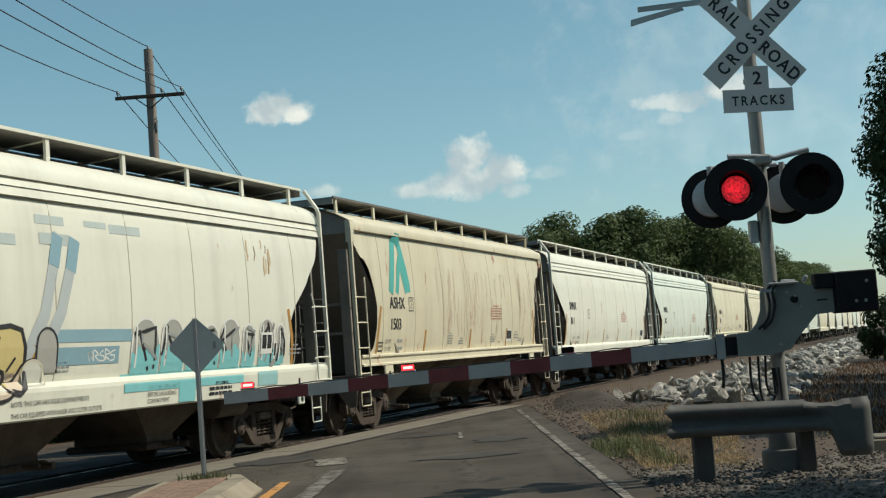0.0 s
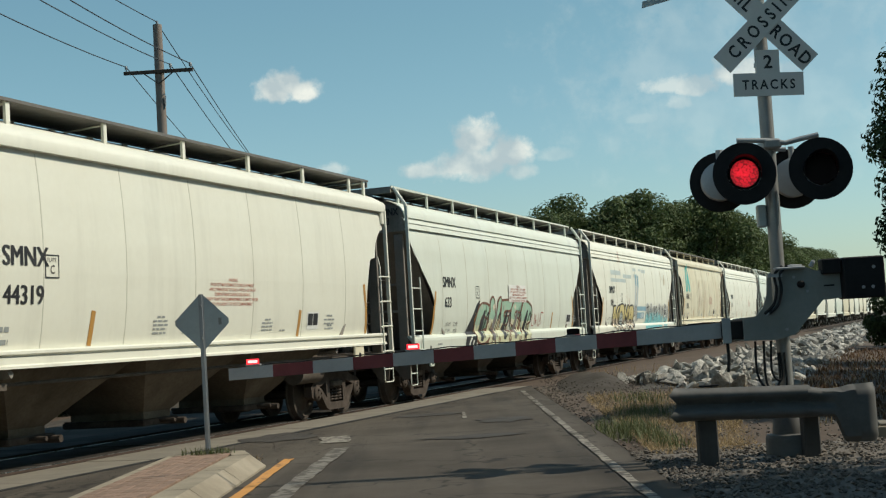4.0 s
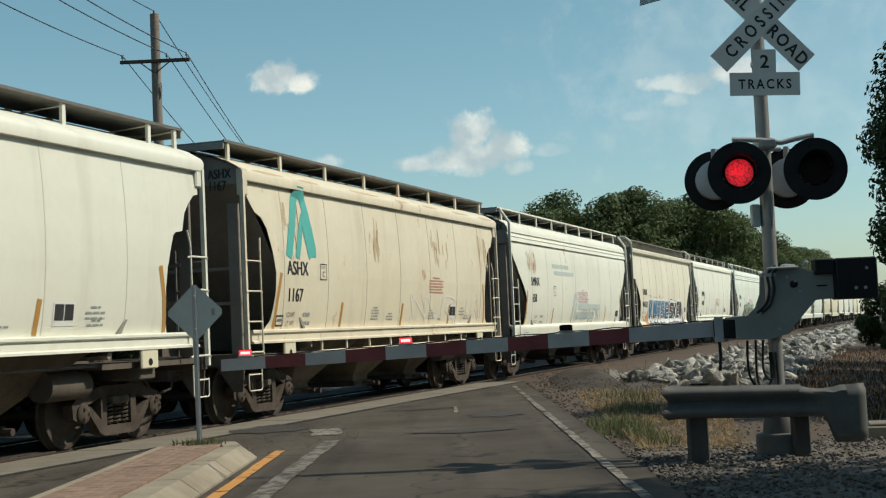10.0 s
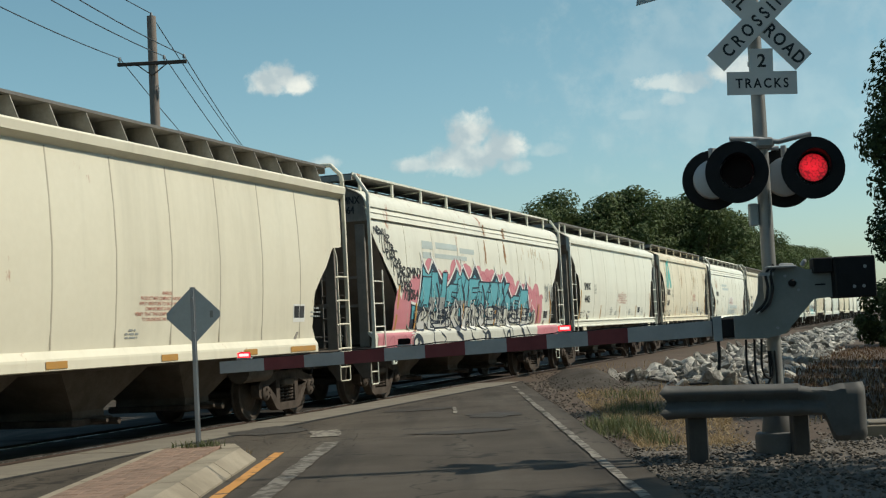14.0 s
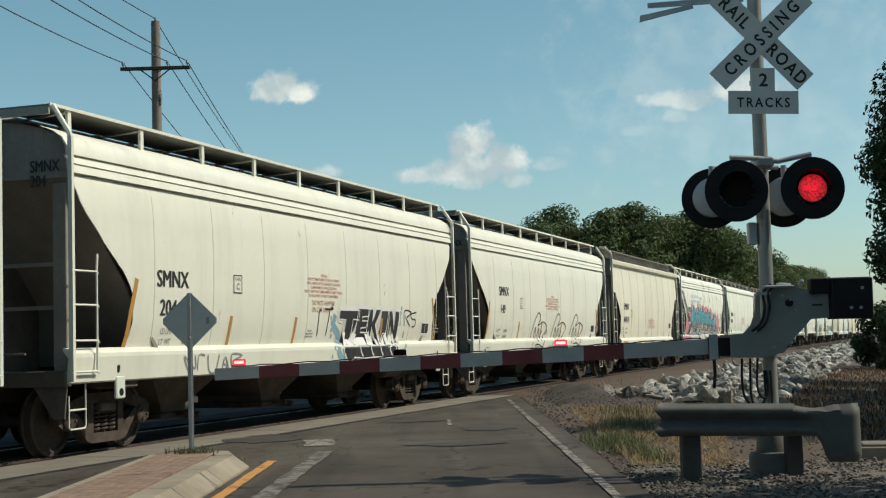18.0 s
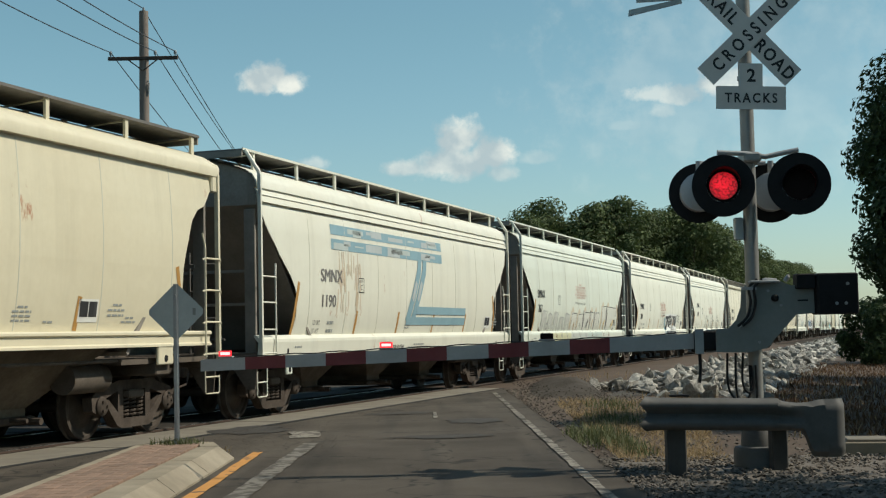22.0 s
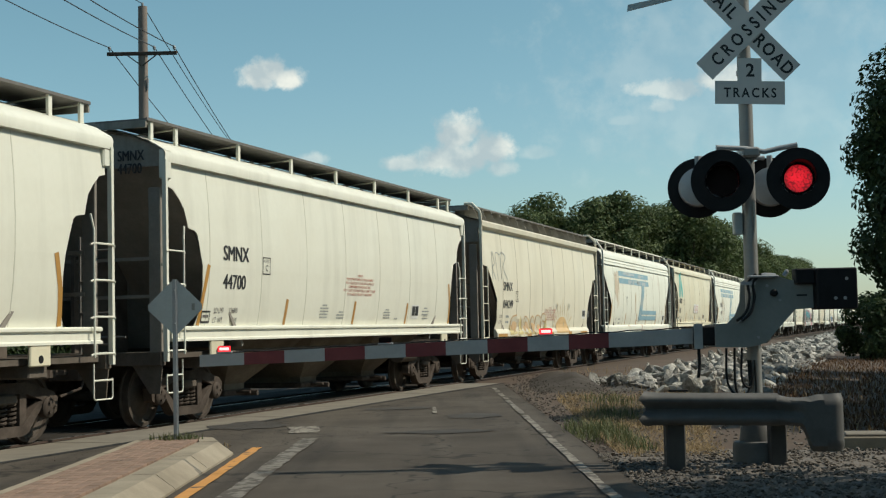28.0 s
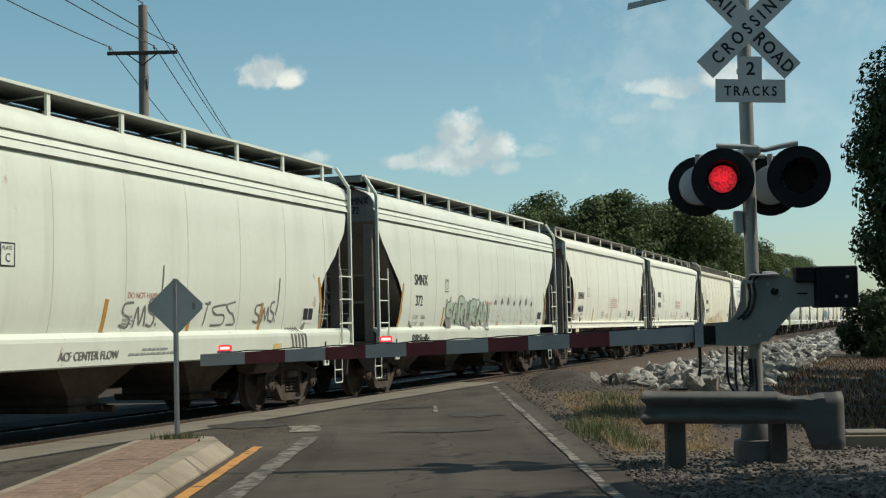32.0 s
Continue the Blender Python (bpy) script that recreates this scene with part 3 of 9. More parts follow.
def make_crossing():
    top = thing("level_crossing", "weathered concrete crossing panels laid along the rails", "crossing", kind="structure")
    strips = ((-10.42, -9.3), (-12.17, -10.83), (-13.7, -12.58))
    for l0, l1 in strips:
        me = None
        # strips under the train take the darker concrete that holds its shade
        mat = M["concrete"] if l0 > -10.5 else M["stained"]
        for i in range(14):
            s0 = -2.0 + 2.5 * i
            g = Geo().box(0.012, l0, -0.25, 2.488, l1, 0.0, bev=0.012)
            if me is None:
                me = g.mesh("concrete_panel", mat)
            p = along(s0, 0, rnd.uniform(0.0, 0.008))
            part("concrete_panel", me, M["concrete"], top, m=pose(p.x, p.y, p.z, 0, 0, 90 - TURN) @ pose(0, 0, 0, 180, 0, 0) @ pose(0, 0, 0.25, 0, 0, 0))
    g = Geo()
    g.box(-2.0, -9.36, -0.2, 33.0, -9.24, 0.006)
    part("asphalt_seam", g, M["rubber"], top, m=pose(0, 0, 0, 0, 0, 90 - TURN) @ Matrix.Diagonal((1, -1, 1, 1)))
    return top


make_crossing()


def make_track():
    for side in (-0.7525, 0.7525):
        g = Geo()
        prof = [(-0.07, -0.17), (0.07, -0.17), (0.07, -0.155), (0.012, -0.135), (0.012, -0.04), (0.036, -0.03), (0.036, -0.004), (-0.036, -0.004),
                (-0.036, -0.03), (-0.012, -0.04), (-0.012, -0.135), (-0.07, -0.155)]
        g.slab(prof, -420, 700, axis="x")
        th = thing("rail", "rusty steel rail with a worn bright head", "rail", track_pose(0, TRACK + side), group="rails", kind="structure")
        part("web", g, M["rail"], th)
        part("rail_head", Geo().box(-420, -0.026, -0.004, 700, 0.026, 0.0), M["rail_top"], th, "bright worn running surface")
    me = Geo().box(-0.11, -1.3, -0.33, 0.11, 1.3, -0.165, bev=0.012).mesh("sleeper", M["timber"])
    bed = thing("track_bed", "timber sleepers and ballast carrying the rails", "track", kind="structure")
    for i in range(120):
        part("sleeper", me, M["timber"], bed, m=track_pose(33.4 + 0.55 * i, TRACK + rnd.uniform(-0.03, 0.03)))
    # ballast shoulder, a long low bank
    g = Geo()
    ss = [-420, -200, -100, -40, -2] + [33.2 + 0.6 * i for i in range(100)] + [120, 160, 220, 320, 450, 700]
    ls = [-16.2, -15.4, -14.6, -13.6, -12.6, -11.5, -10.4, -9.5, -9.0, -8.4, -7.8, -7.2]
    hs = [-0.3, -0.24, -0.2, -0.19, -0.19, -0.2, -0.19, -0.19, -0.17, -0.14, -0.15, -0.2]
    rows = []
    for s in ss:
        rows.append([tuple(along(s, l, (h if not -2 <= s <= 33.0 else h - 0.25) + rough(s, l, 0.025, 2.0))) for l, h in zip(ls, hs)])
    g.grid(rows)
    part("ballast_bed", g, M["oily"], bed, "dark ballast bed", smooth=60)


make_track()


def stones(name, count, place, size, mat, label, category, seed, kinds=6, flat=0.6):
    """Countless small stones as one object."""
    r = random.Random(seed)
    g = Geo()
    base = [(1, 0, 0), (0.3, 0.95, 0), (-0.8, 0.6, 0), (-0.8, -0.6, 0), (0.3, -0.95, 0), (0.1, 0.05, 1), (0.05, 0, -0.8)]
    faces = [(0, 1, 5), (1, 2, 5), (2, 3, 5), (3, 4, 5), (4, 0, 5), (1, 0, 6), (2, 1, 6), (3, 2, 6), (4, 3, 6), (0, 4, 6)]
    for _ in range(count):
        p = place(r)
        sz = size * r.uniform(0.5, 1.5)
        m = Matrix.Translation(p) @ Euler((r.uniform(-0.5, 0.5), r.uniform(-0.5, 0.5), r.uniform(0, 6.28))).to_matrix().to_4x4()
        g.add([m @ Vector((x * sz * r.uniform(0.7, 1.2), y * sz * r.uniform(0.7, 1.2), z * sz * flat)) for x, y, z in base], faces)
    g.smooth = "open"
    return solid(name, g, mat, label, category, kind="stuff")


def on_ballast(r):
    s, l = 29.0 + 64 * r.random() ** 1.6, r.uniform(-10.5, -6.6)
    if s < 33.4 and l < -8.6:
        l = -8.6 + 2.0 * r.random()
    return along(s, l, -0.15 + 0.04 * r.random())


stones("ballast_stones", 15000, on_ballast, 0.045, M["ballast"], "loose brown-grey ballast stones beside the rail", "ballast", 3)


def on_shoulder(r):
    x, y = 1.72 + 5.5 * r.random() ** 1.3, r.uniform(5.5, 14.6)
    return Vector((x, y, -0.02 + 0.035 * r.random()))


def make_shoulder():
    g = Geo()
    xs = [1.7 + 0.25 * i for i in range(34)]
    ys = [2 + 0.3 * i for i in range(48)]
    g.grid([[(x, y, -0.012 + rough(x, y, 0.035, 1.6) - (0.02 if x < 1.8 else 0) - max(0, (y - 14.2)) * 0.05) for x in xs] for y in ys])
    solid("gravel_shoulder", g, M["gravel"], "grey gravel shoulder beside the road", "gravel", kind="structure", smooth=60)
    stones("gravel_stones", 13000, on_shoulder, 0.022, M["gravel"], "loose grey gravel on the shoulder", "gravel", 4)


make_shoulder()


def verge(r):
    y = 14.8 + 20 * r.random()
    x = 1.75 + r.uniform(0, 1) ** 1.5 * 3
    return Vector((x, y, -0.06 + 0.03 * r.random()))


stones("verge_gravel", 2600, verge, 0.022, M["gravel"], "scattered brown gravel on the verge", "gravel", 6)

def litter(r):
    a, q = r.uniform(0, 6.28), r.random() ** 0.6
    return Vector((-2.3 + 1.5 * q * math.cos(a), 18.0 + 1.9 * q * math.sin(a), 0.012))


stones("road_debris", 700, litter, 0.007, M["ballast"], "brown grit and twigs strewn on the asphalt", "debris", 7, flat=0.35)


def strewn(r):
    s, l = r.uniform(6, 33), -9.2 + 1.5 * r.random() ** 2.5
    return along(s, l, 0.012)


stones("strip_grit", 1500, strewn, 0.007, M["ballast"], "fine grit along the crossing panels", "debris", 8, flat=0.4)

# ---- stone bank beside the track ----
ROCK_SHAPES = []


def rock_shape(k):
    r = random.Random(100 + k)
    bm = bmesh.new()
    bmesh.ops.create_icosphere(bm, subdivisions=2, radius=1.0)
    cuts = []
    for _ in range(8):
        d = Vector((r.gauss(0, 1), r.gauss(0, 1), r.gauss(0, 1))).normalized()
        cuts.append((d, r.uniform(0.38, 0.75)))
    for v in bm.verts:
        for d, h in cuts:
            o = v.co.dot(d) - h
            if o > 0:
                v.co -= d * o
        v.co += v.co * rough(v.co.x * 3, v.co.y * 3 + v.co.z * 2, 0.06, 1.0, k)
        v.co.x *= 1.6
        v.co.z *= 0.5
    me = bpy.data.meshes.new("rock")
    bm.to_mesh(me)
    bm.free()
    me.materials.append(M["rock"])
    return me


def bank_height(s, l):
    """The heap of quarry stone rises from the verge towards the ballast."""
    a = max(0.0, 1 - ((l + 5.0) / 2.3) ** 2)
    b = min(1.0, max(0.0, (s - 27.0) / 4.0))
    return -0.15 + 0.36 * a * b * (0.75 + 0.5 * noise.noise(Vector((s * 0.35, l * 0.5, 2))))


def make_rocks():
    ROCK_SHAPES.extend(rock_shape(k) for k in range(8))
    r = random.Random(21)
    count = 0
    for _ in range(290):
        l = -7.0 + 4.2 * r.random()
        s = 28.8 + 1.9 * max(0.0, -4.8 - l) + 33 * r.random() ** 1.25
        z = bank_height(s, l)
        size = (0.075 + 0.155 * r.random() ** 1.6) * (1.0 + 0.2 * (s > 34))
        m = Matrix.Translation(along(s, l, z + size * 0.25)) @ Euler((r.uniform(-1.1, 1.1), r.uniform(-1.1, 1.1), r.uniform(0, 6.28))).to_matrix().to_4x4() @ Matrix.Diagonal((size, size * r.uniform(0.6, 1.1), size * r.uniform(0.6, 1.1), 1))
        ob = new("rock", ROCK_SHAPES[r.randrange(8)])
        ob.matrix_world = m
        tagged(ob, "pale angular limestone block on the stone bank", "rock", "stones of the bank")
        count += 1
    # the rest of the bank, and the filling under the blocks
    g = Geo()
    verts = [[tuple(v.co) for v in me.vertices] for me in ROCK_SHAPES]
    polys = [[tuple(p.vertices) for p in me.polygons] for me in ROCK_SHAPES]
    for i in range(2600):
        k = r.randrange(8)
        l = -7.0 + 4.4 * r.random()
        s = 29.2 + 1.9 * max(0.0, -4.8 - l) + 118 * r.random() ** 1.3
        size = r.uniform(0.055, 0.16) * (1 + s / 120)
        m = Matrix.Translation(along(s, l, bank_height(s, l) - 0.03)) @ Euler((r.uniform(-3, 3), r.uniform(-0.7, 0.7), r.uniform(0, 6.28))).to_matrix().to_4x4() @ Matrix.Diagonal((size, size, size, 1))
        g.add([m @ Vector(p) for p in verts[k]], polys[k])
    g.smooth = "open"
    solid("stone_bank_rubble", g, M["rock"], "heaped pale limestone rubble along the track", "rubble", kind="stuff")
    g = Geo()
    g.grid([[tuple(along(s, l, bank_height(s, l) - 0.1)) for l in [-7.6 + 0.35 * i for i in range(16)]] for s in [25 + 0.8 * i for i in range(160)]])
    solid("stone_bank", g, M["ballast"], "earth under the limestone bank", "bank", kind="structure", smooth=60)


make_rocks()


def earth_mound():
    """A low heap of dark grit where the shoulder meets the crossing."""
    g = Geo()
    rows = []
    for j in range(26):
        v = j / 25
        row = []
        for i in range(19):
            u = i / 18
            x, y = 2.05 + 1.9 * u + 0.5 * v, 29.5 + 9.5 * v
            k = math.sin(math.pi * u) ** 0.8 * math.sin(math.pi * v) ** 0.9
            row.append((x, y, -0.16 + 0.52 * k * (0.75 + 0.5 * noise.noise(Vector((x * 0.9, y * 0.5, 7)))) + rough(x, y, 0.03, 2.5)))
        rows.append(row)
    g.grid(rows)
    solid("earth_mound", g, M["oily"], "low dark heap of grit beside the crossing panels", "mound", kind="structure", smooth=50)


earth_mound()


def on_mound(r):
    x, y = 2.2 + 2.2 * r.random(), 29.5 + 9 * r.random()
    return Vector((x, y, -0.06 + 0.16 * r.random()))


stones("mound_grit", 900, on_mound, 0.016, M["oily"], "loose dark grit on the heap", "gravel", 9)


# ---- plants ----
def blades(name, count, place, height, mat, label, seed, lean=0.5, width=0.006):
    r = random.Random(seed)
    g = Geo()
    for _ in range(count):
        p = place(r)
        h = height * r.uniform(0.4, 1.2)
        a = r.uniform(0, 6.28)
        d = Vector((math.cos(a), math.sin(a), 0))
        t = Vector((-d.y, d.x, 0)) * width * r.uniform(0.7, 1.5)
        k = lean * r.uniform(0.2, 1.0) * h
        g.add([p - t, p + t, p + d * k * 0.4 + Vector((0, 0, h * 0.6)) + t * 0.7, p + d * k * 0.4 + Vector((0, 0, h * 0.6)) - t * 0.7, p + d * k + Vector((0, 0, h))],
              [(0, 1, 2, 3), (3, 2, 4)])
    g.smooth = "open"
    return solid(name, g, mat, label, "grass", kind="stuff")


def dry_place(r):
    y = 14.2 + 14.5 * r.random() ** 1.25
    k = (y - 14.2) / 14.5
    x = 2.0 + 0.5 * k + (0.9 + 2.1 * k) * r.random() ** 1.3
    bare = noise.noise(Vector((x * 0.9, y * 0.45, 3))) < -0.05      # bare patches: the blades sink away
    return Vector((x, y, -0.10 - (0.12 if bare else 0.0)))


blades("dry_grass", 7000, dry_place, 0.135, M["dry"], "dry straw-coloured grass on the verge", 11, 1.1, 0.005)


def straw_place(r):
    y = 14.2 + 14 * r.random()
    return Vector((2.0 + 0.035 * (y - 14) + (1.0 + 0.13 * (y - 14)) * r.random(), y, -0.05))


blades("straw", 5000, straw_place, 0.05, M["dry"], "flattened straw lying between the tufts", 16, 4.0, 0.005)


def green_place(r):
    q = r.random()
    cx, cy, w = ((2.12, 17.8, 0.42), (2.3, 15.9, 0.25), (2.75, 21.5, 0.4), (3.3, 25.5, 0.5))[0 if q < 0.5 else 1 if q < 0.62 else 2 if q < 0.82 else 3]
    a, q = r.uniform(0, 6.28), r.random() ** 0.7
    return Vector((cx + w * q * math.cos(a), cy + 3.4 * w * q * math.sin(a), -0.06))


blades("green_grass", 1100, green_place, 0.20, M["green_grass"], "green grass tufts at the road's edge", 12, 1.1, 0.006)


def sparse_place(r):
    y = 16 + 30 * r.random()
    x = 4.2 + 9 * r.random()
    return Vector((x, y, ground_height(x, y)))


blades("sparse_grass", 1500, sparse_place, 0.16, M["dry"], "thin dry grass on bare soil", 13, 0.9, 0.007)


def brush_place(r):
    y = 19 + 34 * r.random() ** 1.3
    x = 0.215 * y + 0.9 + (3.6 + 0.14 * y) * r.random()
    return Vector((x, y, ground_height(x, y) - 0.01))


M["brush"] = leafy("dead_brush", (0.075, 0.040, 0.020), (0.15, 0.085, 0.042), 0.2)
blades("dead_brush", 13000, brush_place, 0.14, M["brush"], "dead brown brush and leaf litter on the soil", 14, 1.6, 0.012)


def leaf_cloud(centres, count, size, seed, squash=0.8):
    """Leaves on the shells of many clumps: small bent quads."""
    r = random.Random(seed)
    g = Geo()
    for _ in range(count):
        c, rad = centres[r.randrange(len(centres))]
        d = Vector((r.gauss(0, 1), r.gauss(0, 1), r.gauss(0, 1))).normalized()
        p = c + Vector((d.x, d.y, d.z * squash)) * rad * (0.45 + 0.6 * r.random() ** 0.6)
        n = (d + Vector((r.uniform(-0.8, 0.8), r.uniform(-0.8, 0.8), r.uniform(-0.3, 1.0)))).normalized()
        u = n.orthogonal().normalized()
        u = Matrix.Rotation(r.uniform(0, 6.28), 3, n) @ u
        w = n.cross(u)
        s = size * r.uniform(0.6, 1.3)
        g.add([p - u * s, p - w * s * 0.5 + n * s * 0.15, p + u * s, p + w * s * 0.5 + n * s * 0.15], [(0, 1, 2, 3)])
    g.smooth = "open"
    return g


def tree_meshes(h, spread, clumps, leaves, size, seed, mat, low=0.3):
    """Trunk with limbs, and a crown of clumped leaves with gaps."""
    r = random.Random(seed)
    wood = Geo()
    bend = [Vector((rough(i, seed, 0.25, 0.7) * i / 6 * h / 12, rough(seed, i, 0.25, 0.7) * i / 6 * h / 12, h * 0.8 * i / 6)) for i in range(7)]
    wood.tube(bend, h * 0.022, 9, r2=h * 0.005)
    centres = []
    for i in range(clumps):
        t = low + (1 - low) * (i + r.random()) / clumps
        a = i * 2.4 + r.uniform(-0.5, 0.5)
        k = spread * math.sin(math.pi * min(1, (t - low) / (1 - low) * 0.8 + 0.16)) * r.uniform(0.45, 1.0)
        c = Vector((k * math.cos(a), k * math.sin(a), h * t * 0.96))
        centres.append((c, spread * r.uniform(0.24, 0.42)))
        root = bend[min(6, int(t * 6 * 0.8))]
        wood.tube([root, root.lerp(c, 0.5) + Vector((0, 0, 0.03 * h)), c], h * 0.006, 5, r2=h * 0.0015)
    return wood.mesh("trunk", M["bark"], 60), leaf_cloud(centres, leaves, size, seed).mesh("crown", mat)


def plant_tree(meshes, x, y, z, scale, turn, label, group):
    t = thing("tree", label, "tree", pose(x, y, z, 0, 0, turn), group)
    a = part("trunk", meshes[0], None, t)
    b = part("crown", meshes[1], None, t)
    for o in (a, b):
        o.scale = (scale, scale, scale)
    return t


def make_trees():
    r = random.Random(31)
    kinds = [tree_meshes(14, 4.4, 34, 14000, 0.19, 40 + k, M["leaf_far"], 0.12) for k in range(4)]
    # the wood beyond the track: straight across, then bending off with the line
    edge = [(9.0, 137.0), (13, 141), (20, 145), (26, 150), (32, 158), (40, 178), (52, 212), (66, 262), (84, 330), (104, 400), (130, 480)]
    tall = [14.6, 14.4, 14.2, 15.2, 14.3, 11.4, 11.0, 12.8, 15.0, 18.0, 20.0]
    for row in range(4):
        t = 0.15 * row
        while t < len(edge) - 1.001:
            i = int(t)
            (xa, ya), (xb, yb) = edge[i], edge[i + 1]
            x, y = xa + (xb - xa) * (t - i), ya + (yb - ya) * (t - i)
            gap = math.hypot(xb - xa, yb - ya)
            h = tall[i] + (tall[i + 1] - tall[i]) * (t - i)
            h *= (1.0 - 0.02 * row) * r.uniform(0.84, 1.06) / 12.3
            plant_tree(kinds[r.randrange(4)], x + r.uniform(-1, 1), y + 6 * row + r.uniform(-1.5, 1.5), -1.0 - 0.4 * row, h, r.uniform(0, 360), "leafy green tree at the edge of the wood", "trees of the wood")
            t += (4.2 if row == 0 else 5.2) / gap * r.uniform(0.8, 1.25)
    # the dark tree to the right of the crossing
    big = tree_meshes(6.4, 2.3, 44, 60000, 0.058, 61, M["leaf_dark"], 0.36)
    plant_tree(big, 8.6, 21.5, -0.2, 1.0, 20, "dark leafy tree standing in its own shade", "trees by the crossing")
    # trees out of view to the right, placed for their shade on the shoulder
    near = tree_meshes(13.5, 4.3, 46, 22000, 0.2, 62, M["leaf_dark"], 0.12)
    for x, y, k in ((11.8, 7.9, 1.0), (12.8, 2.6, 1.1), (12.4, -4.0, 1.0), (22.0, 32.5, 0.95)):
        plant_tree(near, x, y, -0.1, k, 77 * k, "dark leafy tree that shades the shoulder", "trees by the crossing")
    # more unseen trees, added to shade the bare soil
    side = tree_meshes(9.5, 2.7, 40, 18000, 0.16, 64, M["leaf_dark"], 0.2)
    for x, y, k in ((14.2, 19.4, 0.95), (14.4, 24.0, 1.0), (15.8, 28.5, 1.0), (17.4, 33.0, 1.05), (19.4, 38.5, 1.1)):
        plant_tree(side, x, y, -0.3, k, 50 * k, "unseen dark leafy tree added to shade the bare soil", "trees by the crossing")
    bush = tree_meshes(2.2, 1.5, 16, 7000, 0.09, 63, M["leaf_dark"], 0.05)
    for x, y, k in ((17.6, 54.0, 1.15), (19.8, 57.0, 1.3), (23.4, 68.0, 1.4)):
        t = thing("bush", "dark green bush beside the stone bank", "bush", pose(x, y, ground_height(x, y), 0, 0, 50 * k), "bushes")
        for nm, me in (("stems", bush[0]), ("foliage", bush[1])):
            o = part(nm, me, None, t)
            o.scale = (k, k, k)


make_trees()


def far_scrub():
    """Added hedge of low scrub beyond the line, blocking sky light under the train."""
    r = random.Random(33)
    stems, leaves = tree_meshes(4.0, 2.2, 22, 5200, 0.13, 65, M["leaf_dark"], 0.03)
    for i in range(62):
        q = along(-36 + 2.3 * i + r.uniform(-0.4, 0.4), -21.5 + r.uniform(-0.8, 0.8), -0.4)
        th = thing("bush", "added scrub bush beyond the tracks, blocking sky light under the train", "bush", pose(q.x, q.y, q.z, 0, 0, r.uniform(0, 360)), "scrub behind the tracks")
        k = r.uniform(0.8, 1.0)
        for nm, me in (("stems", stems), ("foliage", leaves)):
            part(nm, me, None, th).scale = (k, k, k)


far_scrub()

# ---- traffic island with its marker ----
def make_island():
    th = thing("traffic_island", "concrete kerbed traffic island topped with red clay pavers", "traffic island")
    x0, x1, y0, y1 = -3.48, -2.22, 5.0, 16.55
    # sloped kerb stones along both sides and round the nose
    def kerb(name, a, b, inner_a, inner_b):
        g = Geo()
        a, b, ia, ib = [Vector((*p, 0)) for p in (a, b, inner_a, inner_b)]
        low, top = Vector((0, 0, 0.02)), Vector((0, 0, 0.15))
        deep = Vector((0, 0, -0.1))
        sa, sb = a.lerp(ia, 0.45), b.lerp(ib, 0.45)
        vs = [a + deep, b + deep, a + low, b + low, sa + top, sb + top, ia + top, ib + top, ia + deep, ib + deep]
        g.add(vs, [(0, 1, 3, 2), (2, 3, 5, 4), (4, 5, 7, 6), (6, 7, 9, 8), (0, 2, 4, 6, 8), (1, 9, 7, 5, 3), (8, 9, 1, 0)])
        part(name, g, M["curb"], th)

    w = 0.38
    n = 6
    for i in range(n):
        ya, yb = y0 + (15.6 - y0) * i / n + 0.008, y0 + (15.6 - y0) * (i + 1) / n - 0.008
        kerb("kerb_stone", (x1, ya), (x1, yb), (x1 - w, ya), (x1 - w, yb))
        kerb("kerb_stone", (x0, yb + 0.5), (x0, ya + 0.5), (x0 + 0.16, yb + 0.5), (x0 + 0.16, ya + 0.5))
    kerb("kerb_stone", (x1, 15.62), (x1 - 0.22, 16.42), (x1 - w, 15.62), (x1 - w - 0.1, 16.08))
    kerb("kerb_stone", (x1 - 0.24, 16.44), (x1 - 0.75, 16.62), (x1 - w - 0.12, 16.1), (x1 - 0.78, 16.24))
    kerb("kerb_stone", (x1 - 0.77, 16.62), (x0, 16.15), (x1 - 0.80, 16.24), (x0 + 0.16, 16.0))
    bed = Geo().box(x0 + 0.15, y0, -0.05, x1 - w + 0.02, 16.2, 0.128)
    part("mortar_bed", bed, M["curb"], th)
    me = Geo().box(0.004, 0.004, 0, 0.106, 0.206, 0.03, bev=0.004).mesh("paver", M["paver"])
    made = 0
    for j in range(38):
        for i in range(7):
            y = 16.05 - 0.21 * (j + 1)
            x = x0 + 0.165 + 0.108 * i
            if x + 0.1 > x1 - w or made >= 280:
                continue
            part("paver", me, M["paver"], th, m=pose(x, y, 0.122 + rnd.uniform(0, 0.004), 0, 0, rnd.uniform(-0.6, 0.6)))
            made += 1
    g = Geo().box(x0 + 0.165, y0, 0.10, x1 - w, 16.05 - 0.21 * 38, 0.148)
    part("paver_field", g, M["paver"], th)
    return th


make_island()


def island_grass(r):
    a, q = r.uniform(0, 6.28), r.random()
    return Vector((-2.93 + 0.32 * q * math.cos(a), 16.0 + 0.2 * q * math.sin(a), 0.145))


blades("weeds", 260, island_grass, 0.09, M["green_grass"], "green weeds round the foot of the sign post", 14, 0.8, 0.004)
blades("weeds", 130, lambda r: Vector((-3.0 + r.uniform(-0.4, 0.6), 16.35 + r.uniform(-0.2, 0.3), 0.0)), 0.08, M["dry"], "dry weeds at the nose of the island", 15, 0.9, 0.004)


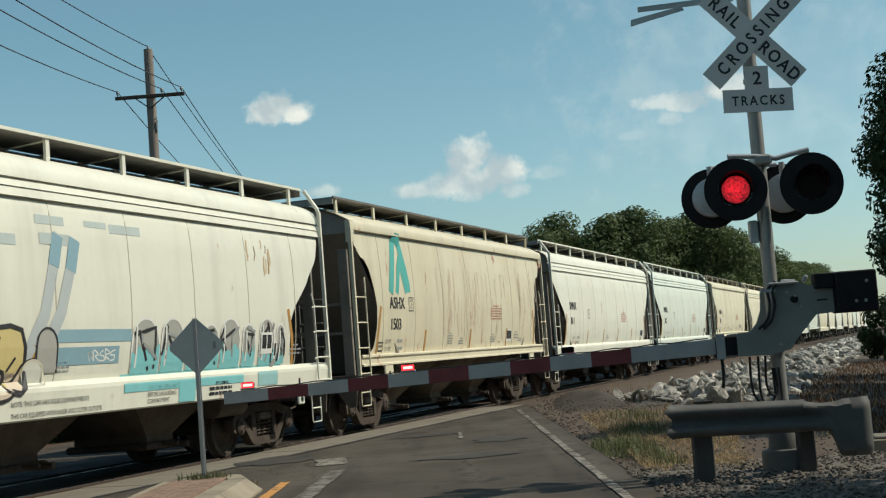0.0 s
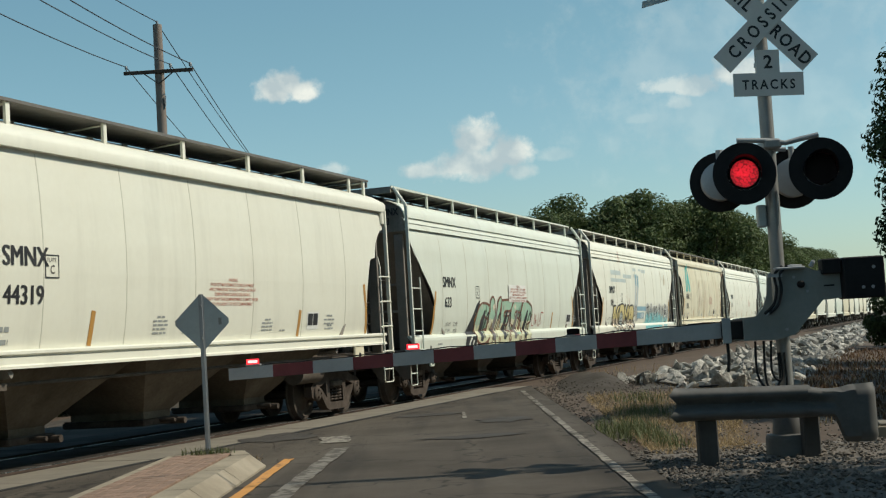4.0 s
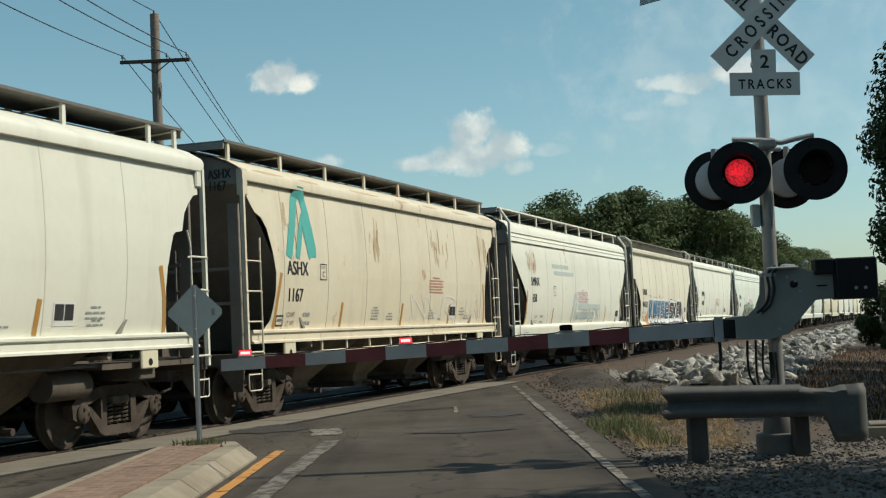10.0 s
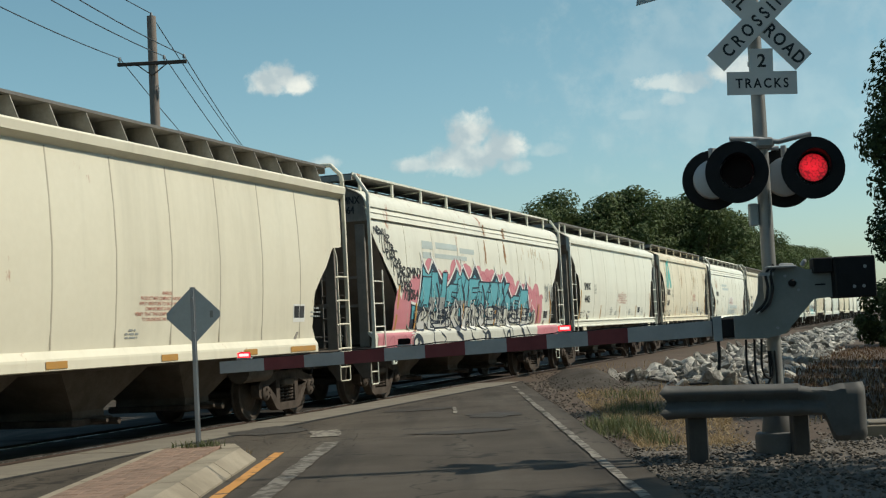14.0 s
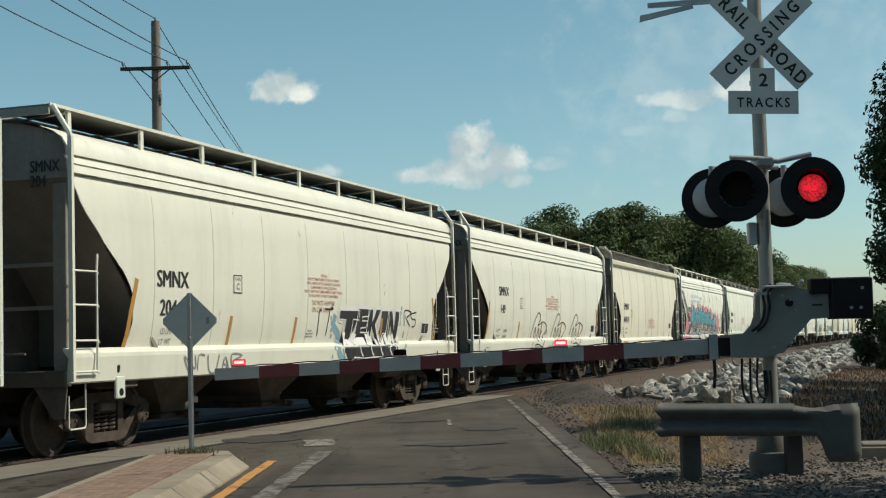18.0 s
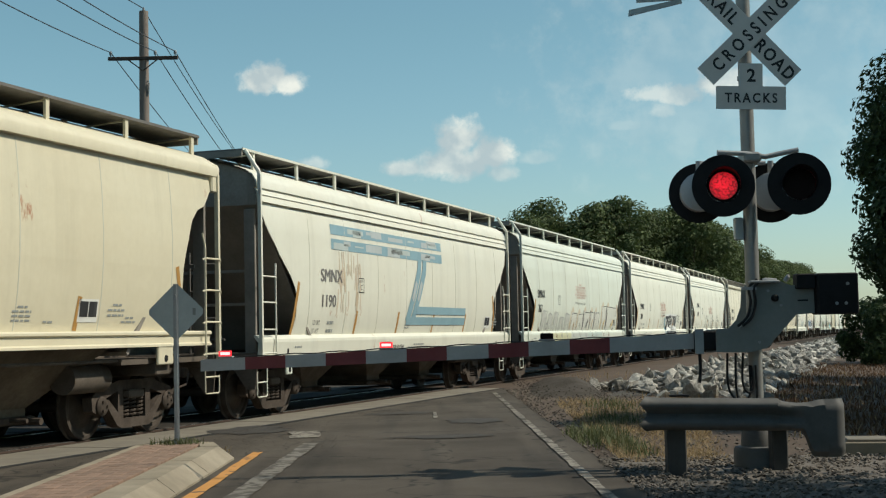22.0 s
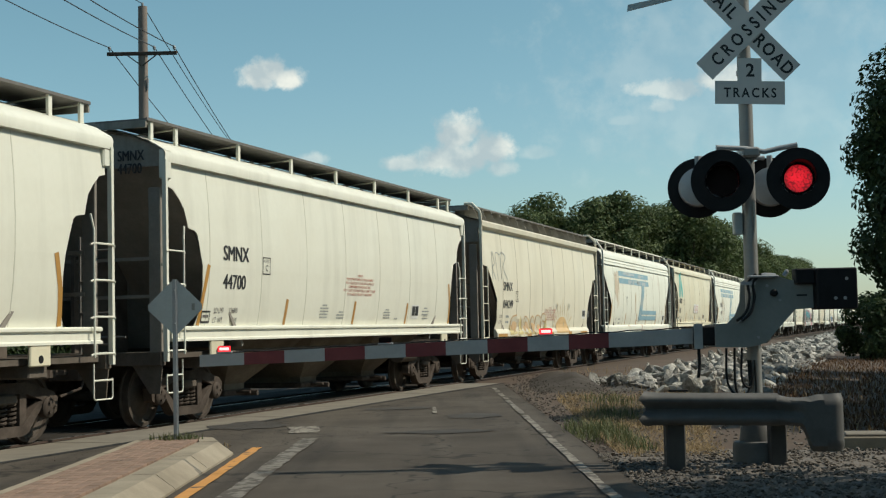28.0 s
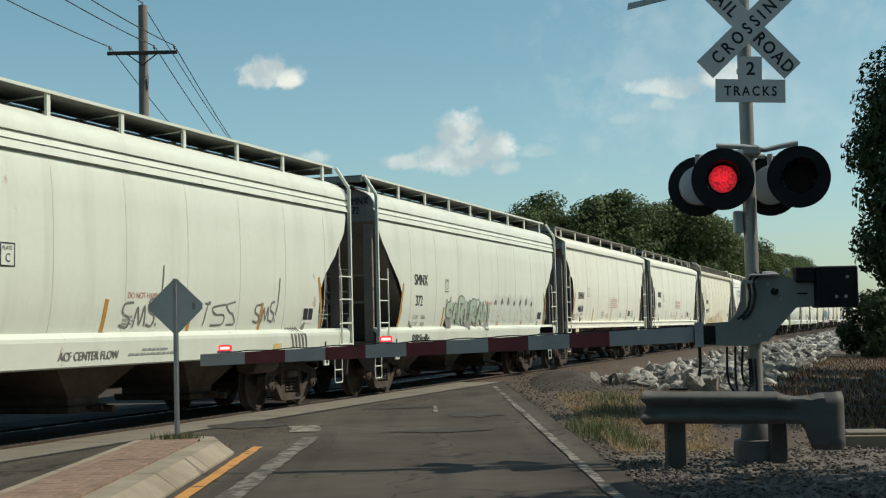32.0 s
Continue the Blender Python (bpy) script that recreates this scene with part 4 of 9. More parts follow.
def make_marker():
    th = thing("object_marker", "back of a grey diamond road marker on a steel post", "road sign", pose(-2.93, 16.0, 0.13, 0, 0, 2))
    g = Geo()
    prof = [(-0.03, 0.0), (-0.03, 0.004), (-0.014, 0.006), (-0.014, -0.022), (0.014, -0.022), (0.014, 0.006), (0.03, 0.004), (0.03, 0.0), (0.010, -0.002), (0.010, -0.018), (-0.010, -0.018), (-0.010, -0.002)]
    g.slab([(x, y) for x, y in prof], 0, 1.86, axis="z")
    part("post", g, M["galv"], th, "perforated U-channel steel post")
    d = 0.338
    c = 0.03
    pts = [(c, -d + c), (d - c, -c), (d - c, c), (c, d - c), (-c, d - c), (-d + c, c), (-d + c, -c), (-c, -d + c)]
    part("panel", Geo().slab(pts, 0.012, 0.016, axis="y", m=pose(0, 0, 1.54)), M["sign_back"], th, "bare aluminium back of the diamond")
    for z in (1.35, 1.73):
        part("bolt", Geo().lathe([(0.012, 0), (0.012, 0.008), (0.007, 0.012)], 8, pose(0, -0.022, z, 90)), M["galv"], th)
    part("sticker", Geo().box(0.19, 0.0085, 1.50, 0.225, 0.0115, 1.58), M["gate_grey"], th, "small illegible maker's sticker")


make_marker()

# ---- writing ----
def lettering(text, height, bold=0.0, spread=1.0):
    """Flat letters as corners and faces, left end at 0, base line at 0."""
    cu = bpy.data.curves.new("letters", "FONT")
    cu.body, cu.size, cu.offset, cu.resolution_u, cu.space_character = text, height / 0.70, bold, 3, spread
    ob = bpy.data.objects.new("letters", cu)
    me = bpy.data.meshes.new_from_object(ob)
    vs, fs = [tuple(v.co) for v in me.vertices], [tuple(p.vertices) for p in me.polygons]
    bpy.data.objects.remove(ob)
    bpy.data.curves.remove(cu)
    bpy.data.meshes.remove(me)
    return vs, fs


def letter_part(name, text, height, parent, material, m, bold=0.006, centre=True, spread=1.0, squeeze=1.0):
    vs, fs = lettering(text, height, bold, spread)
    w = max(v[0] for v in vs)
    g = Geo().add([m @ Vector(((x - (w / 2 if centre else 0)) * squeeze, y, 0)) for x, y, _ in vs], fs)
    g.smooth = "open"
    return part(name, g, material, parent)


def rounded(pts, n=5):
    """A smooth curve through points."""
    p = [pts[0]] + list(pts) + [pts[-1]]
    out = []
    for i in range(1, len(p) - 2):
        for j in range(n):
            t = j / n
            out.append(tuple(0.5 * (2 * p[i][c] + (p[i + 1][c] - p[i - 1][c]) * t + (2 * p[i - 1][c] - 5 * p[i][c] + 4 * p[i + 1][c] - p[i + 2][c]) * t * t
                                    + (3 * p[i][c] - p[i - 1][c] - 3 * p[i + 1][c] + p[i + 2][c]) * t ** 3) for c in (0, 1)))
    return out + [pts[-1]]


# ---- crossing signal ----
MAST = (3.16, 13.5)
FACE = pose(0, 0, 0, 90, 0, 0)        # turns drawing in x, y into x, z facing the road


def crossing_signal():
    th = thing("crossing_signal", "railroad crossing signal mast with crossbuck, flashing lamps and signs", "crossing signal", pose(MAST[0], MAST[1], 0))
    part("mast", Geo().tube([(0, 0, 0.1), (0, 0, 4.75)], 0.068, 20), M["mast"], th, smooth=40)
    part("mast_cap", Geo().lathe([(0.075, 4.73), (0.075, 4.77), (0.04, 4.80)], 16), M["mast"], th)
    # the dark rail steel puts shade into the base's colour
    part("base", Geo().lathe([(0.24, -0.05), (0.24, 0.16), (0.225, 0.19), (0.17, 0.20), (0.15, 0.40), (0.10, 0.46)], 16), M["galv_rail"], th, "cast mast base with shade in its dark colour", smooth=40)
    for a in range(4):
        part("anchor_bolt", Geo().tube([(0.16 * math.cos(a * 1.57 + 0.78), 0.16 * math.sin(a * 1.57 + 0.78), -0.02), (0.16 * math.cos(a * 1.57 + 0.78), 0.16 * math.sin(a * 1.57 + 0.78), 0.1)], 0.015, 6), M["galv"], th)
    # crossbuck: two crossed blades
    y = -0.10
    for turn, text, dy in ((-45, ("RAIL", "ROAD"), 0.0), (45, ("CROSSING",), -0.012)):
        m = pose(0.03, y + dy, 4.22) @ pose(0, 0, 0, 0, 1.8 - turn, 0)
        bl = part("crossbuck_blade", Geo().box(-0.61, -0.004, -0.114, 0.61, 0.004, 0.114, m), M["sign_white"], th, "white reflective blade with black capitals")
        if len(text) == 1:
            letter_part("letters", "CROSSING", 0.122, bl, M["sign_black"], m @ pose(0, -0.0075, -0.060) @ FACE, 0.004, spread=1.62, squeeze=0.80)
        else:
            for t, x in ((text[0], -0.36), (text[1], 0.355)):
                letter_part("letters", t, 0.122, bl, M["sign_black"], m @ pose(x, -0.0075, -0.060) @ FACE, 0.004, spread=1.25, squeeze=0.86)
    # two flat blades on a bracket at the top
    part("bracket_blade", Geo().slab([(-1.14, 4.435), (-1.13, 4.50), (-0.62, 4.60), (-0.60, 4.56)], -0.02, 0.0), M["sign_back"], th, "flat grey blade on the mast bracket")
    part("bracket_blade", Geo().slab([(-1.05, 4.58), (-1.05, 4.63), (-0.1, 4.68), (-0.1, 4.62)], 0.01, 0.03), M["sign_back"], th, "flat grey blade on the mast bracket")
    # number and tracks plate
    pl = part("tracks_sign", Geo().slab([(-0.343, -0.114), (0.343, -0.114), (0.343, 0.114), (0.114, 0.114), (0.114, 0.34), (-0.114, 0.34), (-0.114, 0.114), (-0.343, 0.114)], -0.088, -0.082, axis="y", m=pose(0.03, 0, 3.59, 0, 1.8, 0)), M["sign_white"], th, "white plate reading 2 TRACKS")
    letter_part("letters", "TRACKS", 0.092, pl, M["sign_black"], pose(0.03, -0.0915, 3.59, 0, 1.8, 0) @ pose(0.0, 0, -0.046) @ FACE, 0.003, spread=1.35, squeeze=0.86)
    letter_part("numeral", "2", 0.125, pl, M["sign_black"], pose(0.03, -0.0915, 3.59, 0, 1.8, 0) @ pose(0, 0, 0.16) @ FACE, 0.004)
    for z in (3.52, 3.8, 4.22):
        part("clamp", Geo().lathe([(0.08, -0.02), (0.08, 0.02)], 16, pose(0, 0, z)), M["galv"], th)
    # lamp cross arm
    part("cross_arm", Geo().tube([(-0.33, -0.13, 3.05), (-0.05, -0.12, 3.035), (0.14, -0.12, 3.0), (0.28, -0.12, 3.03), (0.46, -0.13, 3.06)], 0.026, 10), M["galv"], th, smooth=40)
    part("cross_arm", Geo().tube([(-0.43, 0.30, 3.0), (0.24, 0.30, 2.99)], 0.024, 10), M["galv"], th, smooth=40)
    part("junction_box", Geo().box(-0.075, -0.15, 2.95, 0.10, 0.32, 3.05, bev=0.02), M["mast"], th)
    part("cable_clip_box", Geo().box(-0.16, -0.04, 2.20, -0.075, 0.05, 2.42, bev=0.01), M["sign_back"], th)
    lamps = []
    for x, yy, z, front in ((-0.30, -0.22, 2.715, True), (0.435, -0.22, 2.72, True), (-0.435, 0.30, 2.70, False), (0.285, 0.30, 2.69, False)):
        turn = pose(x, yy, z, 0, 0, -9 if front else 171)
        lp = part("signal_lamp", Geo().lathe([(0.17, -0.16), (0.19, -0.15), (0.195, -0.02), (0.19, 0.0)], 28, turn @ pose(0, 0, 0, 90) ), M["housing"], th, "flashing lamp with a round black background", smooth=40)
        disc = Geo().lathe([(0.30, 0.0), (0.302, 0.006), (0.30, 0.012), (0.165, 0.012), (0.165, 0.0)], 40, turn @ pose(0, 0, 0, 90))
        part("background_disc", disc, M["black"], lp, "round black background", smooth=40)
        vis = Geo()
        rows = []
        for j in range(19):
            a = math.pi * (-0.08 + 1.16 * j / 18)
            k = 0.10 + 0.16 * max(0.0, math.sin(a))
            rows.append([tuple(turn @ Vector((0.162 * math.cos(a), -dd, 0.162 * math.sin(a)))) for dd in (0.0, k)])
        vis.grid(rows)
        rows2 = [[tuple(turn @ Vector((0.158 * math.cos(math.pi * (-0.08 + 1.16 * j / 18)), -dd, 0.158 * math.sin(math.pi * (-0.08 + 1.16 * j / 18)))))
                  for dd in (0.0, 0.10 + 0.16 * max(0.0, math.sin(math.pi * (-0.08 + 1.16 * j / 18))))] for j in range(19)]
        vis.grid(rows2)
        part("visor", vis, M["black"], lp, smooth=50)
        part("lens", Geo().lathe([(0.15, 0.0), (0.15, 0.004), (0.10, 0.007)], 28, turn @ pose(0, 0.02, 0, 90)), M["lens"], lp, "dark red lens", smooth=50)
        part("hanger", Geo().tube([turn @ Vector((0, 0.09, 0.12)), turn @ Vector((0, 0.09, 0.31))], 0.03, 10), M["galv"], lp, smooth=40)
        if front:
            # glowing front, dark back: turned over in place of switching on and off
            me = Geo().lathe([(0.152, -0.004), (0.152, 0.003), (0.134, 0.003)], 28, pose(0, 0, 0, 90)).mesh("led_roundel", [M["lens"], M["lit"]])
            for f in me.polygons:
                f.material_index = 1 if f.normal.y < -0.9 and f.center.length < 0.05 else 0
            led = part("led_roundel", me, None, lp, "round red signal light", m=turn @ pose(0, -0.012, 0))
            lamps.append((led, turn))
    # control cables hanging by the mast
    for x0, x1, zz in ((-0.30, -0.08, 0.70), (-0.22, -0.02, 0.62), (-0.15, -0.06, 0.78)):
        mid, half = (x0 + x1) / 2, (x1 - x0) / 2
        pts = [(mid - half * math.cos(math.pi * t) - 0.02 * math.sin(2 * math.pi * t), -0.14 + 0.05 * t, 1.10 - (1.10 - zz) * math.sin(math.pi * t) ** 0.6 - 0.12 * t) for t in [i / 18 for i in range(19)]]
        part("cable", Geo().tube(pts, 0.0115, 8), M["rubber"], th, "black looped control cable", smooth=50)
    return th, lamps


SIGNAL, LAMPS = crossing_signal()


def gate_barrier():
    """The gate mechanism clamped to the mast, its counterweight and the lowered arm."""
    th = thing("gate_barrier", "lowered crossing gate with red and white striped arm", "gate")
    P = [(2.79, 1.33), (2.79, 1.11), (3.10, 1.10), (3.28, 1.14), (3.58, 1.46), (3.76, 1.47), (3.76, 1.74), (3.53, 1.75), (3.43, 1.79), (3.22, 1.79), (3.165, 1.74), (3.15, 1.55), (3.10, 1.42), (3.02, 1.34)]
    P = [(x * 0.979, 1.33 + (z - 1.33) * 0.979) for x, z in P]
    for yy in (13.22, 13.70):
        part("side_plate", Geo().slab(P, yy, yy + 0.035), M["gate_grey"], th, "grey painted gate support plate")
    part("mechanism_case", Geo().box(3.05, 13.27, 1.14, 3.28, 13.66, 1.36, bev=0.03), M["gate_grey"], th)
    part("pivot_boss", Geo().lathe([(0.035, 0), (0.035, 0.03), (0.02, 0.045)], 16, pose(3.30, 13.22, 1.62, 90)), M["black"], th)
    for x, z in ((3.24, 1.69), (3.36, 1.55), (3.14, 1.2)):
        part("bolt", Geo().lathe([(0.014, 0), (0.014, 0.012)], 8, pose(x, 13.22, z, 90)), M["galv"], th)
    part("counterweight", Geo().box(3.685, 13.10, 1.452, 4.075, 13.34, 1.845, bev=0.012), M["black"], th, "black counterweight block with bolt holes")
    part("counterweight", Geo().box(3.50, 13.14, 1.70, 3.682, 13.30, 1.845, bev=0.01), M["black"], th)
    for x, z in ((3.97, 1.74), (3.86, 1.555), (3.95, 1.555)):
        part("bolt", Geo().lathe([(0.016, 0), (0.016, 0.012)], 8, pose(x, 13.10, z, 90)), M["galv"], th)
    part("top_cover", Geo().tube([(3.17, 13.24, 1.78), (3.23, 13.24, 1.795), (3.33, 13.24, 1.785)], 0.022, 8), M["galv"], th)
    for k, dx in enumerate((0.0, 0.045)):
        hose = rounded([(3.13 + dx, 1.80), (3.05 + dx, 1.72), (3.06 + dx, 1.58), (3.02 + dx, 1.44), (2.93 + dx, 1.36)], 5)
        part("hose", Geo().tube([(x, 13.18 - 0.01 * k, z) for x, z in hose], 0.014, 8), M["rubber"], th, "black hose down the gate plate", smooth=50)
    part("hose_bracket", Geo().box(2.98, 13.16, 1.70, 3.12, 13.20, 1.73).box(3.06, 13.15, 1.765, 3.34, 13.26, 1.79, bev=0.008), M["galv"], th)
    part("hose_union", Geo().lathe([(0.022, 0), (0.022, 0.05), (0.014, 0.07)], 10, pose(3.40, 13.2, 1.78, 0, 35)), M["galv"], th)
    part("slot", Geo().box(3.52, 13.214, 1.585, 3.62, 13.219, 1.60), M["black"], th)
    part("arm_adapter", Geo().box(2.56, 13.36, 1.13, 2.80, 13.54, 1.32, bev=0.015), M["black"], th)
    part("shear_plate", Geo().box(2.55, 13.33, 1.10, 2.63, 13.36, 1.34), M["galv"], th)
    # arm, tapering to the tip, in painted bands
    def height(x):
        t = (2.6 - x) / 4.83
        return 1.225 - 0.135 * t, 0.075 - 0.018 * t
    cuts = [2.6, 1.74, 1.35, 0.95, 0.56, 0.155, -0.235, -0.63, -1.02, -1.41, -1.80, -2.23]
    for i, (a, b) in enumerate(zip(cuts, cuts[1:])):
        (za, ha), (zb, hb) = height(a), height(b)
        g = Geo().add([(x, yy, z) for x, z, h in ((b, zb, hb), (a, za, ha)) for yy, z in ((13.46, z - h), (13.46, z + h), (13.50, z + h), (13.50, z - h))],
                      [(0, 1, 2, 3), (7, 6, 5, 4), (0, 4, 5, 1), (1, 5, 6, 2), (2, 6, 7, 3), (3, 7, 4, 0)])
        part("arm_band", g, M["arm_red"] if i % 2 else M["arm_white"], th, "red band" if i % 2 else "white band")
    turning = []
    for x, lit in ((-1.99, None), (-0.43, 0), (1.13, 1)):
        z, h = height(x)
        z += h
        lp = part("arm_lamp", Geo().box(x - 0.075, 13.45, z, x + 0.075, 13.52, z + 0.022, bev=0.006), M["galv"], th, "small red lamp on the gate arm")
        part("lamp_cap", Geo().box(x - 0.06, 13.462, z + 0.02, x + 0.06, 13.518, z + 0.078, bev=0.014), M["lens"], lp)
        t = pose(x, 13.452, z + 0.047)
        me = Geo().box(-0.062, -0.002, -0.026, 0.062, 0.002, 0.026).box(-0.046, -0.004, -0.013, 0.046, -0.002, 0.013).mesh("led_bar", [M["lens"], M["lit_arm"], M["lit_core"]])
        for f in me.polygons:
            f.material_index = 0 if f.normal.y > -0.9 else 2 if f.center.y < -0.003 else 1
        led = part("led_bar", me, None, lp, "lit red lamp face", m=t)
        # two of the bars turn away in place of going dark
        if lit is not None:
            turning.append((led, t, lit))
    pts = [(2.5 - 4.5 * i / 40, 13.48, sum(height(2.5 - 4.5 * i / 40)) + 0.008 + 0.006 * math.sin(i * 1.7)) for i in range(41)]
    part("lamp_cable", Geo().tube(pts, 0.006, 5), M["rubber"], th, "thin cable along the arm")
    part("drop_cable", Geo().tube([(2.60, 13.4, 1.12), (2.605, 13.4, 0.95), (2.59, 13.4, 0.82)], 0.016, 6), M["rubber"], th)
    return th, turning


GATE, ARM_LAMPS = gate_barrier()


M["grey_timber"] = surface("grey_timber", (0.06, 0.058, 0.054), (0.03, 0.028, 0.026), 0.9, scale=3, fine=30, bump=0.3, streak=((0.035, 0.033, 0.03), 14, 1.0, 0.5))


def guard_rail():
    th = thing("guard_rail", "weathered steel guard rail in front of the signal mast", "guard rail", pose(0, 12.9, 0))
    # folded beam: two humps, curving off at its end
    prof = [(0.01, 0.15), (-0.03, 0.148), (-0.085, 0.12), (-0.10, 0.085), (-0.085, 0.055), (-0.02, 0.018), (-0.01, 0.0), (-0.02, -0.018), (-0.085, -0.055), (-0.10, -0.085), (-0.085, -0.12), (-0.03, -0.148), (0.01, -0.15)]
    g = Geo()
    for off in (0.0, 0.006):
        rows = []
        for i in range(25):
            t = i / 24
            x = 1.96 + 1.26 * t
            lift = 0.565 - 0.035 * t
            back = -0.02 * max(0, 1 - t * 10) ** 2
            flare = 1.0 + 0.08 * max(0, 1 - t * 10)
            fish = 0.085 * max(0.0, 1 - t * 8)              # the two humps reach past the valley at the end
            rows.append([(x - fish * (math.exp(-((abs(p[1]) - 0.088) / 0.045) ** 2) - 0.35), p[0] * flare + back + off, lift + p[1] * flare) for p in prof])
        g.grid(rows)
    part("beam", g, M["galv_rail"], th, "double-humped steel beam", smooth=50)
    g = Geo()
    rows = []
    for i in range(25):
        t = i / 24
        x = 3.19 + 0.54 * t
        k = max(0.0, 1 - t * 1.8)                       # humps flatten out
        drop = min(1.0, max(0.0, (t - 0.42) / 0.2))
        drop = drop * drop * (3 - 2 * drop)
        top, low = 0.145 + 0.015 * max(0, t - 0.55) / 0.45 - 0.03 * math.sin(math.pi * min(1, t * 1.4)), -0.145 - 0.235 * drop
        ring = []
        for u, v in prof:
            f = (v + 0.15) / 0.30
            ring.append((x, u * k - 0.085 * (1 - k) * (1 if 0.02 < f < 0.98 else 0.3) - 0.006, 0.53 - 0.02 * t + low + (top - low) * f))
        rows.append(ring)
    base = rows[-1]
    for j in range(1, 9):
        a = math.pi * 0.62 * j / 8
        rows.append([(p[0] + 0.10 * math.sin(a), p[1] + 0.10 * (1 - math.cos(a)), p[2]) for p in base])
    g.grid(rows)
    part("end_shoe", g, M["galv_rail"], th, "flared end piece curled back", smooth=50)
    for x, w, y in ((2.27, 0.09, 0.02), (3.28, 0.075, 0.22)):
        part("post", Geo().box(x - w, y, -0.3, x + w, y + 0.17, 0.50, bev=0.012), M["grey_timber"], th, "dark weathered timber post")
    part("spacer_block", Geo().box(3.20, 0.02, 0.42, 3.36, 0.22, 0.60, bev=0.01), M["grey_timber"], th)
    for x in (2.27, 2.7, 3.0, 3.27, 3.45):
        part("bolt", Geo().lathe([(0.014, 0), (0.014, 0.01)], 8, pose(x, -0.02, 0.545, 90)), M["galv_rail"], th)
    part("reflector_bracket", Geo().box(2.21, -0.02, 0.715, 2.39, 0.05, 0.735, bev=0.005), M["black"], th)


guard_rail()

# a buried concrete vault by the shoulder
def vault():
    th = thing("concrete_vault", "low square concrete vault with a lid, beside the shoulder", "vault", pose(4.62, 14.8, -0.1, 0, 0, -12))
    part("box", Geo().box(-0.26, -0.26, 0, 0.26, 0.26, 0.22, bev=0.012), M["curb"], th)
    part("lid", Geo().box(-0.22, -0.22, 0.221, 0.22, 0.22, 0.25, bev=0.01), M["concrete"], th)


vault()


# ---- utility poles and wires ----
def sagging(a, b, sag, n=24):
    a, b = Vector(a), Vector(b)
    return [a.lerp(b, i / n) - Vector((0, 0, sag * 4 * (i / n) * (1 - i / n))) for i in range(n + 1)]


def make_poles():
    first = None
    for px, y, top in ((-9.62, 47.0, 12.65), (-12.2, -2.0, 12.65), (-11.2, 96.0, 11.6), (-12.8, 146.0, 11.0)):
        th = thing("utility_pole", "weathered wooden utility pole with a cross arm", "utility pole", pose(px, y, -0.3), "utility poles")
        h = top + 0.3
        part("pole", Geo().tube([(0, 0, 0), (0, 0, h * 0.5), (0, 0, h)], 0.20, 14, r2=0.155), M["pole"], th, smooth=40)
        za = h - 1.66
        part("cross_arm", Geo().box(-1.19, -0.22, za - 0.06, 1.19, -0.12, za + 0.06, bev=0.01), M["timber"], th, "dark wooden cross arm")
        for sgn in (-1, 1):
            part("brace", Geo().tube([(sgn * 0.5, -0.2, za - 0.05), (sgn * 0.02, -0.2, za - 0.42)], 0.022, 6), M["timber"], th)
        for x in (-1.1, 0.42, 1.1):
            part("insulator", Geo().lathe([(0.02, 0.0), (0.02, 0.06), (0.055, 0.07), (0.05, 0.11), (0.06, 0.13), (0.03, 0.2)], 10, pose(x, -0.17, za + 0.06)), M["glass_insulator"], th)
        part("insulator", Geo().lathe([(0.02, 0.0), (0.055, 0.03), (0.03, 0.14)], 10, pose(0, 0, h)), M["glass_insulator"], th)
        part("ground_wire_clip", Geo().tube([(0.17, -0.1, h - 2.9), (0.19, -0.12, h - 2.5)], 0.03, 6), M["galv"], th)
    for x, z in ((-1.1, 11.26), (0.42, 11.26), (1.1, 11.26), (0.0, 12.78)):
        for x0, y0, x1, y1, d0, d1, sag in ((-12.2, -2, -9.62, 47, 0, 0, 1.12), (-9.62, 47, -11.2, 96, 0, -1.05, 0.5), (-11.2, 96, -12.8, 146, -1.05, -1.65, 0.6)):
            solid("overhead_wire", Geo().tube(sagging((x0 + x, y0 - 0.17, z + d0 - 0.05), (x1 + x, y1 - 0.17, z + d1 - 0.05), sag), 0.017, 5), M["wire"], "thin dark overhead wire between the poles", "wire", "overhead wires")


make_poles()

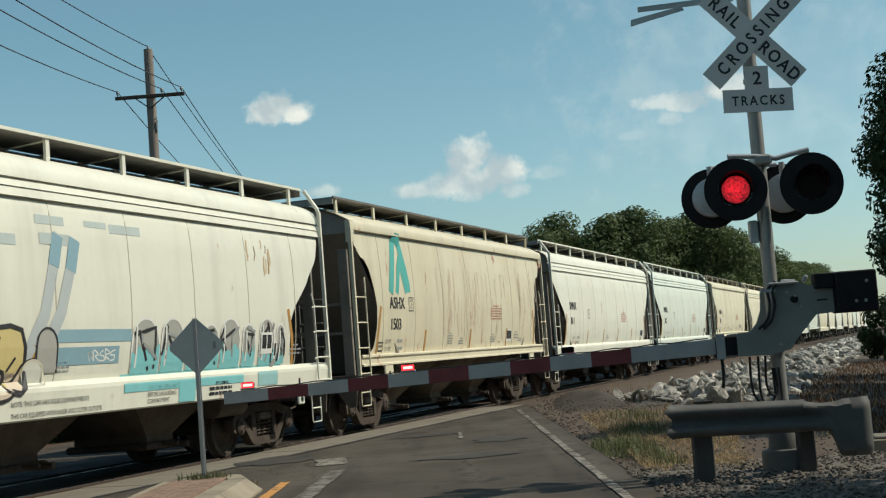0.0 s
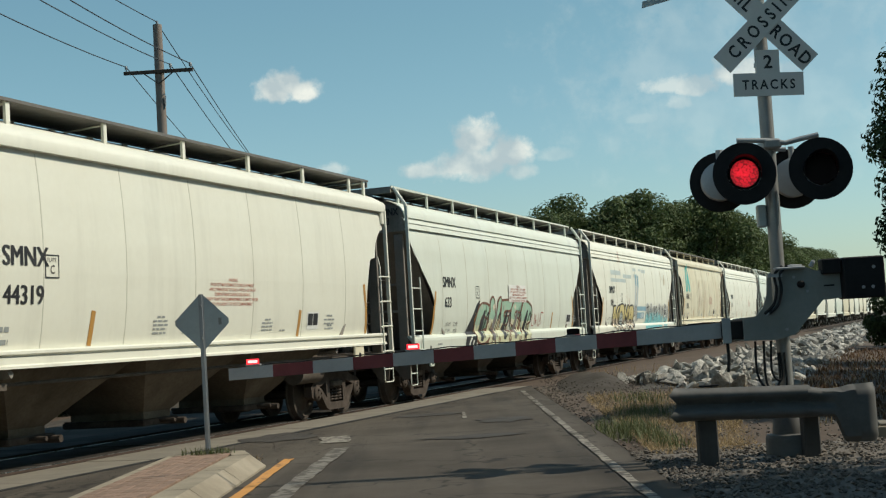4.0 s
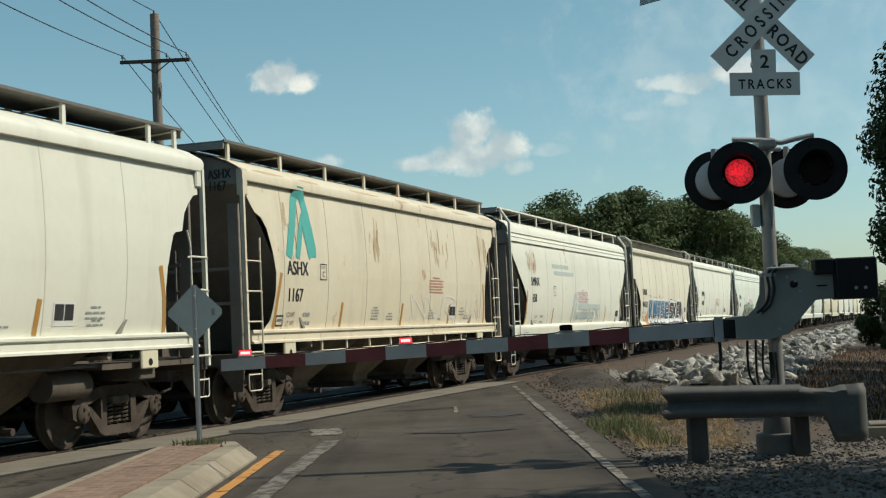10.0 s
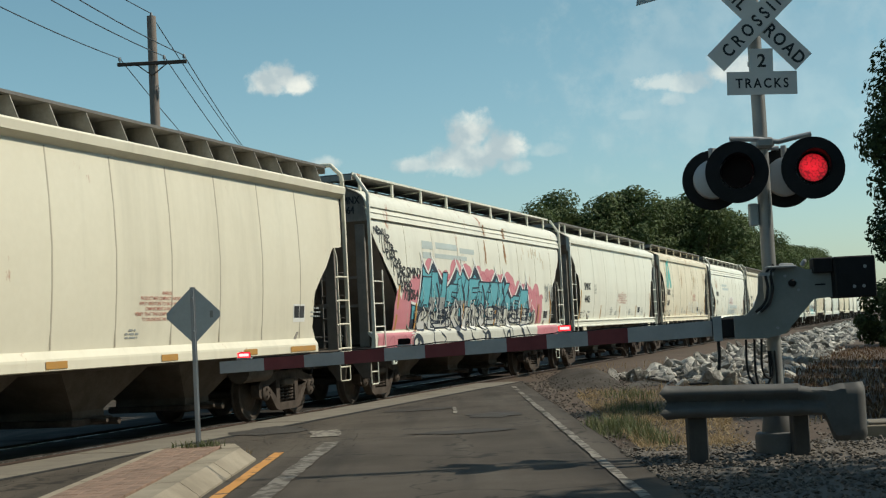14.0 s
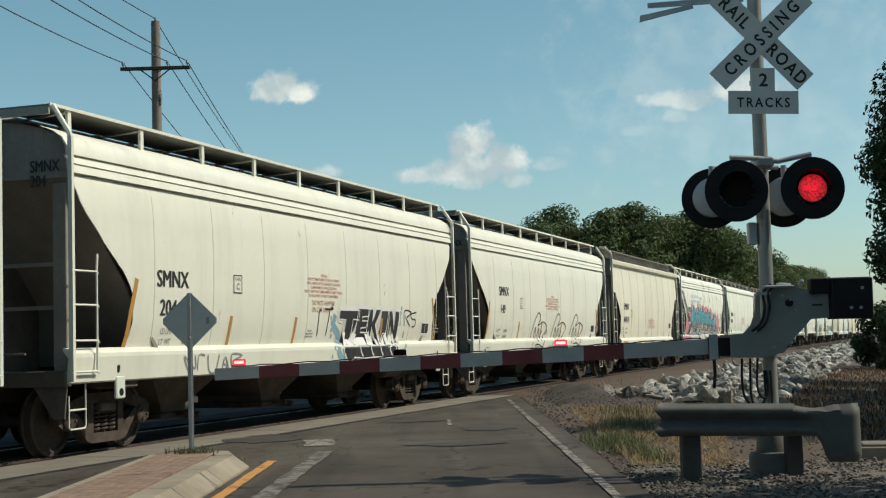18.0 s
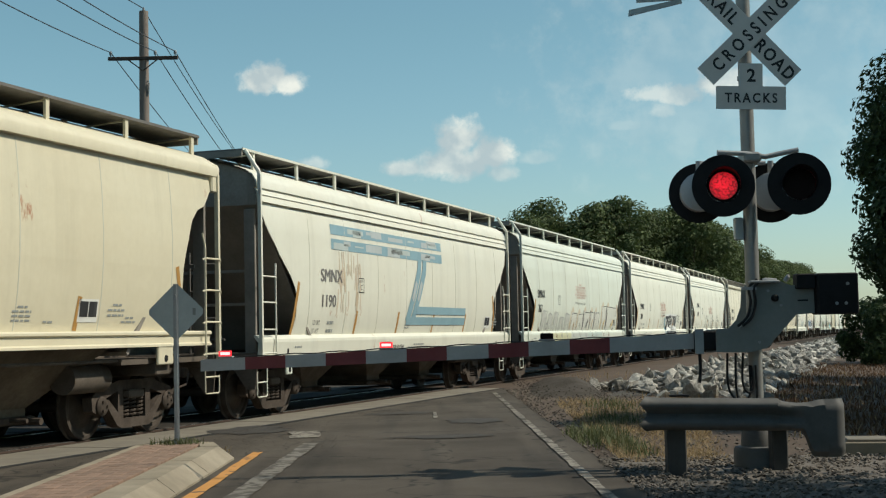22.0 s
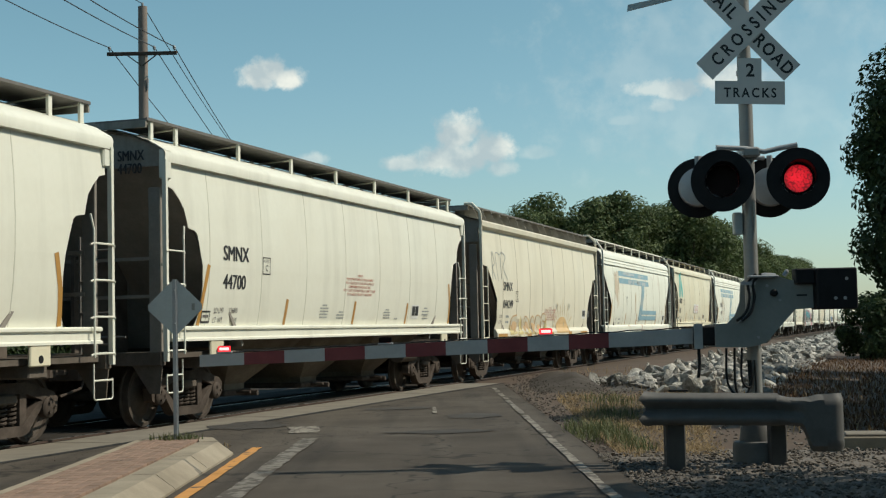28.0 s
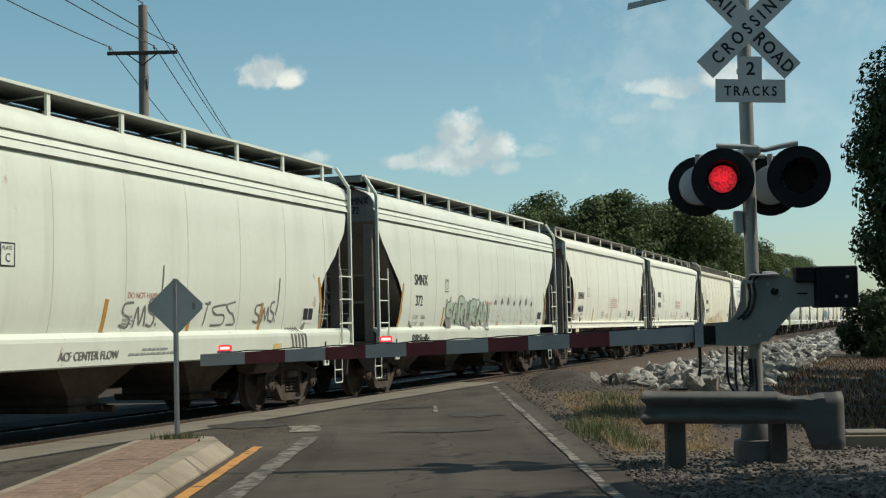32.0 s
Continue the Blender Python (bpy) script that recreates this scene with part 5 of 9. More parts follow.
# ---- the train ----
# per kind: half length, side outline (height, half width), end cut of the side sheet (height, distance from the corner), sill
KINDS = {
    "round": dict(half=7.65, side=[(1.38, 1.50), (1.55, 1.545), (1.8, 1.585), (2.2, 1.612), (2.7, 1.62), (3.2, 1.605), (3.5, 1.575), (3.61, 1.545)],
                  roof=[(3.612, 1.60), (3.728, 1.565), (3.73, 1.585), (3.842, 1.53), (3.844, 1.57), (3.95, 1.555), (4.06, 1.49), (4.15, 1.36), (4.23, 1.15), (4.30, 0.88), (4.36, 0.5), (4.38, 0.0)],
                  cut=[(1.38, 1.30), (1.46, 1.42), (1.72, 1.50), (2.10, 1.47), (2.25, 1.37), (2.40, 1.23), (2.75, 0.77), (2.87, 0.66), (3.12, 0.37), (3.25, 0.26), (3.52, 0.12), (3.61, 0.08)], sill=(0.95, 1.40)),
    "flat": dict(half=7.25, side=[(1.47, 1.50), (1.7, 1.545), (2.0, 1.585), (2.4, 1.615), (2.8, 1.62), (3.3, 1.60), (3.6, 1.575), (3.84, 1.55)],
                 roof=[(3.85, 1.62), (3.97, 1.63), (4.03, 1.60), (4.17, 1.36), (4.28, 1.05), (4.36, 0.6), (4.39, 0.0)],
                 cut=[(1.47, 1.02), (1.6, 1.08), (1.79, 1.13), (2.1, 1.15), (2.39, 1.12), (2.65, 1.03), (2.85, 0.95), (2.90, 0.88), (2.93, 0.68), (3.05, 0.64), (3.2, 0.58), (3.34, 0.45), (3.47, 0.28), (3.50, 0.14), (3.84, 0.12)], sill=(1.26, 1.48)),
    "ribbed": dict(half=7.08, side=[(1.33, 1.53), (1.45, 1.54), (1.6, 1.56), (2.1, 1.60), (2.6, 1.62), (3.2, 1.60), (3.6, 1.57), (3.88, 1.545)],
                   roof=[(3.885, 1.556), (3.955, 1.655), (4.07, 1.67), (4.10, 1.65), (4.16, 1.42), (4.24, 1.1), (4.31, 0.6), (4.33, 0.0)],
                   cut=[(1.33, 1.37), (1.52, 1.52), (2.11, 1.46), (2.39, 1.18), (2.6, 0.93), (2.91, 0.63), (2.94, 0.58), (2.97, 0.21), (3.3, 0.16), (3.88, 0.06)], sill=(1.09, 1.34)),
}

KINDS["short"] = dict(KINDS["flat"], half=6.94, cut=[(1.47, 0.80), (1.6, 0.98), (1.79, 1.06), (2.1, 1.13), (2.39, 1.13), (2.65, 1.05), (2.93, 0.93), (3.12, 0.84), (3.29, 0.66), (3.36, 0.45), (3.47, 0.34), (3.70, 0.14), (3.84, 0.1)])
PAINT_SHIFT = [0.0]                 # set while stencils are laid out from the car's ends


def width_at(kind, z):
    sill = dict(round=[(0.95, 1.553), (0.97, 1.572), (1.28, 1.607), (1.33, 1.602), (1.372, 1.54)], flat=[(1.26, 1.602), (1.45, 1.602), (1.465, 1.55)], short=[(1.26, 1.602), (1.45, 1.602), (1.465, 1.55)], ribbed=[(1.08, 1.60), (1.10, 1.607), (1.235, 1.605), (1.335, 1.54)])[kind]
    pts = sill + [p for p in KINDS[kind]["side"] if p[0] > sill[-1][0]] + KINDS[kind]["roof"]
    return float(np.interp(z, [p[0] for p in pts], [p[1] for p in pts]))


def cut_at(kind, z):
    c = KINDS[kind]["cut"]
    return float(np.interp(z, [p[0] for p in c], [p[1] for p in c]))


CREAM = dict(
    white=((0.69, 0.685, 0.585), (0.575, 0.56, 0.465)), cream=((0.64, 0.59, 0.44), (0.50, 0.445, 0.31)),
    mint=((0.62, 0.655, 0.57), (0.51, 0.53, 0.455)), beige=((0.67, 0.625, 0.50), (0.55, 0.505, 0.39)),
    sand=((0.68, 0.64, 0.51), (0.55, 0.51, 0.39)), tan=((0.68, 0.62, 0.475), (0.52, 0.45, 0.32)))
PAINT = {}


def body_paint(tone, rust):
    key = (tone, rust)
    if key not in PAINT:
        a, b = CREAM[tone]
        PAINT[key] = surface("car_paint_" + tone, a, b, 0.55, scale=0.55, fine=9, amount=0.45, bump=0.06,
                             streak=(tuple(c * 0.7 for c in b), 1.7, 0.16, 0.38), rust=rust, bump_dist=0.02)
    return PAINT[key]


for nm, col in dict(black=(0.02, 0.02, 0.022), white=(0.70, 0.70, 0.66), teal=(0.08, 0.40, 0.36), blue=(0.04, 0.14, 0.27), fadeblue=(0.44, 0.50, 0.48), cyanpale=(0.50, 0.57, 0.52), greydark=(0.17, 0.16, 0.15), tanpale=(0.58, 0.51, 0.38), blush=(0.60, 0.50, 0.38), greypale=(0.50, 0.51, 0.46), palest=(0.55, 0.58, 0.51), capgrey=(0.36, 0.36, 0.32), bright_cyan=(0.20, 0.52, 0.54), pink=(0.56, 0.21, 0.24),
                    cyan=(0.10, 0.36, 0.42), grey=(0.28, 0.30, 0.29), red=(0.36, 0.07, 0.05), fadered=(0.46, 0.20, 0.15), tan=(0.58, 0.48, 0.32), orange=(0.60, 0.26, 0.08), yellow=(0.62, 0.47, 0.07), yellowpale=(0.62, 0.56, 0.32), navy=(0.018, 0.030, 0.050),
                    ochre=(0.42, 0.22, 0.05), green=(0.18, 0.28, 0.21), greygreen=(0.36, 0.44, 0.34), pale=(0.52, 0.55, 0.50), purple=(0.040, 0.032, 0.060), steelblue=(0.22, 0.36, 0.42), straw=(0.56, 0.46, 0.20), mist=(0.42, 0.46, 0.46), cyanlight=(0.30, 0.52, 0.52),
                    aqua=(0.30, 0.46, 0.34), brown=(0.16, 0.07, 0.04), rose=(0.50, 0.16, 0.20), offwhite=(0.60, 0.60, 0.53), wash=(0.56, 0.52, 0.40), peach=(0.50, 0.33, 0.17), lime=(0.58, 0.58, 0.38),
                    sunset=(0.58, 0.44, 0.20), peachy=(0.62, 0.42, 0.20), greywash=(0.42, 0.46, 0.42), rust=(0.30, 0.16, 0.07), stain=(0.54, 0.42, 0.26)).items():
    M["ink_" + nm] = surface("ink_" + nm, col, tuple(c * 0.72 for c in col), 0.6, scale=1.5, fine=14, amount=0.4, bump=0.02,
                             streak=(tuple(0.5 * c + 0.12 for c in col), 3.0, 0.3, 0.35))

SHARED = {}


def shared(key, make, mats, smooth=None):
    if key not in SHARED:
        SHARED[key] = make().mesh(key[0], mats, smooth)
    return SHARED[key]


def shell_geo(kind):
    k = KINDS[kind]
    h = k["half"]
    prof = [(z, w, h - cut_at(kind, z)) for z, w in k["side"]]
    # finer steps so that the end cut runs as a clean curve
    fine = []
    zs = sorted({z for z, _ in k["side"]} | {z for z, _ in k["cut"]})
    for z in zs:
        fine.append((z, float(np.interp(z, [p[0] for p in k["side"]], [p[1] for p in k["side"]])), h - cut_at(kind, z)))
    ring = fine + [(z, w, h) for z, w in k["roof"]]
    full = [(w * -1, z, e) for z, w, e in ring] + [(w, z, e) for z, w, e in reversed(ring[:-1])]
    g = Geo()
    us = [-1, -0.75, -0.5, -0.25, 0, 0.25, 0.5, 0.75, 1]
    for off in (0.0, 0.012):
        g.grid([[(u * e, y - math.copysign(off, y) if abs(y) > 0.3 else y, z - (off if z > 4 else 0)) for u in us] for y, z, e in full])
    return g


def sill_geo(kind, sgn):
    h = KINDS[kind]["half"]
    lo, hi = KINDS[kind]["sill"]
    if kind == "round":
        prof = [(1.49, hi), (1.53, hi - 0.01), (1.60, hi - 0.07), (1.605, hi - 0.12), (1.57, lo + 0.02), (1.55, lo), (1.535, lo), (1.57, hi - 0.13), (1.49, hi - 0.03)]
        a = 0.0
    elif kind in ("flat", "short"):
        prof = [(1.48, hi), (1.585, hi), (1.60, hi - 0.02), (1.60, hi - 0.05), (1.565, hi - 0.07), (1.565, lo + 0.05), (1.60, lo + 0.03), (1.60, lo), (1.48, lo)]
        a = 0.25
    else:
        prof = [(1.50, hi), (1.535, hi - 0.005), (1.598, hi - 0.10), (1.603, hi - 0.13), (1.603, lo + 0.01), (1.58, lo), (1.50, lo)]
        a = 1.42
    g = Geo()
    return g.slab([(sgn * y, z) for y, z in prof], -h + a, h - a, axis="x")


def hopper_geo(x0, x1, w):
    g = Geo()
    mid = (x0 + x1) / 2
    vs = [(x0, -w, 1.36), (x1, -w, 1.36), (x1, w, 1.36), (x0, w, 1.36)]
    vs += [(mid - 0.38, -0.62, 0.50), (mid + 0.38, -0.62, 0.50), (mid + 0.38, 0.62, 0.50), (mid - 0.38, 0.62, 0.50)]
    vs += [(mid - 0.38, -0.62, 0.40), (mid + 0.38, -0.62, 0.40), (mid + 0.38, 0.62, 0.40), (mid - 0.38, 0.62, 0.40)]
    g.add(vs, [(0, 1, 5, 4), (1, 2, 6, 5), (2, 3, 7, 6), (3, 0, 4, 7), (4, 5, 9, 8), (5, 6, 10, 9), (6, 7, 11, 10), (7, 4, 8, 11), (8, 9, 10, 11), (3, 2, 1, 0)])
    return g


def outlet_geo():
    g = Geo().box(-0.5, -0.7, 0.30, 0.5, 0.7, 0.40, bev=0.02)
    g.tube([(-0.05, -0.95, 0.36), (-0.05, 0.95, 0.36)], 0.03, 8)
    g.tube([(0.3, -0.92, 0.33), (0.3, 0.92, 0.33)], 0.05, 8)
    return g


SLOPE_TOP = dict(flat=3.82, short=3.82)     # where the sloping end sheet meets the upright wall


def end_wall_geo(kind):
    """Upper end wall at the front end."""
    h = KINDS[kind]["half"]
    x = h - 0.10
    top = SLOPE_TOP.get(kind, 3.58)
    ring = [(top, width_at(kind, top))] + [(z, w) for z, w in KINDS[kind]["side"] + KINDS[kind]["roof"] if z >= top + 0.01]
    pts = [(-(w - 0.03), z - 0.02) for z, w in ring] + [(w - 0.03, z - 0.02) for z, w in reversed(ring[:-1])]
    return Geo().slab(pts, x - 0.02, x, axis="x")


def slope_geo(kind):
    h = KINDS[kind]["half"]
    x, w, top = h - 0.10, 1.54, SLOPE_TOP.get(kind, 3.58)
    foot = x - (top - 1.15) / 1.08
    return Geo().add([(x, -w, top), (x, w, top), (foot, w, 1.15), (foot, -w, 1.15), (x - 0.02, -w, top), (x - 0.02, w, top), (foot - 0.05, w, 1.2), (foot - 0.05, -w, 1.2)],
                     [(0, 1, 2, 3), (4, 7, 6, 5), (0, 3, 7, 4), (1, 5, 6, 2), (3, 2, 6, 7), (0, 4, 5, 1)])


def platform_geo(kind):
    h = KINDS[kind]["half"]
    g = Geo()
    g.box(h - 2.6, -1.45, 1.02, h + 0.02, 1.45, 1.10)
    g.box(h - 0.10, -1.55, 0.92, h + 0.04, 1.55, 1.12, bev=0.01)
    g.box(h - 3.2, -0.26, 0.72, h + 0.12, 0.26, 1.03, bev=0.02)
    g.box(h - 1.75, -1.5, 0.85, h - 1.35, 1.5, 1.03, bev=0.02)
    for sgn in (-1, 1):                 # gusset under each corner of the end sill
        g.slab([(sgn * 1.54, 0.93), (sgn * 1.05, 0.93), (sgn * 1.34, 0.52), (sgn * 1.50, 0.52)], h - 0.03, h - 0.005, axis="x")
    return g


def coupler_geo(kind):
    h = KINDS[kind]["half"]
    g = Geo().box(h + 0.1, -0.07, 0.80, h + 0.52, 0.07, 0.94, bev=0.02)
    g.box(h + 0.45, -0.16, 0.74, h + 0.70, 0.12, 1.0, bev=0.05)
    g.tube([(h + 0.05, 0.35, 0.9), (h + 0.25, 0.37, 0.62), (h + 0.6, 0.25, 0.52)], 0.022, 6)
    return g


def post_geo(kind, sgn):
    """Corner post at the front end: upright, bending over the roof to the walkway on the round kind."""
    h = KINDS[kind]["half"]
    g = Geo()
    if kind == "round":
        g.box(h - 0.055, sgn * 1.615 - 0.03, 0.98, h - 0.0, sgn * 1.615 + 0.03, 4.06)
        g.tube([(h - 0.03, sgn * 1.615, 4.0), (h - 0.03, sgn * 1.60, 4.10), (h - 0.03, sgn * 1.36, 4.47)], 0.036, 8)
    elif kind in ("flat", "short"):
        g.box(h - 0.06, sgn * 1.60 - 0.032, 0.98, h - 0.0, sgn * 1.60 + 0.032, 3.88)
        g.box(h - 0.20, sgn * 1.56 - 0.05, 3.60, h - 0.005, sgn * 1.56 + 0.06, 4.04, bev=0.02)
    else:
        g.box(h - 0.055, sgn * 1.615 - 0.03, 0.98, h - 0.0, sgn * 1.615 + 0.035, 4.27)
        g.tube([(h - 0.03, sgn * 1.615, 4.2), (h - 0.03, sgn * 1.60, 4.32), (h - 0.03, sgn * 1.40, 4.52), (h - 0.03, sgn * 1.2, 4.53)], 0.042, 8)
    return g


def ladder_geo(kind, sgn):
    h = KINDS[kind]["half"]
    g, rungs = Geo(), []
    flat = kind != "round"
    x1, x0, y = h - 0.03, h - (0.50 if flat else 0.55), sgn * 1.635
    top = 2.95 if flat else 2.60
    g.tube([(x0, y, 1.08), (x0, y, top - 0.2), (x0 - 0.05, y - sgn * 0.02, top)], 0.016, 6)
    for z in dict(round=(1.10, 1.49, 1.94, 2.37), ribbed=(1.05, 1.12, 1.56, 1.99, 2.42)).get(kind, (1.13, 1.61, 2.09, 2.57)):
        rungs.append(Geo().tube([(x0 - 0.06, y - sgn * 0.015, z - 0.02), (x0, y, z), (x1, y, z), (x1 + 0.03, y, z - 0.02)], 0.015, 6))
    # separate stirrup below the sill
    ys = y - sgn * (0.03 if flat else 0.17)
    low, mid = (0.53, 0.78) if flat else (0.38, 0.62)
    xa, xb = (x0 + 0.02, x1) if flat else (x0 + 0.02, x1 - 0.13)
    rungs.append(Geo().tube([(xa, ys, mid), (xb, ys, mid)], 0.013, 6))
    rungs.append(Geo().tube([(xa, ys, 1.0), (xa, ys, low + 0.03), (xa + 0.03, ys, low), (xb - 0.03, ys, low), (xb, ys, low + 0.03), (xb, ys, 0.8)], 0.0115, 6))
    return g, rungs


def end_ladder_pieces(kind):
    h = KINDS[kind]["half"]
    x = h + 0.03
    out = [("end_stile", Geo().tube([(x, y, 1.05), (x, y, 2.7 if y > -1.5 else 1.6)], 0.018, 6)) for y in (-1.52, -1.08)]
    out += [("end_rung", Geo().tube([(x, -1.52, 1.25 + 0.42 * i), (x, -1.08, 1.25 + 0.42 * i)], 0.015, 6)) for i in range(4)]
    return out + [("grab_bar", Geo().tube([(x + 0.05, -1.0, 1.34), (x + 0.05, 1.0, 1.34)], 0.018, 6))]


def walkway_geo(kind, sgn):
    """Deck of grating beside the hatches."""
    h = KINDS[kind]["half"]
    return Geo().box(-h + 0.05, sgn * 0.87 - 0.42, 4.478, h - 0.05, sgn * 0.87 + 0.42, 4.502)


def walkway_edge_geo(kind, sgn):
    h = KINDS[kind]["half"]
    return Geo().box(-h + 0.04, sgn * 1.302 - 0.01, 4.475, h - 0.04, sgn * 1.302 + 0.01, 4.516)


def hatch_geo(kind):
    h = KINDS[kind]["half"]
    g = Geo().box(-h + 0.5, -0.46, 4.3, h - 0.5, 0.46, 4.472, bev=0.03)
    for i in range(int((2 * h - 2.4) / 0.9)):           # clamps along the hatch covers
        for sgn in (-1, 1):
            g.box(-h + 1.3 + 0.9 * i, sgn * 0.52 - 0.08, 4.36, -h + 1.42 + 0.9 * i, sgn * 0.52 + 0.08, 4.44)
    return g


def walkway_end_geo(kind):
    """Deep cross plank that closes the walkways at the end."""
    h = KINDS[kind]["half"]
    return Geo().box(h - 0.07, -1.29, 4.37, h - 0.035, 1.29, 4.474).box(h - 0.45, -0.45, 4.478, h - 0.05, 0.45, 4.502)


def truck_pieces():
    """Side frame, bolster, spring nest, wheel set, bearing cap of a freight truck."""
    def frame_geo():
        g = Geo()
        outer = [(-1.12, 0.60), (-1.05, 0.66), (-0.66, 0.72), (-0.42, 0.80), (0.42, 0.80), (0.66, 0.72), (1.05, 0.66), (1.12, 0.60), (1.12, 0.38), (1.02, 0.36), (0.98, 0.50), (0.78, 0.50),
                 (0.72, 0.44), (0.50, 0.20), (0.38, 0.16), (-0.38, 0.16), (-0.50, 0.20), (-0.72, 0.44), (-0.78, 0.50), (-0.98, 0.50), (-1.02, 0.36), (-1.12, 0.38)]
        # upper chord, lower chord, columns
        g.slab([(-1.12, 0.58), (-1.02, 0.66), (-0.45, 0.80), (0.45, 0.80), (1.02, 0.66), (1.12, 0.58), (1.10, 0.40), (1.02, 0.36), (0.99, 0.52), (0.80, 0.55), (0.42, 0.66), (-0.42, 0.66), (-0.80, 0.55), (-0.99, 0.52), (-1.02, 0.36), (-1.10, 0.40)], -0.075, 0.075)
        g.slab([(-0.84, 0.56), (-0.70, 0.54), (-0.34, 0.26), (0.34, 0.26), (0.70, 0.54), (0.84, 0.56), (0.48, 0.17), (0.36, 0.13), (-0.36, 0.13), (-0.48, 0.17)], -0.08, 0.08)
        g.box(-0.44, -0.07, 0.2, -0.30, 0.07, 0.72)
        g.box(0.30, -0.07, 0.2, 0.44, 0.07, 0.72)
        return g

    def spring_geo():
        g = Geo()
        pts = [(0.07 * math.cos(a), 0.07 * math.sin(a), 0.27 + 0.27 * i / 40) for i, a in [(i, i * 6.28 * 5 / 40) for i in range(41)]]
        return g.tube(pts, 0.017, 5)

    def bolster_geo():
        g = Geo().box(-0.2, -1.12, 0.54, 0.2, 1.12, 0.66, bev=0.02)
        return g.box(-0.22, -0.7, 0.60, 0.22, 0.7, 0.82, bev=0.03)

    def wheel_geo():
        g = Geo()
        for sgn in (-1, 1):
            prof = [(0.09, 0.0), (0.12, 0.06), (0.17, 0.05), (0.30, 0.025), (0.385, 0.02), (0.40, 0.05), (0.455, 0.052)]
            ring = [(0.09, -0.09), (0.13, -0.08), (0.18, -0.05), (0.30, -0.045), (0.385, -0.07), (0.40, -0.085), (0.482, -0.088), (0.484, -0.06), (0.460, -0.045), (0.454, 0.05), (0.40, 0.055), (0.385, 0.02), (0.30, 0.0), (0.17, 0.05), (0.12, 0.075), (0.09, 0.08)]
            m = pose(0, sgn * 0.76, 0) @ (pose(0, 0, 0, -90) if sgn > 0 else pose(0, 0, 0, 90))
            g.lathe(ring, 32, m)
        g.tube([(0, -1.05, 0), (0, 1.05, 0)], 0.075, 12)
        return g

    def cap_geo():
        g = Geo().lathe([(0.135, 0.0), (0.135, 0.10), (0.115, 0.12), (0.06, 0.13)], 16)
        for a in range(3):
            g.lathe([(0.022, 0.11), (0.022, 0.15)], 6, pose(0.07 * math.cos(a * 2.09), 0.07 * math.sin(a * 2.09), 0))
        return g
    return (shared(("side_frame",), frame_geo, M["truck"], 40), shared(("spring",), spring_geo, M["truck"], 60), shared(("bolster",), bolster_geo, M["under"]),
            shared(("wheel_set",), wheel_geo, M["wheel"], 30), shared(("bearing_cap",), cap_geo, M["truck"], 40))


WHEELS = []


def add_truck(car, x, spin):
    frame_me, spring_me, bolster_me, wheel_me, cap_me = truck_pieces()
    tr = part("truck", bolster_me, None, car, "rusty two-axle freight truck", m=pose(x, 0, 0))
    for sgn in (-1, 1):
        part("side_frame", frame_me, None, tr, m=pose(0, sgn * 1.0, 0))
        for sx in (-0.19, 0.0, 0.19):
            part("spring", spring_me, None, tr, m=pose(sx, sgn * 1.0, 0))
        for ax in (-0.889, 0.889):
            part("bearing_cap", cap_me, None, tr, m=pose(ax, sgn * 1.0, 0.457) @ pose(0, 0, 0, -90 * sgn))
    for ax in (-0.889, 0.889):
        w = part("wheel_set", wheel_me, None, tr, m=pose(ax, 0, 0.457))
        if spin:
            WHEELS.append((w, ax, car))


def on_side(kind, x, z, lift=0.004):
    return (x + PAINT_SHIFT[0], -(width_at(kind, z) + lift), z)


def draped(kind, vs, fs, lift):
    g = Geo().add([on_side(kind, x, z, lift) for x, z in vs], fs)
    g.smooth = "open"
    return g


def write_on(car, kind, text, x, z, height, material="ink_black", bold=0.007, spread=1.0, squeeze=1.0):
    vs, fs = lettering(text, height, 0.0, spread)
    g = Geo()
    g.smooth = "open"
    d = height * 0.045 if bold > 0.004 else 0.0
    for k, dx in enumerate((-d, 0.0, d) if d else (0.0,)):
        g.add([on_side(kind, x + a * squeeze + dx, z + b, 0.006 + 0.0006 * k) for a, b, _ in vs], fs)
    tagged(part("lettering", g, M[material], car), kind="stuff")


def ribbon(kind, pts, width, lift):
    """A painted stroke along points (x, z)."""
    dense = [pts[0]]
    for a, b in zip(pts, pts[1:]):
        n = max(1, int(math.hypot(b[0] - a[0], b[1] - a[1]) / 0.15))
        dense += [(a[0] + (b[0] - a[0]) * i / n, a[1] + (b[1] - a[1]) * i / n) for i in range(1, n + 1)]
    vs, fs = [], []
    for i, (x, z) in enumerate(dense):
        a, b = dense[max(i - 1, 0)], dense[min(i + 1, len(dense) - 1)]
        d = math.hypot(b[0] - a[0], b[1] - a[1]) or 1
        w = width * (0.5 if callable(width) is False else 0.5)
        nx, nz = -(b[1] - a[1]) / d * w, (b[0] - a[0]) / d * w
        vs += [(x + nx, z + nz), (x - nx, z - nz)]
    fs = [(2 * i, 2 * i + 1, 2 * i + 3, 2 * i + 2) for i in range(len(dense) - 1)]
    return vs, fs


def paint_strokes(car, kind, strokes, width, material, lift, name="graffiti"):
    g = Geo()
    g.smooth = "open"
    for k, pts in enumerate(strokes):
        vs, fs = ribbon(kind, pts, width, lift)
        g.add([on_side(kind, x, z, lift + 0.0004 * (k % 8)) for x, z in vs], fs)
    return tagged(part(name, g, M[material], car), kind="stuff")


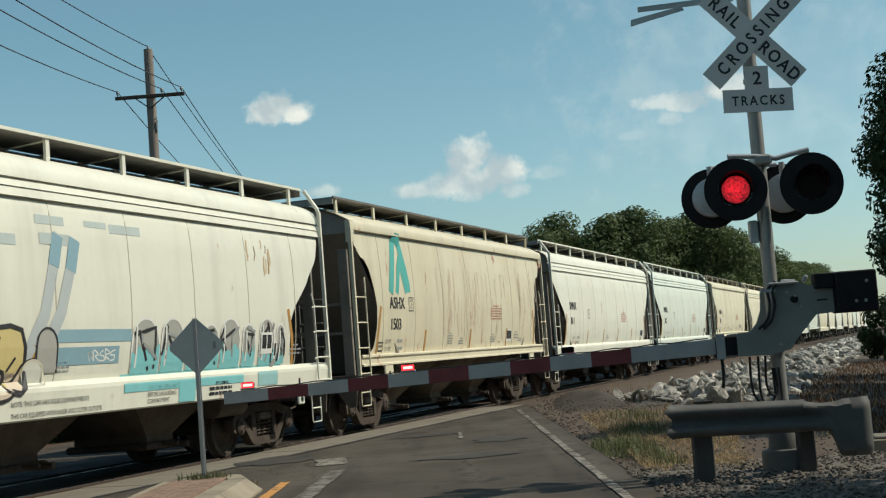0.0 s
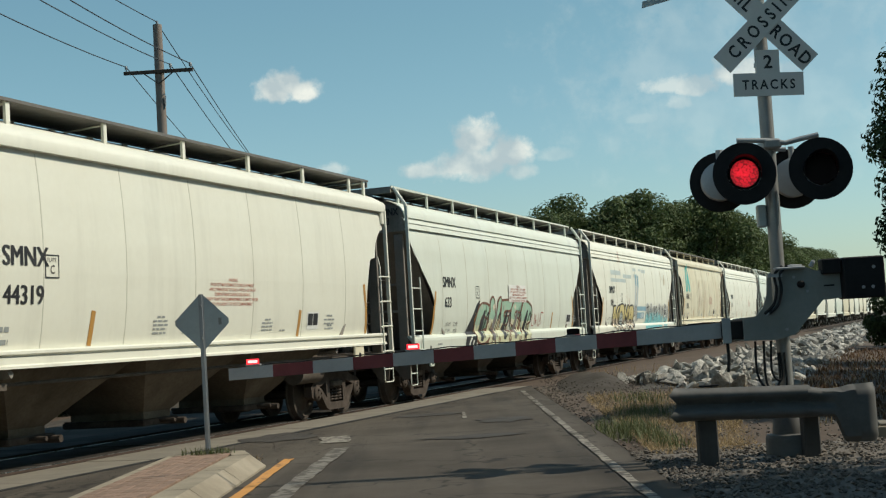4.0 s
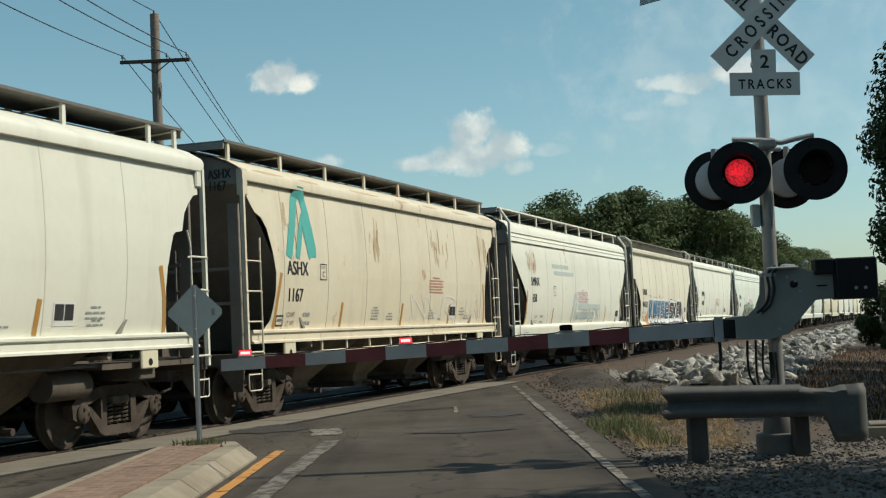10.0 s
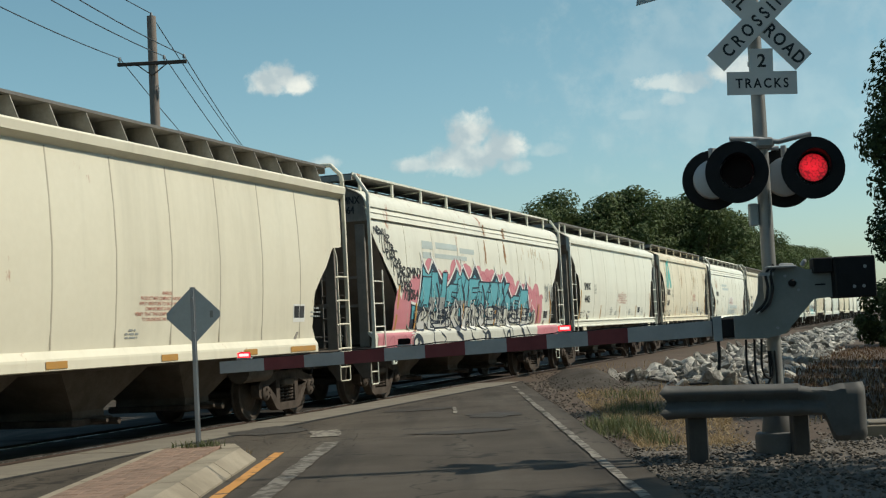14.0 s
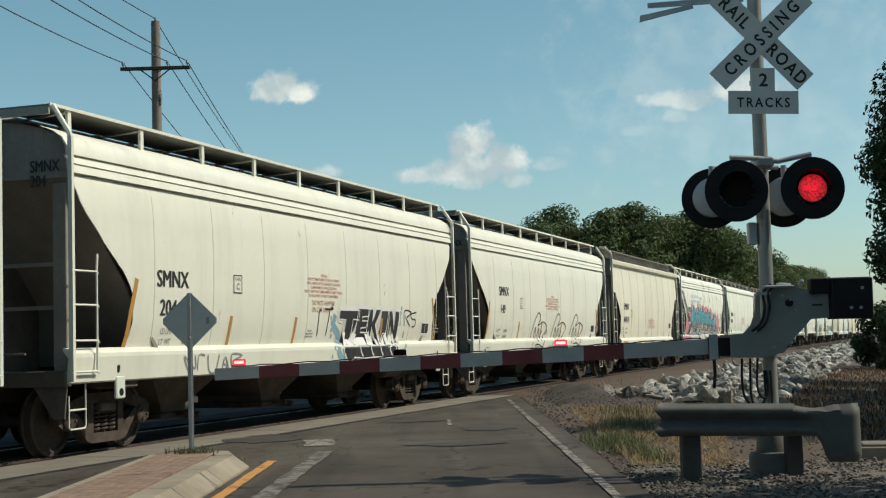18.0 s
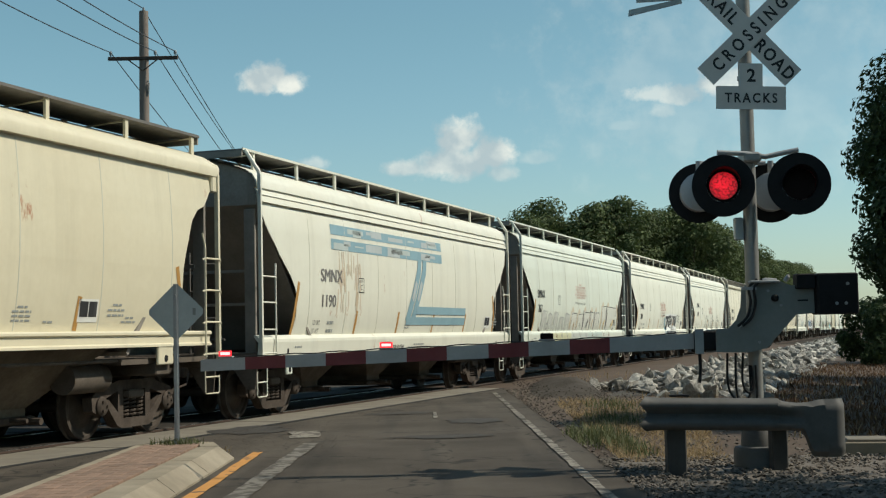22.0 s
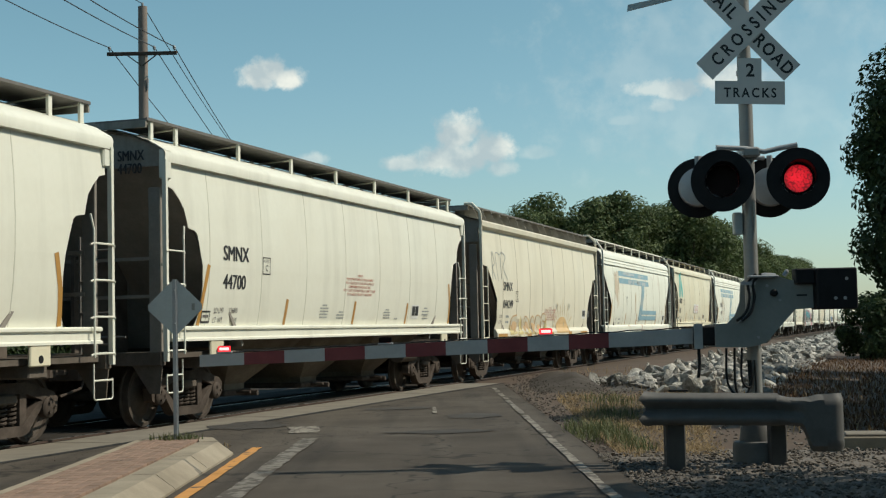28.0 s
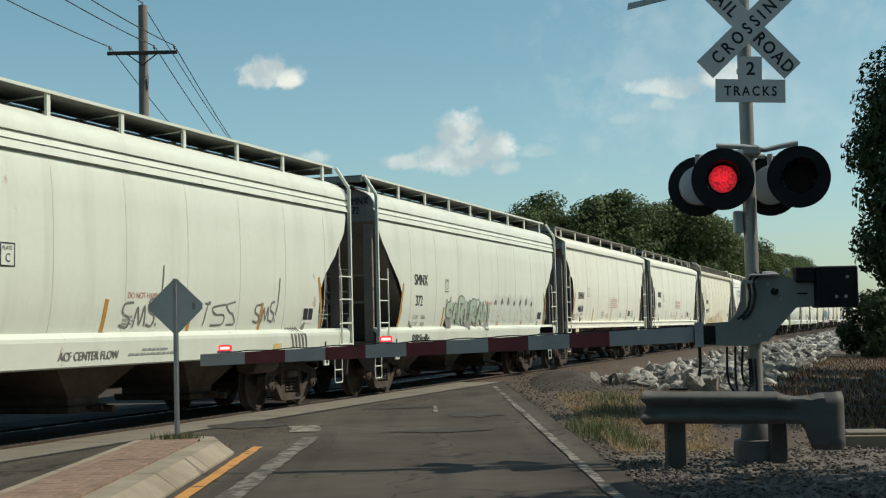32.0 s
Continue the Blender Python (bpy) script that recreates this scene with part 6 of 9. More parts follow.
def paint_field(car, kind, xs, tops, lows, material, lift, name="graffiti"):
    """A painted area between an upper and a lower outline."""
    rows = []
    for i in range(len(xs)):
        rows.append([on_side(kind, xs[i], lows[i] + (tops[i] - lows[i]) * t, lift) for t in [j / 18 for j in range(19)]])
    g = Geo().grid(rows)
    g.smooth = "open"
    return part(name, g, M[material], car)


def glyphs(r, x0, x1, z0, z1, n, wild=0.25):
    """Strokes of invented, unreadable letter shapes in a row."""
    out = []
    w = (x1 - x0) / n
    forms = [[(0, 0), (0, 1), (0.9, 0.9), (0.2, 0.5), (0.9, 0)], [(0, 1), (0.1, 0.05), (0.85, 0), (0.9, 1)], [(0.9, 0.95), (0.1, 0.8), (0.15, 0.5), (0.85, 0.45), (0.8, 0.05), (0, 0.0)],
             [(0, 0), (0.45, 1), (0.9, 0), (0.65, 0.4), (0.25, 0.4)], [(0.05, 0), (0.05, 1), (0.8, 1)], [(0.05, 0), (0.1, 1), (0.8, 0.6), (0.1, 0.45), (0.9, 0)],
             [(0, 1), (0.9, 1), (0.45, 1), (0.45, 0)], [(0.1, 0), (0.05, 0.95), (0.9, 0.1), (0.9, 1)]]
    for i in range(n):
        f = forms[r.randrange(len(forms))]
        h0, h1 = z0 + r.uniform(-0.05, 0.1) * (z1 - z0), z1 + r.uniform(-0.15, 0.1) * (z1 - z0)
        out.append([(x0 + w * (i + 0.06 + 0.86 * u + r.uniform(-wild, wild) * 0.18), h0 + (h1 - h0) * v) for u, v in f])
    return out


def notice(car, kind, x, z, rows, w, material="ink_red", h=0.045, gap=0.075):
    """Small print that cannot be read: rows of short bars."""
    r = random.Random(int(x * 100) + int(z * 1000) + rows)
    g = Geo()
    g.smooth = "open"
    for i in range(rows):
        a = x + (0.25 * w if i == 0 else 0)
        b = x + w - (0.25 * w if i == 0 else r.uniform(0, 0.15) * w)
        while a < b:
            e = min(b, a + r.uniform(0.06, 0.16))
            zz = z - i * gap
            g.add([on_side(kind, a, zz, 0.006), on_side(kind, e, zz, 0.006), on_side(kind, e, zz + h, 0.006), on_side(kind, a, zz + h, 0.006)], [(0, 1, 2, 3)])
            a = e + 0.025
    tagged(part("notice", g, M[material], car, "small print on the car side"), kind="stuff")


def patch(car, kind, x0, z0, x1, z1, material, lift=0.005, name="panel_patch"):
    zs = [z0 + (z1 - z0) * i / 12 for i in range(13)]
    g = Geo().grid([[on_side(kind, x, z, lift) for z in zs] for x in (x0, x1)])
    g.smooth = "open"
    return part(name, g, M[material], car)


def frame_patch(car, kind, x0, z0, x1, z1, material="ink_black", w=0.02):
    paint_strokes(car, kind, [[(x0, z0), (x0, z1), (x1, z1), (x1, z0), (x0, z0)]], w, material, 0.006, "stencil_frame")


def hopper_car(kind, tone, rust, label, near=True, spin=False, shift=0.0):
    k = KINDS[kind]
    h = k["half"]
    car = thing("hopper_car", label, "railway wagon", group="hopper cars of the train")
    pm = body_paint(tone, rust)

    def put(name, key, make, mat, lab="", smooth=None, m=None, own=False):
        ob = part(name, shared((name, kind) + tuple(key), make, mat, smooth), None, car, lab, m=pose(shift, 0, 0) @ (m or Matrix()))
        if own:
            ob.material_slots[0].link = "OBJECT"
            ob.material_slots[0].material = pm
        return ob

    def add_ladder(sgn, m):
        frame, rungs = ladder_geo(kind, sgn)
        lad = put("ladder", (sgn,), lambda: frame, pm, m=m, own=True)
        for i, g in enumerate(rungs):
            me = shared(("rung" if i < len(rungs) - 1 else "stirrup", kind, sgn, i), lambda: g, pm)
            ob = part(me.name.split(".")[0], me, None, lad)
            ob.material_slots[0].link = "OBJECT"
            ob.material_slots[0].material = pm

    put("body", (), lambda: shell_geo(kind), pm, "rounded painted steel body", 35, own=True)
    back = pose(0, 0, 0, 0, 0, 180)
    for m in (None, back):
        put("end_wall", (), lambda: end_wall_geo(kind), M["end_paint"], "grimy upper end wall, shade put into its paint", m=m)
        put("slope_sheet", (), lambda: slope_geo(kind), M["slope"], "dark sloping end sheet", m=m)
        if near:
            x = h - 0.10
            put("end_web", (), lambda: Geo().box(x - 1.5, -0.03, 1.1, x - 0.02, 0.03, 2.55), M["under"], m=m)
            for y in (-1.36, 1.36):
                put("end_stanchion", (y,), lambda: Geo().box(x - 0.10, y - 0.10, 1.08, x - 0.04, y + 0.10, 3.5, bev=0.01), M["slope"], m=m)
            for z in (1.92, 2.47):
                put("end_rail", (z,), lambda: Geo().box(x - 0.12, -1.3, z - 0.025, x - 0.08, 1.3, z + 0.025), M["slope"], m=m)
        put("end_platform", (), lambda: platform_geo(kind), M["under"], m=m)
        put("coupler", (), lambda: coupler_geo(kind), M["truck"], m=m)
        for sgn in (-1, 1):
            put("corner_post", (sgn,), lambda: post_geo(kind, sgn), pm, m=m, own=True)
    for sgn in (-1, 1):
        put("side_sill", (sgn,), lambda: sill_geo(kind, sgn), pm, own=True)
    for sgn in (-1, 1):
        put("roof_walkway", (sgn,), lambda: walkway_geo(kind, sgn), M["walkway"], "grating walkway over the roof")
    put("hatch_trough", (), lambda: hatch_geo(kind), pm, "hatch covers along the roof", own=True)
    for sgn in (-1, 1):
        edge = put("walkway_edge", (sgn,), lambda: walkway_edge_geo(kind, sgn), pm, own=True)
        if kind != "round":
            edge.material_slots[0].material = M["walkway"]
    for m in (None, back):
        # the dark end paint carries the plank's shade
        put("walkway_end", (), lambda: walkway_end_geo(kind), M["end_paint"], m=m)
    n = 3
    span = 2 * (h - 2.5)
    for i in range(n):
        a = -h + 2.5 + span * i / n
        hp = put("hopper", (i,), lambda: hopper_geo(a + 0.05, a + span / n - 0.05, 1.42 if kind in ("flat", "short") else 1.12), M["hopper" if kind in ("flat", "short") else "under"], "grimy sloping discharge hopper")
        if near:
            part("outlet_gate", shared(("outlet_gate",), outlet_geo, M["truck"]), None, hp, m=pose(a + span / n / 2, 0, 0))
    for x in (-h + 1.62, h - 1.62):
        if near:
            add_truck(car, x + shift, spin)
        else:
            def lumps():
                g = Geo()
                for ax in (-0.889, 0.889):
                    for y in (-0.76, 0.76):
                        g.lathe([(0.46, -0.06), (0.46, 0.06)], 16, pose(ax, y, 0.46, 90))
                return g.box(-1.1, -1.08, 0.35, 1.1, 1.08, 0.78, bev=0.08)
            part("truck", shared(("far_truck",), lumps, M["wheel"]), None, car, m=pose(x + shift, 0, 0))
    # walkway posts or upright plates along the roof edge
    flat_top = kind in ("flat", "short")
    step = 1.66 if kind != "ribbed" else 0.78
    count = int((2 * h - 1.0) / step)
    for sgn in (-1, 1):
        for i in range(count + 1):
            x = -h + (0.22 if flat_top else 0.5) + (2 * h - (0.44 if flat_top else 1.0)) * i / count
            if kind == "flat" and 0 < i < count:
                x = -h + 0.95 + (2 * h - 1.9) * (i - 1) / (count - 2)
            if kind == "ribbed":
                me = shared(("walkway_plate", sgn), lambda: Geo().slab([(sgn * 1.42, 4.15), (sgn * 1.29, 4.478), (sgn * 0.8, 4.478), (sgn * 0.8, 4.28), (sgn * 1.1, 4.235)], -0.008, 0.008, axis="x"), pm)
                ob = part("walkway_plate", me, None, car, m=pose(x + shift, 0, 0))
                ob.material_slots[0].link = "OBJECT"
                # darker than the car: shade of the rear faces put into the plates' colour
                ob.material_slots[0].material = M["end_paint"]
                continue
            else:
                if not near and i % 2:
                    continue
                me = shared(("walkway_post", sgn), lambda: Geo().box(-0.04, sgn * 1.27 - 0.02, 4.16, 0.04, sgn * 1.27 + 0.02, 4.478).tube([(0, sgn * 1.26, 4.45), (0, sgn * 0.55, 4.40)], 0.014, 5), pm)
                ob = part("walkway_post", me, None, car, m=pose(x + shift, 0, 0))
            ob.material_slots[0].link = "OBJECT"
            ob.material_slots[0].material = pm
    if not near:
        for m in (None, back):
            add_ladder(-1 if m is None else 1, m)
        return car
    for m in (None, back):
        for sgn in (-1, 1):
            add_ladder(sgn, m)
        for i, (nm, g) in enumerate(end_ladder_pieces(kind)):
            put(nm, (i,), lambda: g, M["walkway"], m=m)
    part("brake_wheel", shared(("brake_wheel", kind), lambda: Geo().lathe([(0.26, -0.015), (0.28, 0.0), (0.26, 0.015), (0.24, 0.0)], 20, pose(-h - 0.12, 0.35, 2.05, 0, 90)).box(-h - 0.12, 0.09, 2.04, -h - 0.10, 0.61, 2.07).box(-h - 0.12, 0.34, 1.8, -h - 0.1, 0.37, 2.3), M["under"]), None, car, m=pose(shift, 0, 0))
    # weld seams on the near side
    lo, hi = k["side"][0][0] + 0.02, k["side"][-1][0] - 0.02
    if True:
        sheets = {"round": (-5.62, 1.715), "ribbed": (-5.05, 1.44)}.get(kind, (-5.9 if kind == "flat" else -5.5, 1.83))
        nseam = int((h - 0.7 - sheets[0]) / sheets[1]) + 1
        zs = [lo + (hi - lo) * i / 14 for i in range(15)]
        wid = 0.013 if kind != "ribbed" else 0.02
        for i in range(nseam):
            x = sheets[0] + sheets[1] * i
            me = shared(("weld_seam", kind), lambda: Geo().grid([[on_side(kind, d, z, lf) for z in zs] for d, lf in ((-wid, -0.001), (-wid * 0.4, 0.006), (wid * 0.4, 0.006), (wid, -0.001))]), pm, 60)
            ob = part("weld_seam", me, None, car, m=pose(x + shift, 0, 0))
            ob.material_slots[0].link = "OBJECT"
            ob.material_slots[0].material = M["seam"] if kind == "ribbed" or rust > 0.2 else M["seam_light"]
    # jacking pads, brake pipe
    px, pw, p0, p1 = dict(round=(1.18, 0.11, 0.72, 1.02), ribbed=(1.54, 0.175, 0.84, 1.03)).get(kind, (1.62, 0.215, 1.0, 1.28))
    for x in (-h + px, h - px):
        part("jacking_pad", shared(("jacking_pad", kind), lambda: Geo().box(-pw, -1.588, p0, pw, -1.54, p1, bev=0.015), pm), None, car, m=pose(x + shift, 0, 0)).material_slots[0].material = pm
        hole = Geo().lathe([(0.05, 0), (0.05, 0.005)], 12, pose(0.0, -1.589, p0 + 0.09, 90))
        if kind == "round":
            hole.lathe([(0.035, 0), (0.035, 0.012)], 12, pose(-0.06, -1.58, 1.14, 90) @ Matrix.Diagonal((1, 2.2, 1, 1)))
        part("tie_hole", shared(("tie_hole", kind), lambda: hole, M["black"]), None, car, m=pose(x + shift, 0, 0))
    if tone == "tan":
        me = shared(("train_line", kind), lambda: Geo().tube([(-h + 2.6, -1.53, 1.07), (h - 2.6, -1.53, 1.10)], 0.022, 6), pm)
        rail = part("train_line", me, None, car, "pale pipe running below the sill", m=pose(shift, 0, 0))
        for i in range(8):
            part("bracket", shared(("bracket", kind), lambda: Geo().box(-0.025, -1.56, 1.06, 0.025, -1.535, 1.27), pm), None, rail, m=pose(-h + 3.0 + (2 * h - 6.0) * i / 7, 0, 0))
    part("brake_pipe", shared(("brake_pipe", kind), lambda: Geo().tube([(-h + 2.4, -1.38, 1.08), (h - 2.4, -1.38, 1.08)], 0.025, 6).tube([(-h + 2.4, -1.38, 1.2), (-h + 2.4, -1.38, 1.08)], 0.02, 6), M["under"]), None, car, m=pose(shift, 0, 0))
    part("air_reservoir", shared(("air_reservoir", kind), lambda: Geo().tube([(h - 3.4, -1.05, 0.85), (h - 2.5, -1.05, 0.85)], 0.2, 14), M["under"], 40), None, car, m=pose(shift, 0, 0))
    return car


M["seam_light"] = surface("pale_weld_seam", (0.55, 0.54, 0.45), (0.44, 0.425, 0.35), 0.7, scale=3, fine=30, bump=0.1)
M["seam"] = surface("weld_seam_dirt", (0.44, 0.40, 0.31), (0.30, 0.265, 0.20), 0.7, scale=3, fine=30, bump=0.1)


def marks(car, kind, owner, number, z1=2.46, z2=2.01, x=None, tall=0.235, colour="ink_black", squeeze=0.97):
    h = KINDS[kind]["half"]
    x = -h + 2.05 if x is None else x
    write_on(car, kind, owner, x, z1, tall, colour, squeeze=squeeze)
    write_on(car, kind, number, x + (0.02 if len(number) > 3 else 0.1), z2, tall * 0.96, colour, squeeze=squeeze)


def side_details(car, kind, bars=True, cnotice=True, limits=None):
    """Stencils common to all the cars: weights, plate letter, ochre reflector bars, test label."""
    h = KINDS[kind]["half"]
    zb = KINDS[kind]["side"][0][0]
    wx, wz = {"round": (-5.4, 1.57), "ribbed": (-5.36, 1.63)}.get(kind, (-h + 1.58, 1.68))
    for text, z, number in (("LD LMT", wz, 0), ("LT  WT", wz - 0.15, 1)):
        write_on(car, kind, text, wx, z, 0.085, "ink_greydark", 0.0, squeeze=0.8)
        if limits:
            write_on(car, kind, limits[number], wx + 0.5 + 0.06 * number, z, 0.085, "ink_greydark", 0.0, squeeze=0.82)
        else:
            notice(car, kind, wx + 0.5, z + 0.01, 1, 0.62, "ink_grey", 0.06, 0.13)
    if cnotice:
        notice(car, kind, 0.25 * h, zb + 1.0, 6, 0.95, "ink_fadered", 0.03, 0.062)
    px, pz = {"round": (-3.26, 2.20), "ribbed": (-3.75, 2.08)}.get(kind, (-4.04, 2.33))
    frame_patch(car, kind, px, pz, px + 0.27, pz + 0.27)
    write_on(car, kind, "PLATE", px + 0.035, pz + 0.19, 0.05, "ink_greydark", 0.0, squeeze=0.95)
    write_on(car, kind, "C", px + 0.09, pz + 0.05, 0.10, "ink_black", 0.0)
    lx, lz = {"round": (5.45, 1.49), "ribbed": (4.75, 1.62)}.get(kind, (h - 3.8, 1.60))
    patch(car, kind, lx, lz, lx + 0.46, lz + 0.30, "ink_white")
    for x in (lx + 0.03, lx + 0.24):
        patch(car, kind, x, lz + 0.07, x + 0.19, lz + 0.27, "ink_black", 0.008)
        notice(car, kind, x + 0.03, lz + 0.22, 3, 0.12, "ink_white", 0.018, 0.06)
    notice(car, kind, lx + 0.7, lz + 0.22, 3, 0.45, "ink_grey", 0.028, 0.07)
    if kind in ("flat", "short"):
        frame_patch(car, kind, wx - 0.38, wz - 0.14, wx - 0.12, wz + 0.02, w=0.03)
        patch(car, kind, wx - 0.34, wz - 0.07, wx - 0.16, wz - 0.03, "ink_greydark", 0.006)
        for x, rows in ((-1.55, 5), (-0.75, 3), (1.75, 4), (2.3, 1), (4.2, 2)):
            notice(car, kind, x, zb + 0.06 + 0.06 * rows, rows, 0.4, "ink_grey", 0.025, 0.055)
    else:
        notice(car, kind, -0.5, zb + 0.22, 3, 0.35, "ink_grey", 0.025, 0.05)
    if bars:
        ends = (-h + 1.36, h - 1.36) if kind == "round" else (-h + 1.12, h - 1.12)
        inner = (-3.35, -0.98, 1.35, 3.75) if kind == "round" else (-3.05, 0.1, 3.11)
        for x in ends + inner:
            tall, lean = (0.92, 0.2 * (1 if x < 0 else -1)) if x in ends else (0.44, 0.05)
            paint_strokes(car, kind, [[(x, zb + 0.02), (x + lean * 0.35, zb + 0.02 + tall * 0.5), (x + lean, zb + 0.02 + tall)]], 0.095, "ink_ochre", 0.005, "reflector_bar")


WARNING = ("WARNING", "PRODUCT MAY COMPACT DURING SHIPMENT", "APPLY VIBRATORS TO EACH HATCH OF EACH", "COMPARTMENT DURING UNLOADING.", "VERIFY THAT THE COMPARTMENT IS EMPTY PRIOR", "TO UNLOADING THE NEXT COMPARTMENT")


def warning(car, kind, x, z, wide=1.68, rows=0.072, material="ink_fadered", lift=0.006):
    """Red loading notice in six centred lines; x its left end, z its top."""
    for i, text in enumerate(WARNING):
        vs, fs = lettering(text, rows * 0.66, 0.001)
        w = wide * len(text) / 42
        k = w / max(v[0] for v in vs)
        part("lettering", draped(kind, [(x + (wide - w) / 2 + a * k, z - rows * (i + 0.8) + b) for a, b, _ in vs], fs, lift), M[material], car, "red loading notice")


def logo_a(car, kind, x, z):
    """Teal mark of two leaning strokes joined at the top."""
    paint_strokes(car, kind, [[(x, z), (x + 0.36, z + 1.0), (x + 0.48, z + 1.13), (x + 0.62, z + 1.12), (x + 0.72, z + 1.0), (x + 1.0, z + 0.18), (x + 1.0, z + 0.03)]], 0.24, "ink_teal", 0.006, "painted_mark")
    paint_strokes(car, kind, [[(x + 0.34, z), (x + 0.62, z + 0.72), (x + 0.84, z + 0.14), (x + 0.9, z + 0.02)]], 0.17, "ink_teal", 0.007, "painted_mark")


def logo_l(car, kind, x, z=1.55):
    """Faded blue mark: two bars above, a leaning double stroke, two bars at its foot; the paint has chalked off in places."""
    r = random.Random(int(x * 100))
    for a, b, zz, w in ((x, x + 6.55, z + 1.70, 0.19), (x, x + 6.55, z + 1.42, 0.20)):
        patch(car, kind, a, zz, b, zz + w, "ink_steelblue", 0.005, "painted_mark")
        for _ in range(9):
            c = r.uniform(a, b - 0.9)
            patch(car, kind, c, zz + r.uniform(0, 0.1), c + r.uniform(0.2, 0.9), zz + r.uniform(0.12, w), r.choice(("ink_mist", "ink_fadeblue")), 0.0065, "faded_patch")
    for dx in (0.0, 0.34):
        paint_strokes(car, kind, [[(x + 4.98 + dx, z + 1.44), (x + 4.93 + dx, z + 1.2), (x + 4.2 + dx, z + 0.08)]], 0.24, "ink_steelblue", 0.008, "painted_mark")
        paint_strokes(car, kind, [[(x + 4.75 + dx, z + 0.95), (x + 4.5 + dx, z + 0.55)]], 0.13, "ink_mist", 0.012, "faded_patch")
    for zz, a in ((z + 0.02, 4.15), (z + 0.25, 4.75)):
        patch(car, kind, x + a, zz, x + 8.35, zz + 0.17, "ink_steelblue", 0.013, "painted_mark")


def stain(car, kind, x0, x1, low, top, seed, inks=("ink_stain", "ink_rust"), n=16):
    """Rust that has run down the side: many thin uneven strokes."""
    r = random.Random(seed)
    for j, ink in enumerate(inks):
        st = []
        for _ in range(n if j == 0 else n // 3):
            x = r.uniform(x0, x1)
            a = low + (top - low) * r.random() * 0.7
            b = min(top, a + (top - low) * r.uniform(0.1, 0.6))
            st.append([(x, b), (x + r.uniform(-0.03, 0.03), (a + b) / 2), (x + r.uniform(-0.04, 0.04), a)])
        paint_strokes(car, kind, st, 0.04 if j == 0 else 0.02, ink, 0.003 + 0.002 * j, "rust_stain")


def tag_art(car, kind, x0, x1, z0, z1, n, fill, line, glow=None, seed=0, fat=0.30, shade=None, soft=True):
    """Swollen letter shapes: a halo, an outline, the fill, and thin lines inside."""
    r = random.Random(seed)
    st = [rounded(s) if soft else s for s in glyphs(r, x0, x1, z0, z1, n, 0.6)]
    if glow:
        paint_strokes(car, kind, st, fat * 1.75, glow, 0.005)
    paint_strokes(car, kind, st, fat * 1.3, line, 0.009)
    paint_strokes(car, kind, st, fat * 0.9, fill, 0.013)
    inner = []
    for s in st:
        k = r.randrange(0, max(1, len(s) - 4))
        dx, dz = r.uniform(-0.08, 0.08), r.uniform(-0.05, 0.05)
        inner.append([(x + dx, z + dz) for x, z in s[k:k + 4]])
        x, z = s[r.randrange(len(s))]
        inner.append([(x, z), (x + r.uniform(-0.25, 0.25), z - r.uniform(0.1, 0.4))])
    paint_strokes(car, kind, inner, fat * 0.13, line, 0.017)
    if shade:
        paint_strokes(car, kind, [[(x - 0.05, z) for x, z in s[2:7]] for s in st if len(s) > 7], fat * 0.3, shade, 0.0165)


GLYPH = {}
GLYPH["K"] = [(0, 1), (0.32, 1), (0.34, 0.62), (0.62, 1), (0.98, 1), (0.62, 0.52), (1, 0), (0.64, 0), (0.36, 0.36), (0.32, 0), (0, 0)]
GLYPH["A"] = [(0.18, 1), (0.86, 1), (1, 0), (0.68, 0), (0.64, 0.28), (0.4, 0.28), (0.34, 0), (0, 0)]
GLYPH["T"] = [(0, 1), (1, 1), (0.98, 0.7), (0.68, 0.72), (0.68, 0), (0.3, 0), (0.34, 0.7), (0, 0.72)]
GLYPH["S"] = [(0.3, 1), (1, 0.98), (0.92, 0.72), (0.46, 0.74), (0.44, 0.62), (0.95, 0.52), (1, 0.12), (0.8, 0), (0, 0), (0.06, 0.27), (0.6, 0.28), (0.62, 0.38), (0.1, 0.46), (0.04, 0.86)]
GLYPH["E"] = [(0.1, 1), (1, 1), (0.95, 0.76), (0.42, 0.74), (0.42, 0.62), (0.85, 0.62), (0.82, 0.42), (0.4, 0.4), (0.4, 0.27), (1, 0.26), (0.95, 0), (0, 0)]
GLYPH["R"] = [(0, 0), (0.05, 1), (0.72, 1), (1, 0.8), (0.94, 0.52), (0.76, 0.42), (1, 0), (0.64, 0), (0.44, 0.34), (0.38, 0)]
GLYPH["N"] = [(0, 0), (0.04, 1), (0.36, 1), (0.66, 0.45), (0.68, 1), (1, 1), (0.96, 0), (0.66, 0), (0.34, 0.5), (0.32, 0)]
GLYPH["M"] = [(0, 0), (0.08, 0.95), (0.32, 1), (0.5, 0.6), (0.7, 1), (0.94, 0.92), (1, 0), (0.74, 0), (0.7, 0.45), (0.52, 0.15), (0.32, 0.48), (0.26, 0)]
GLYPH["O"] = [(0.1, 0.1), (0, 0.5), (0.12, 0.9), (0.5, 1), (0.88, 0.9), (1, 0.5), (0.9, 0.1), (0.5, 0)]
GLYPH["C"] = [(0.12, 0.1), (0, 0.5), (0.14, 0.92), (0.55, 1), (0.98, 0.9), (0.86, 0.62), (0.5, 0.7), (0.38, 0.48), (0.52, 0.3), (0.95, 0.36), (1, 0.1), (0.5, 0)]


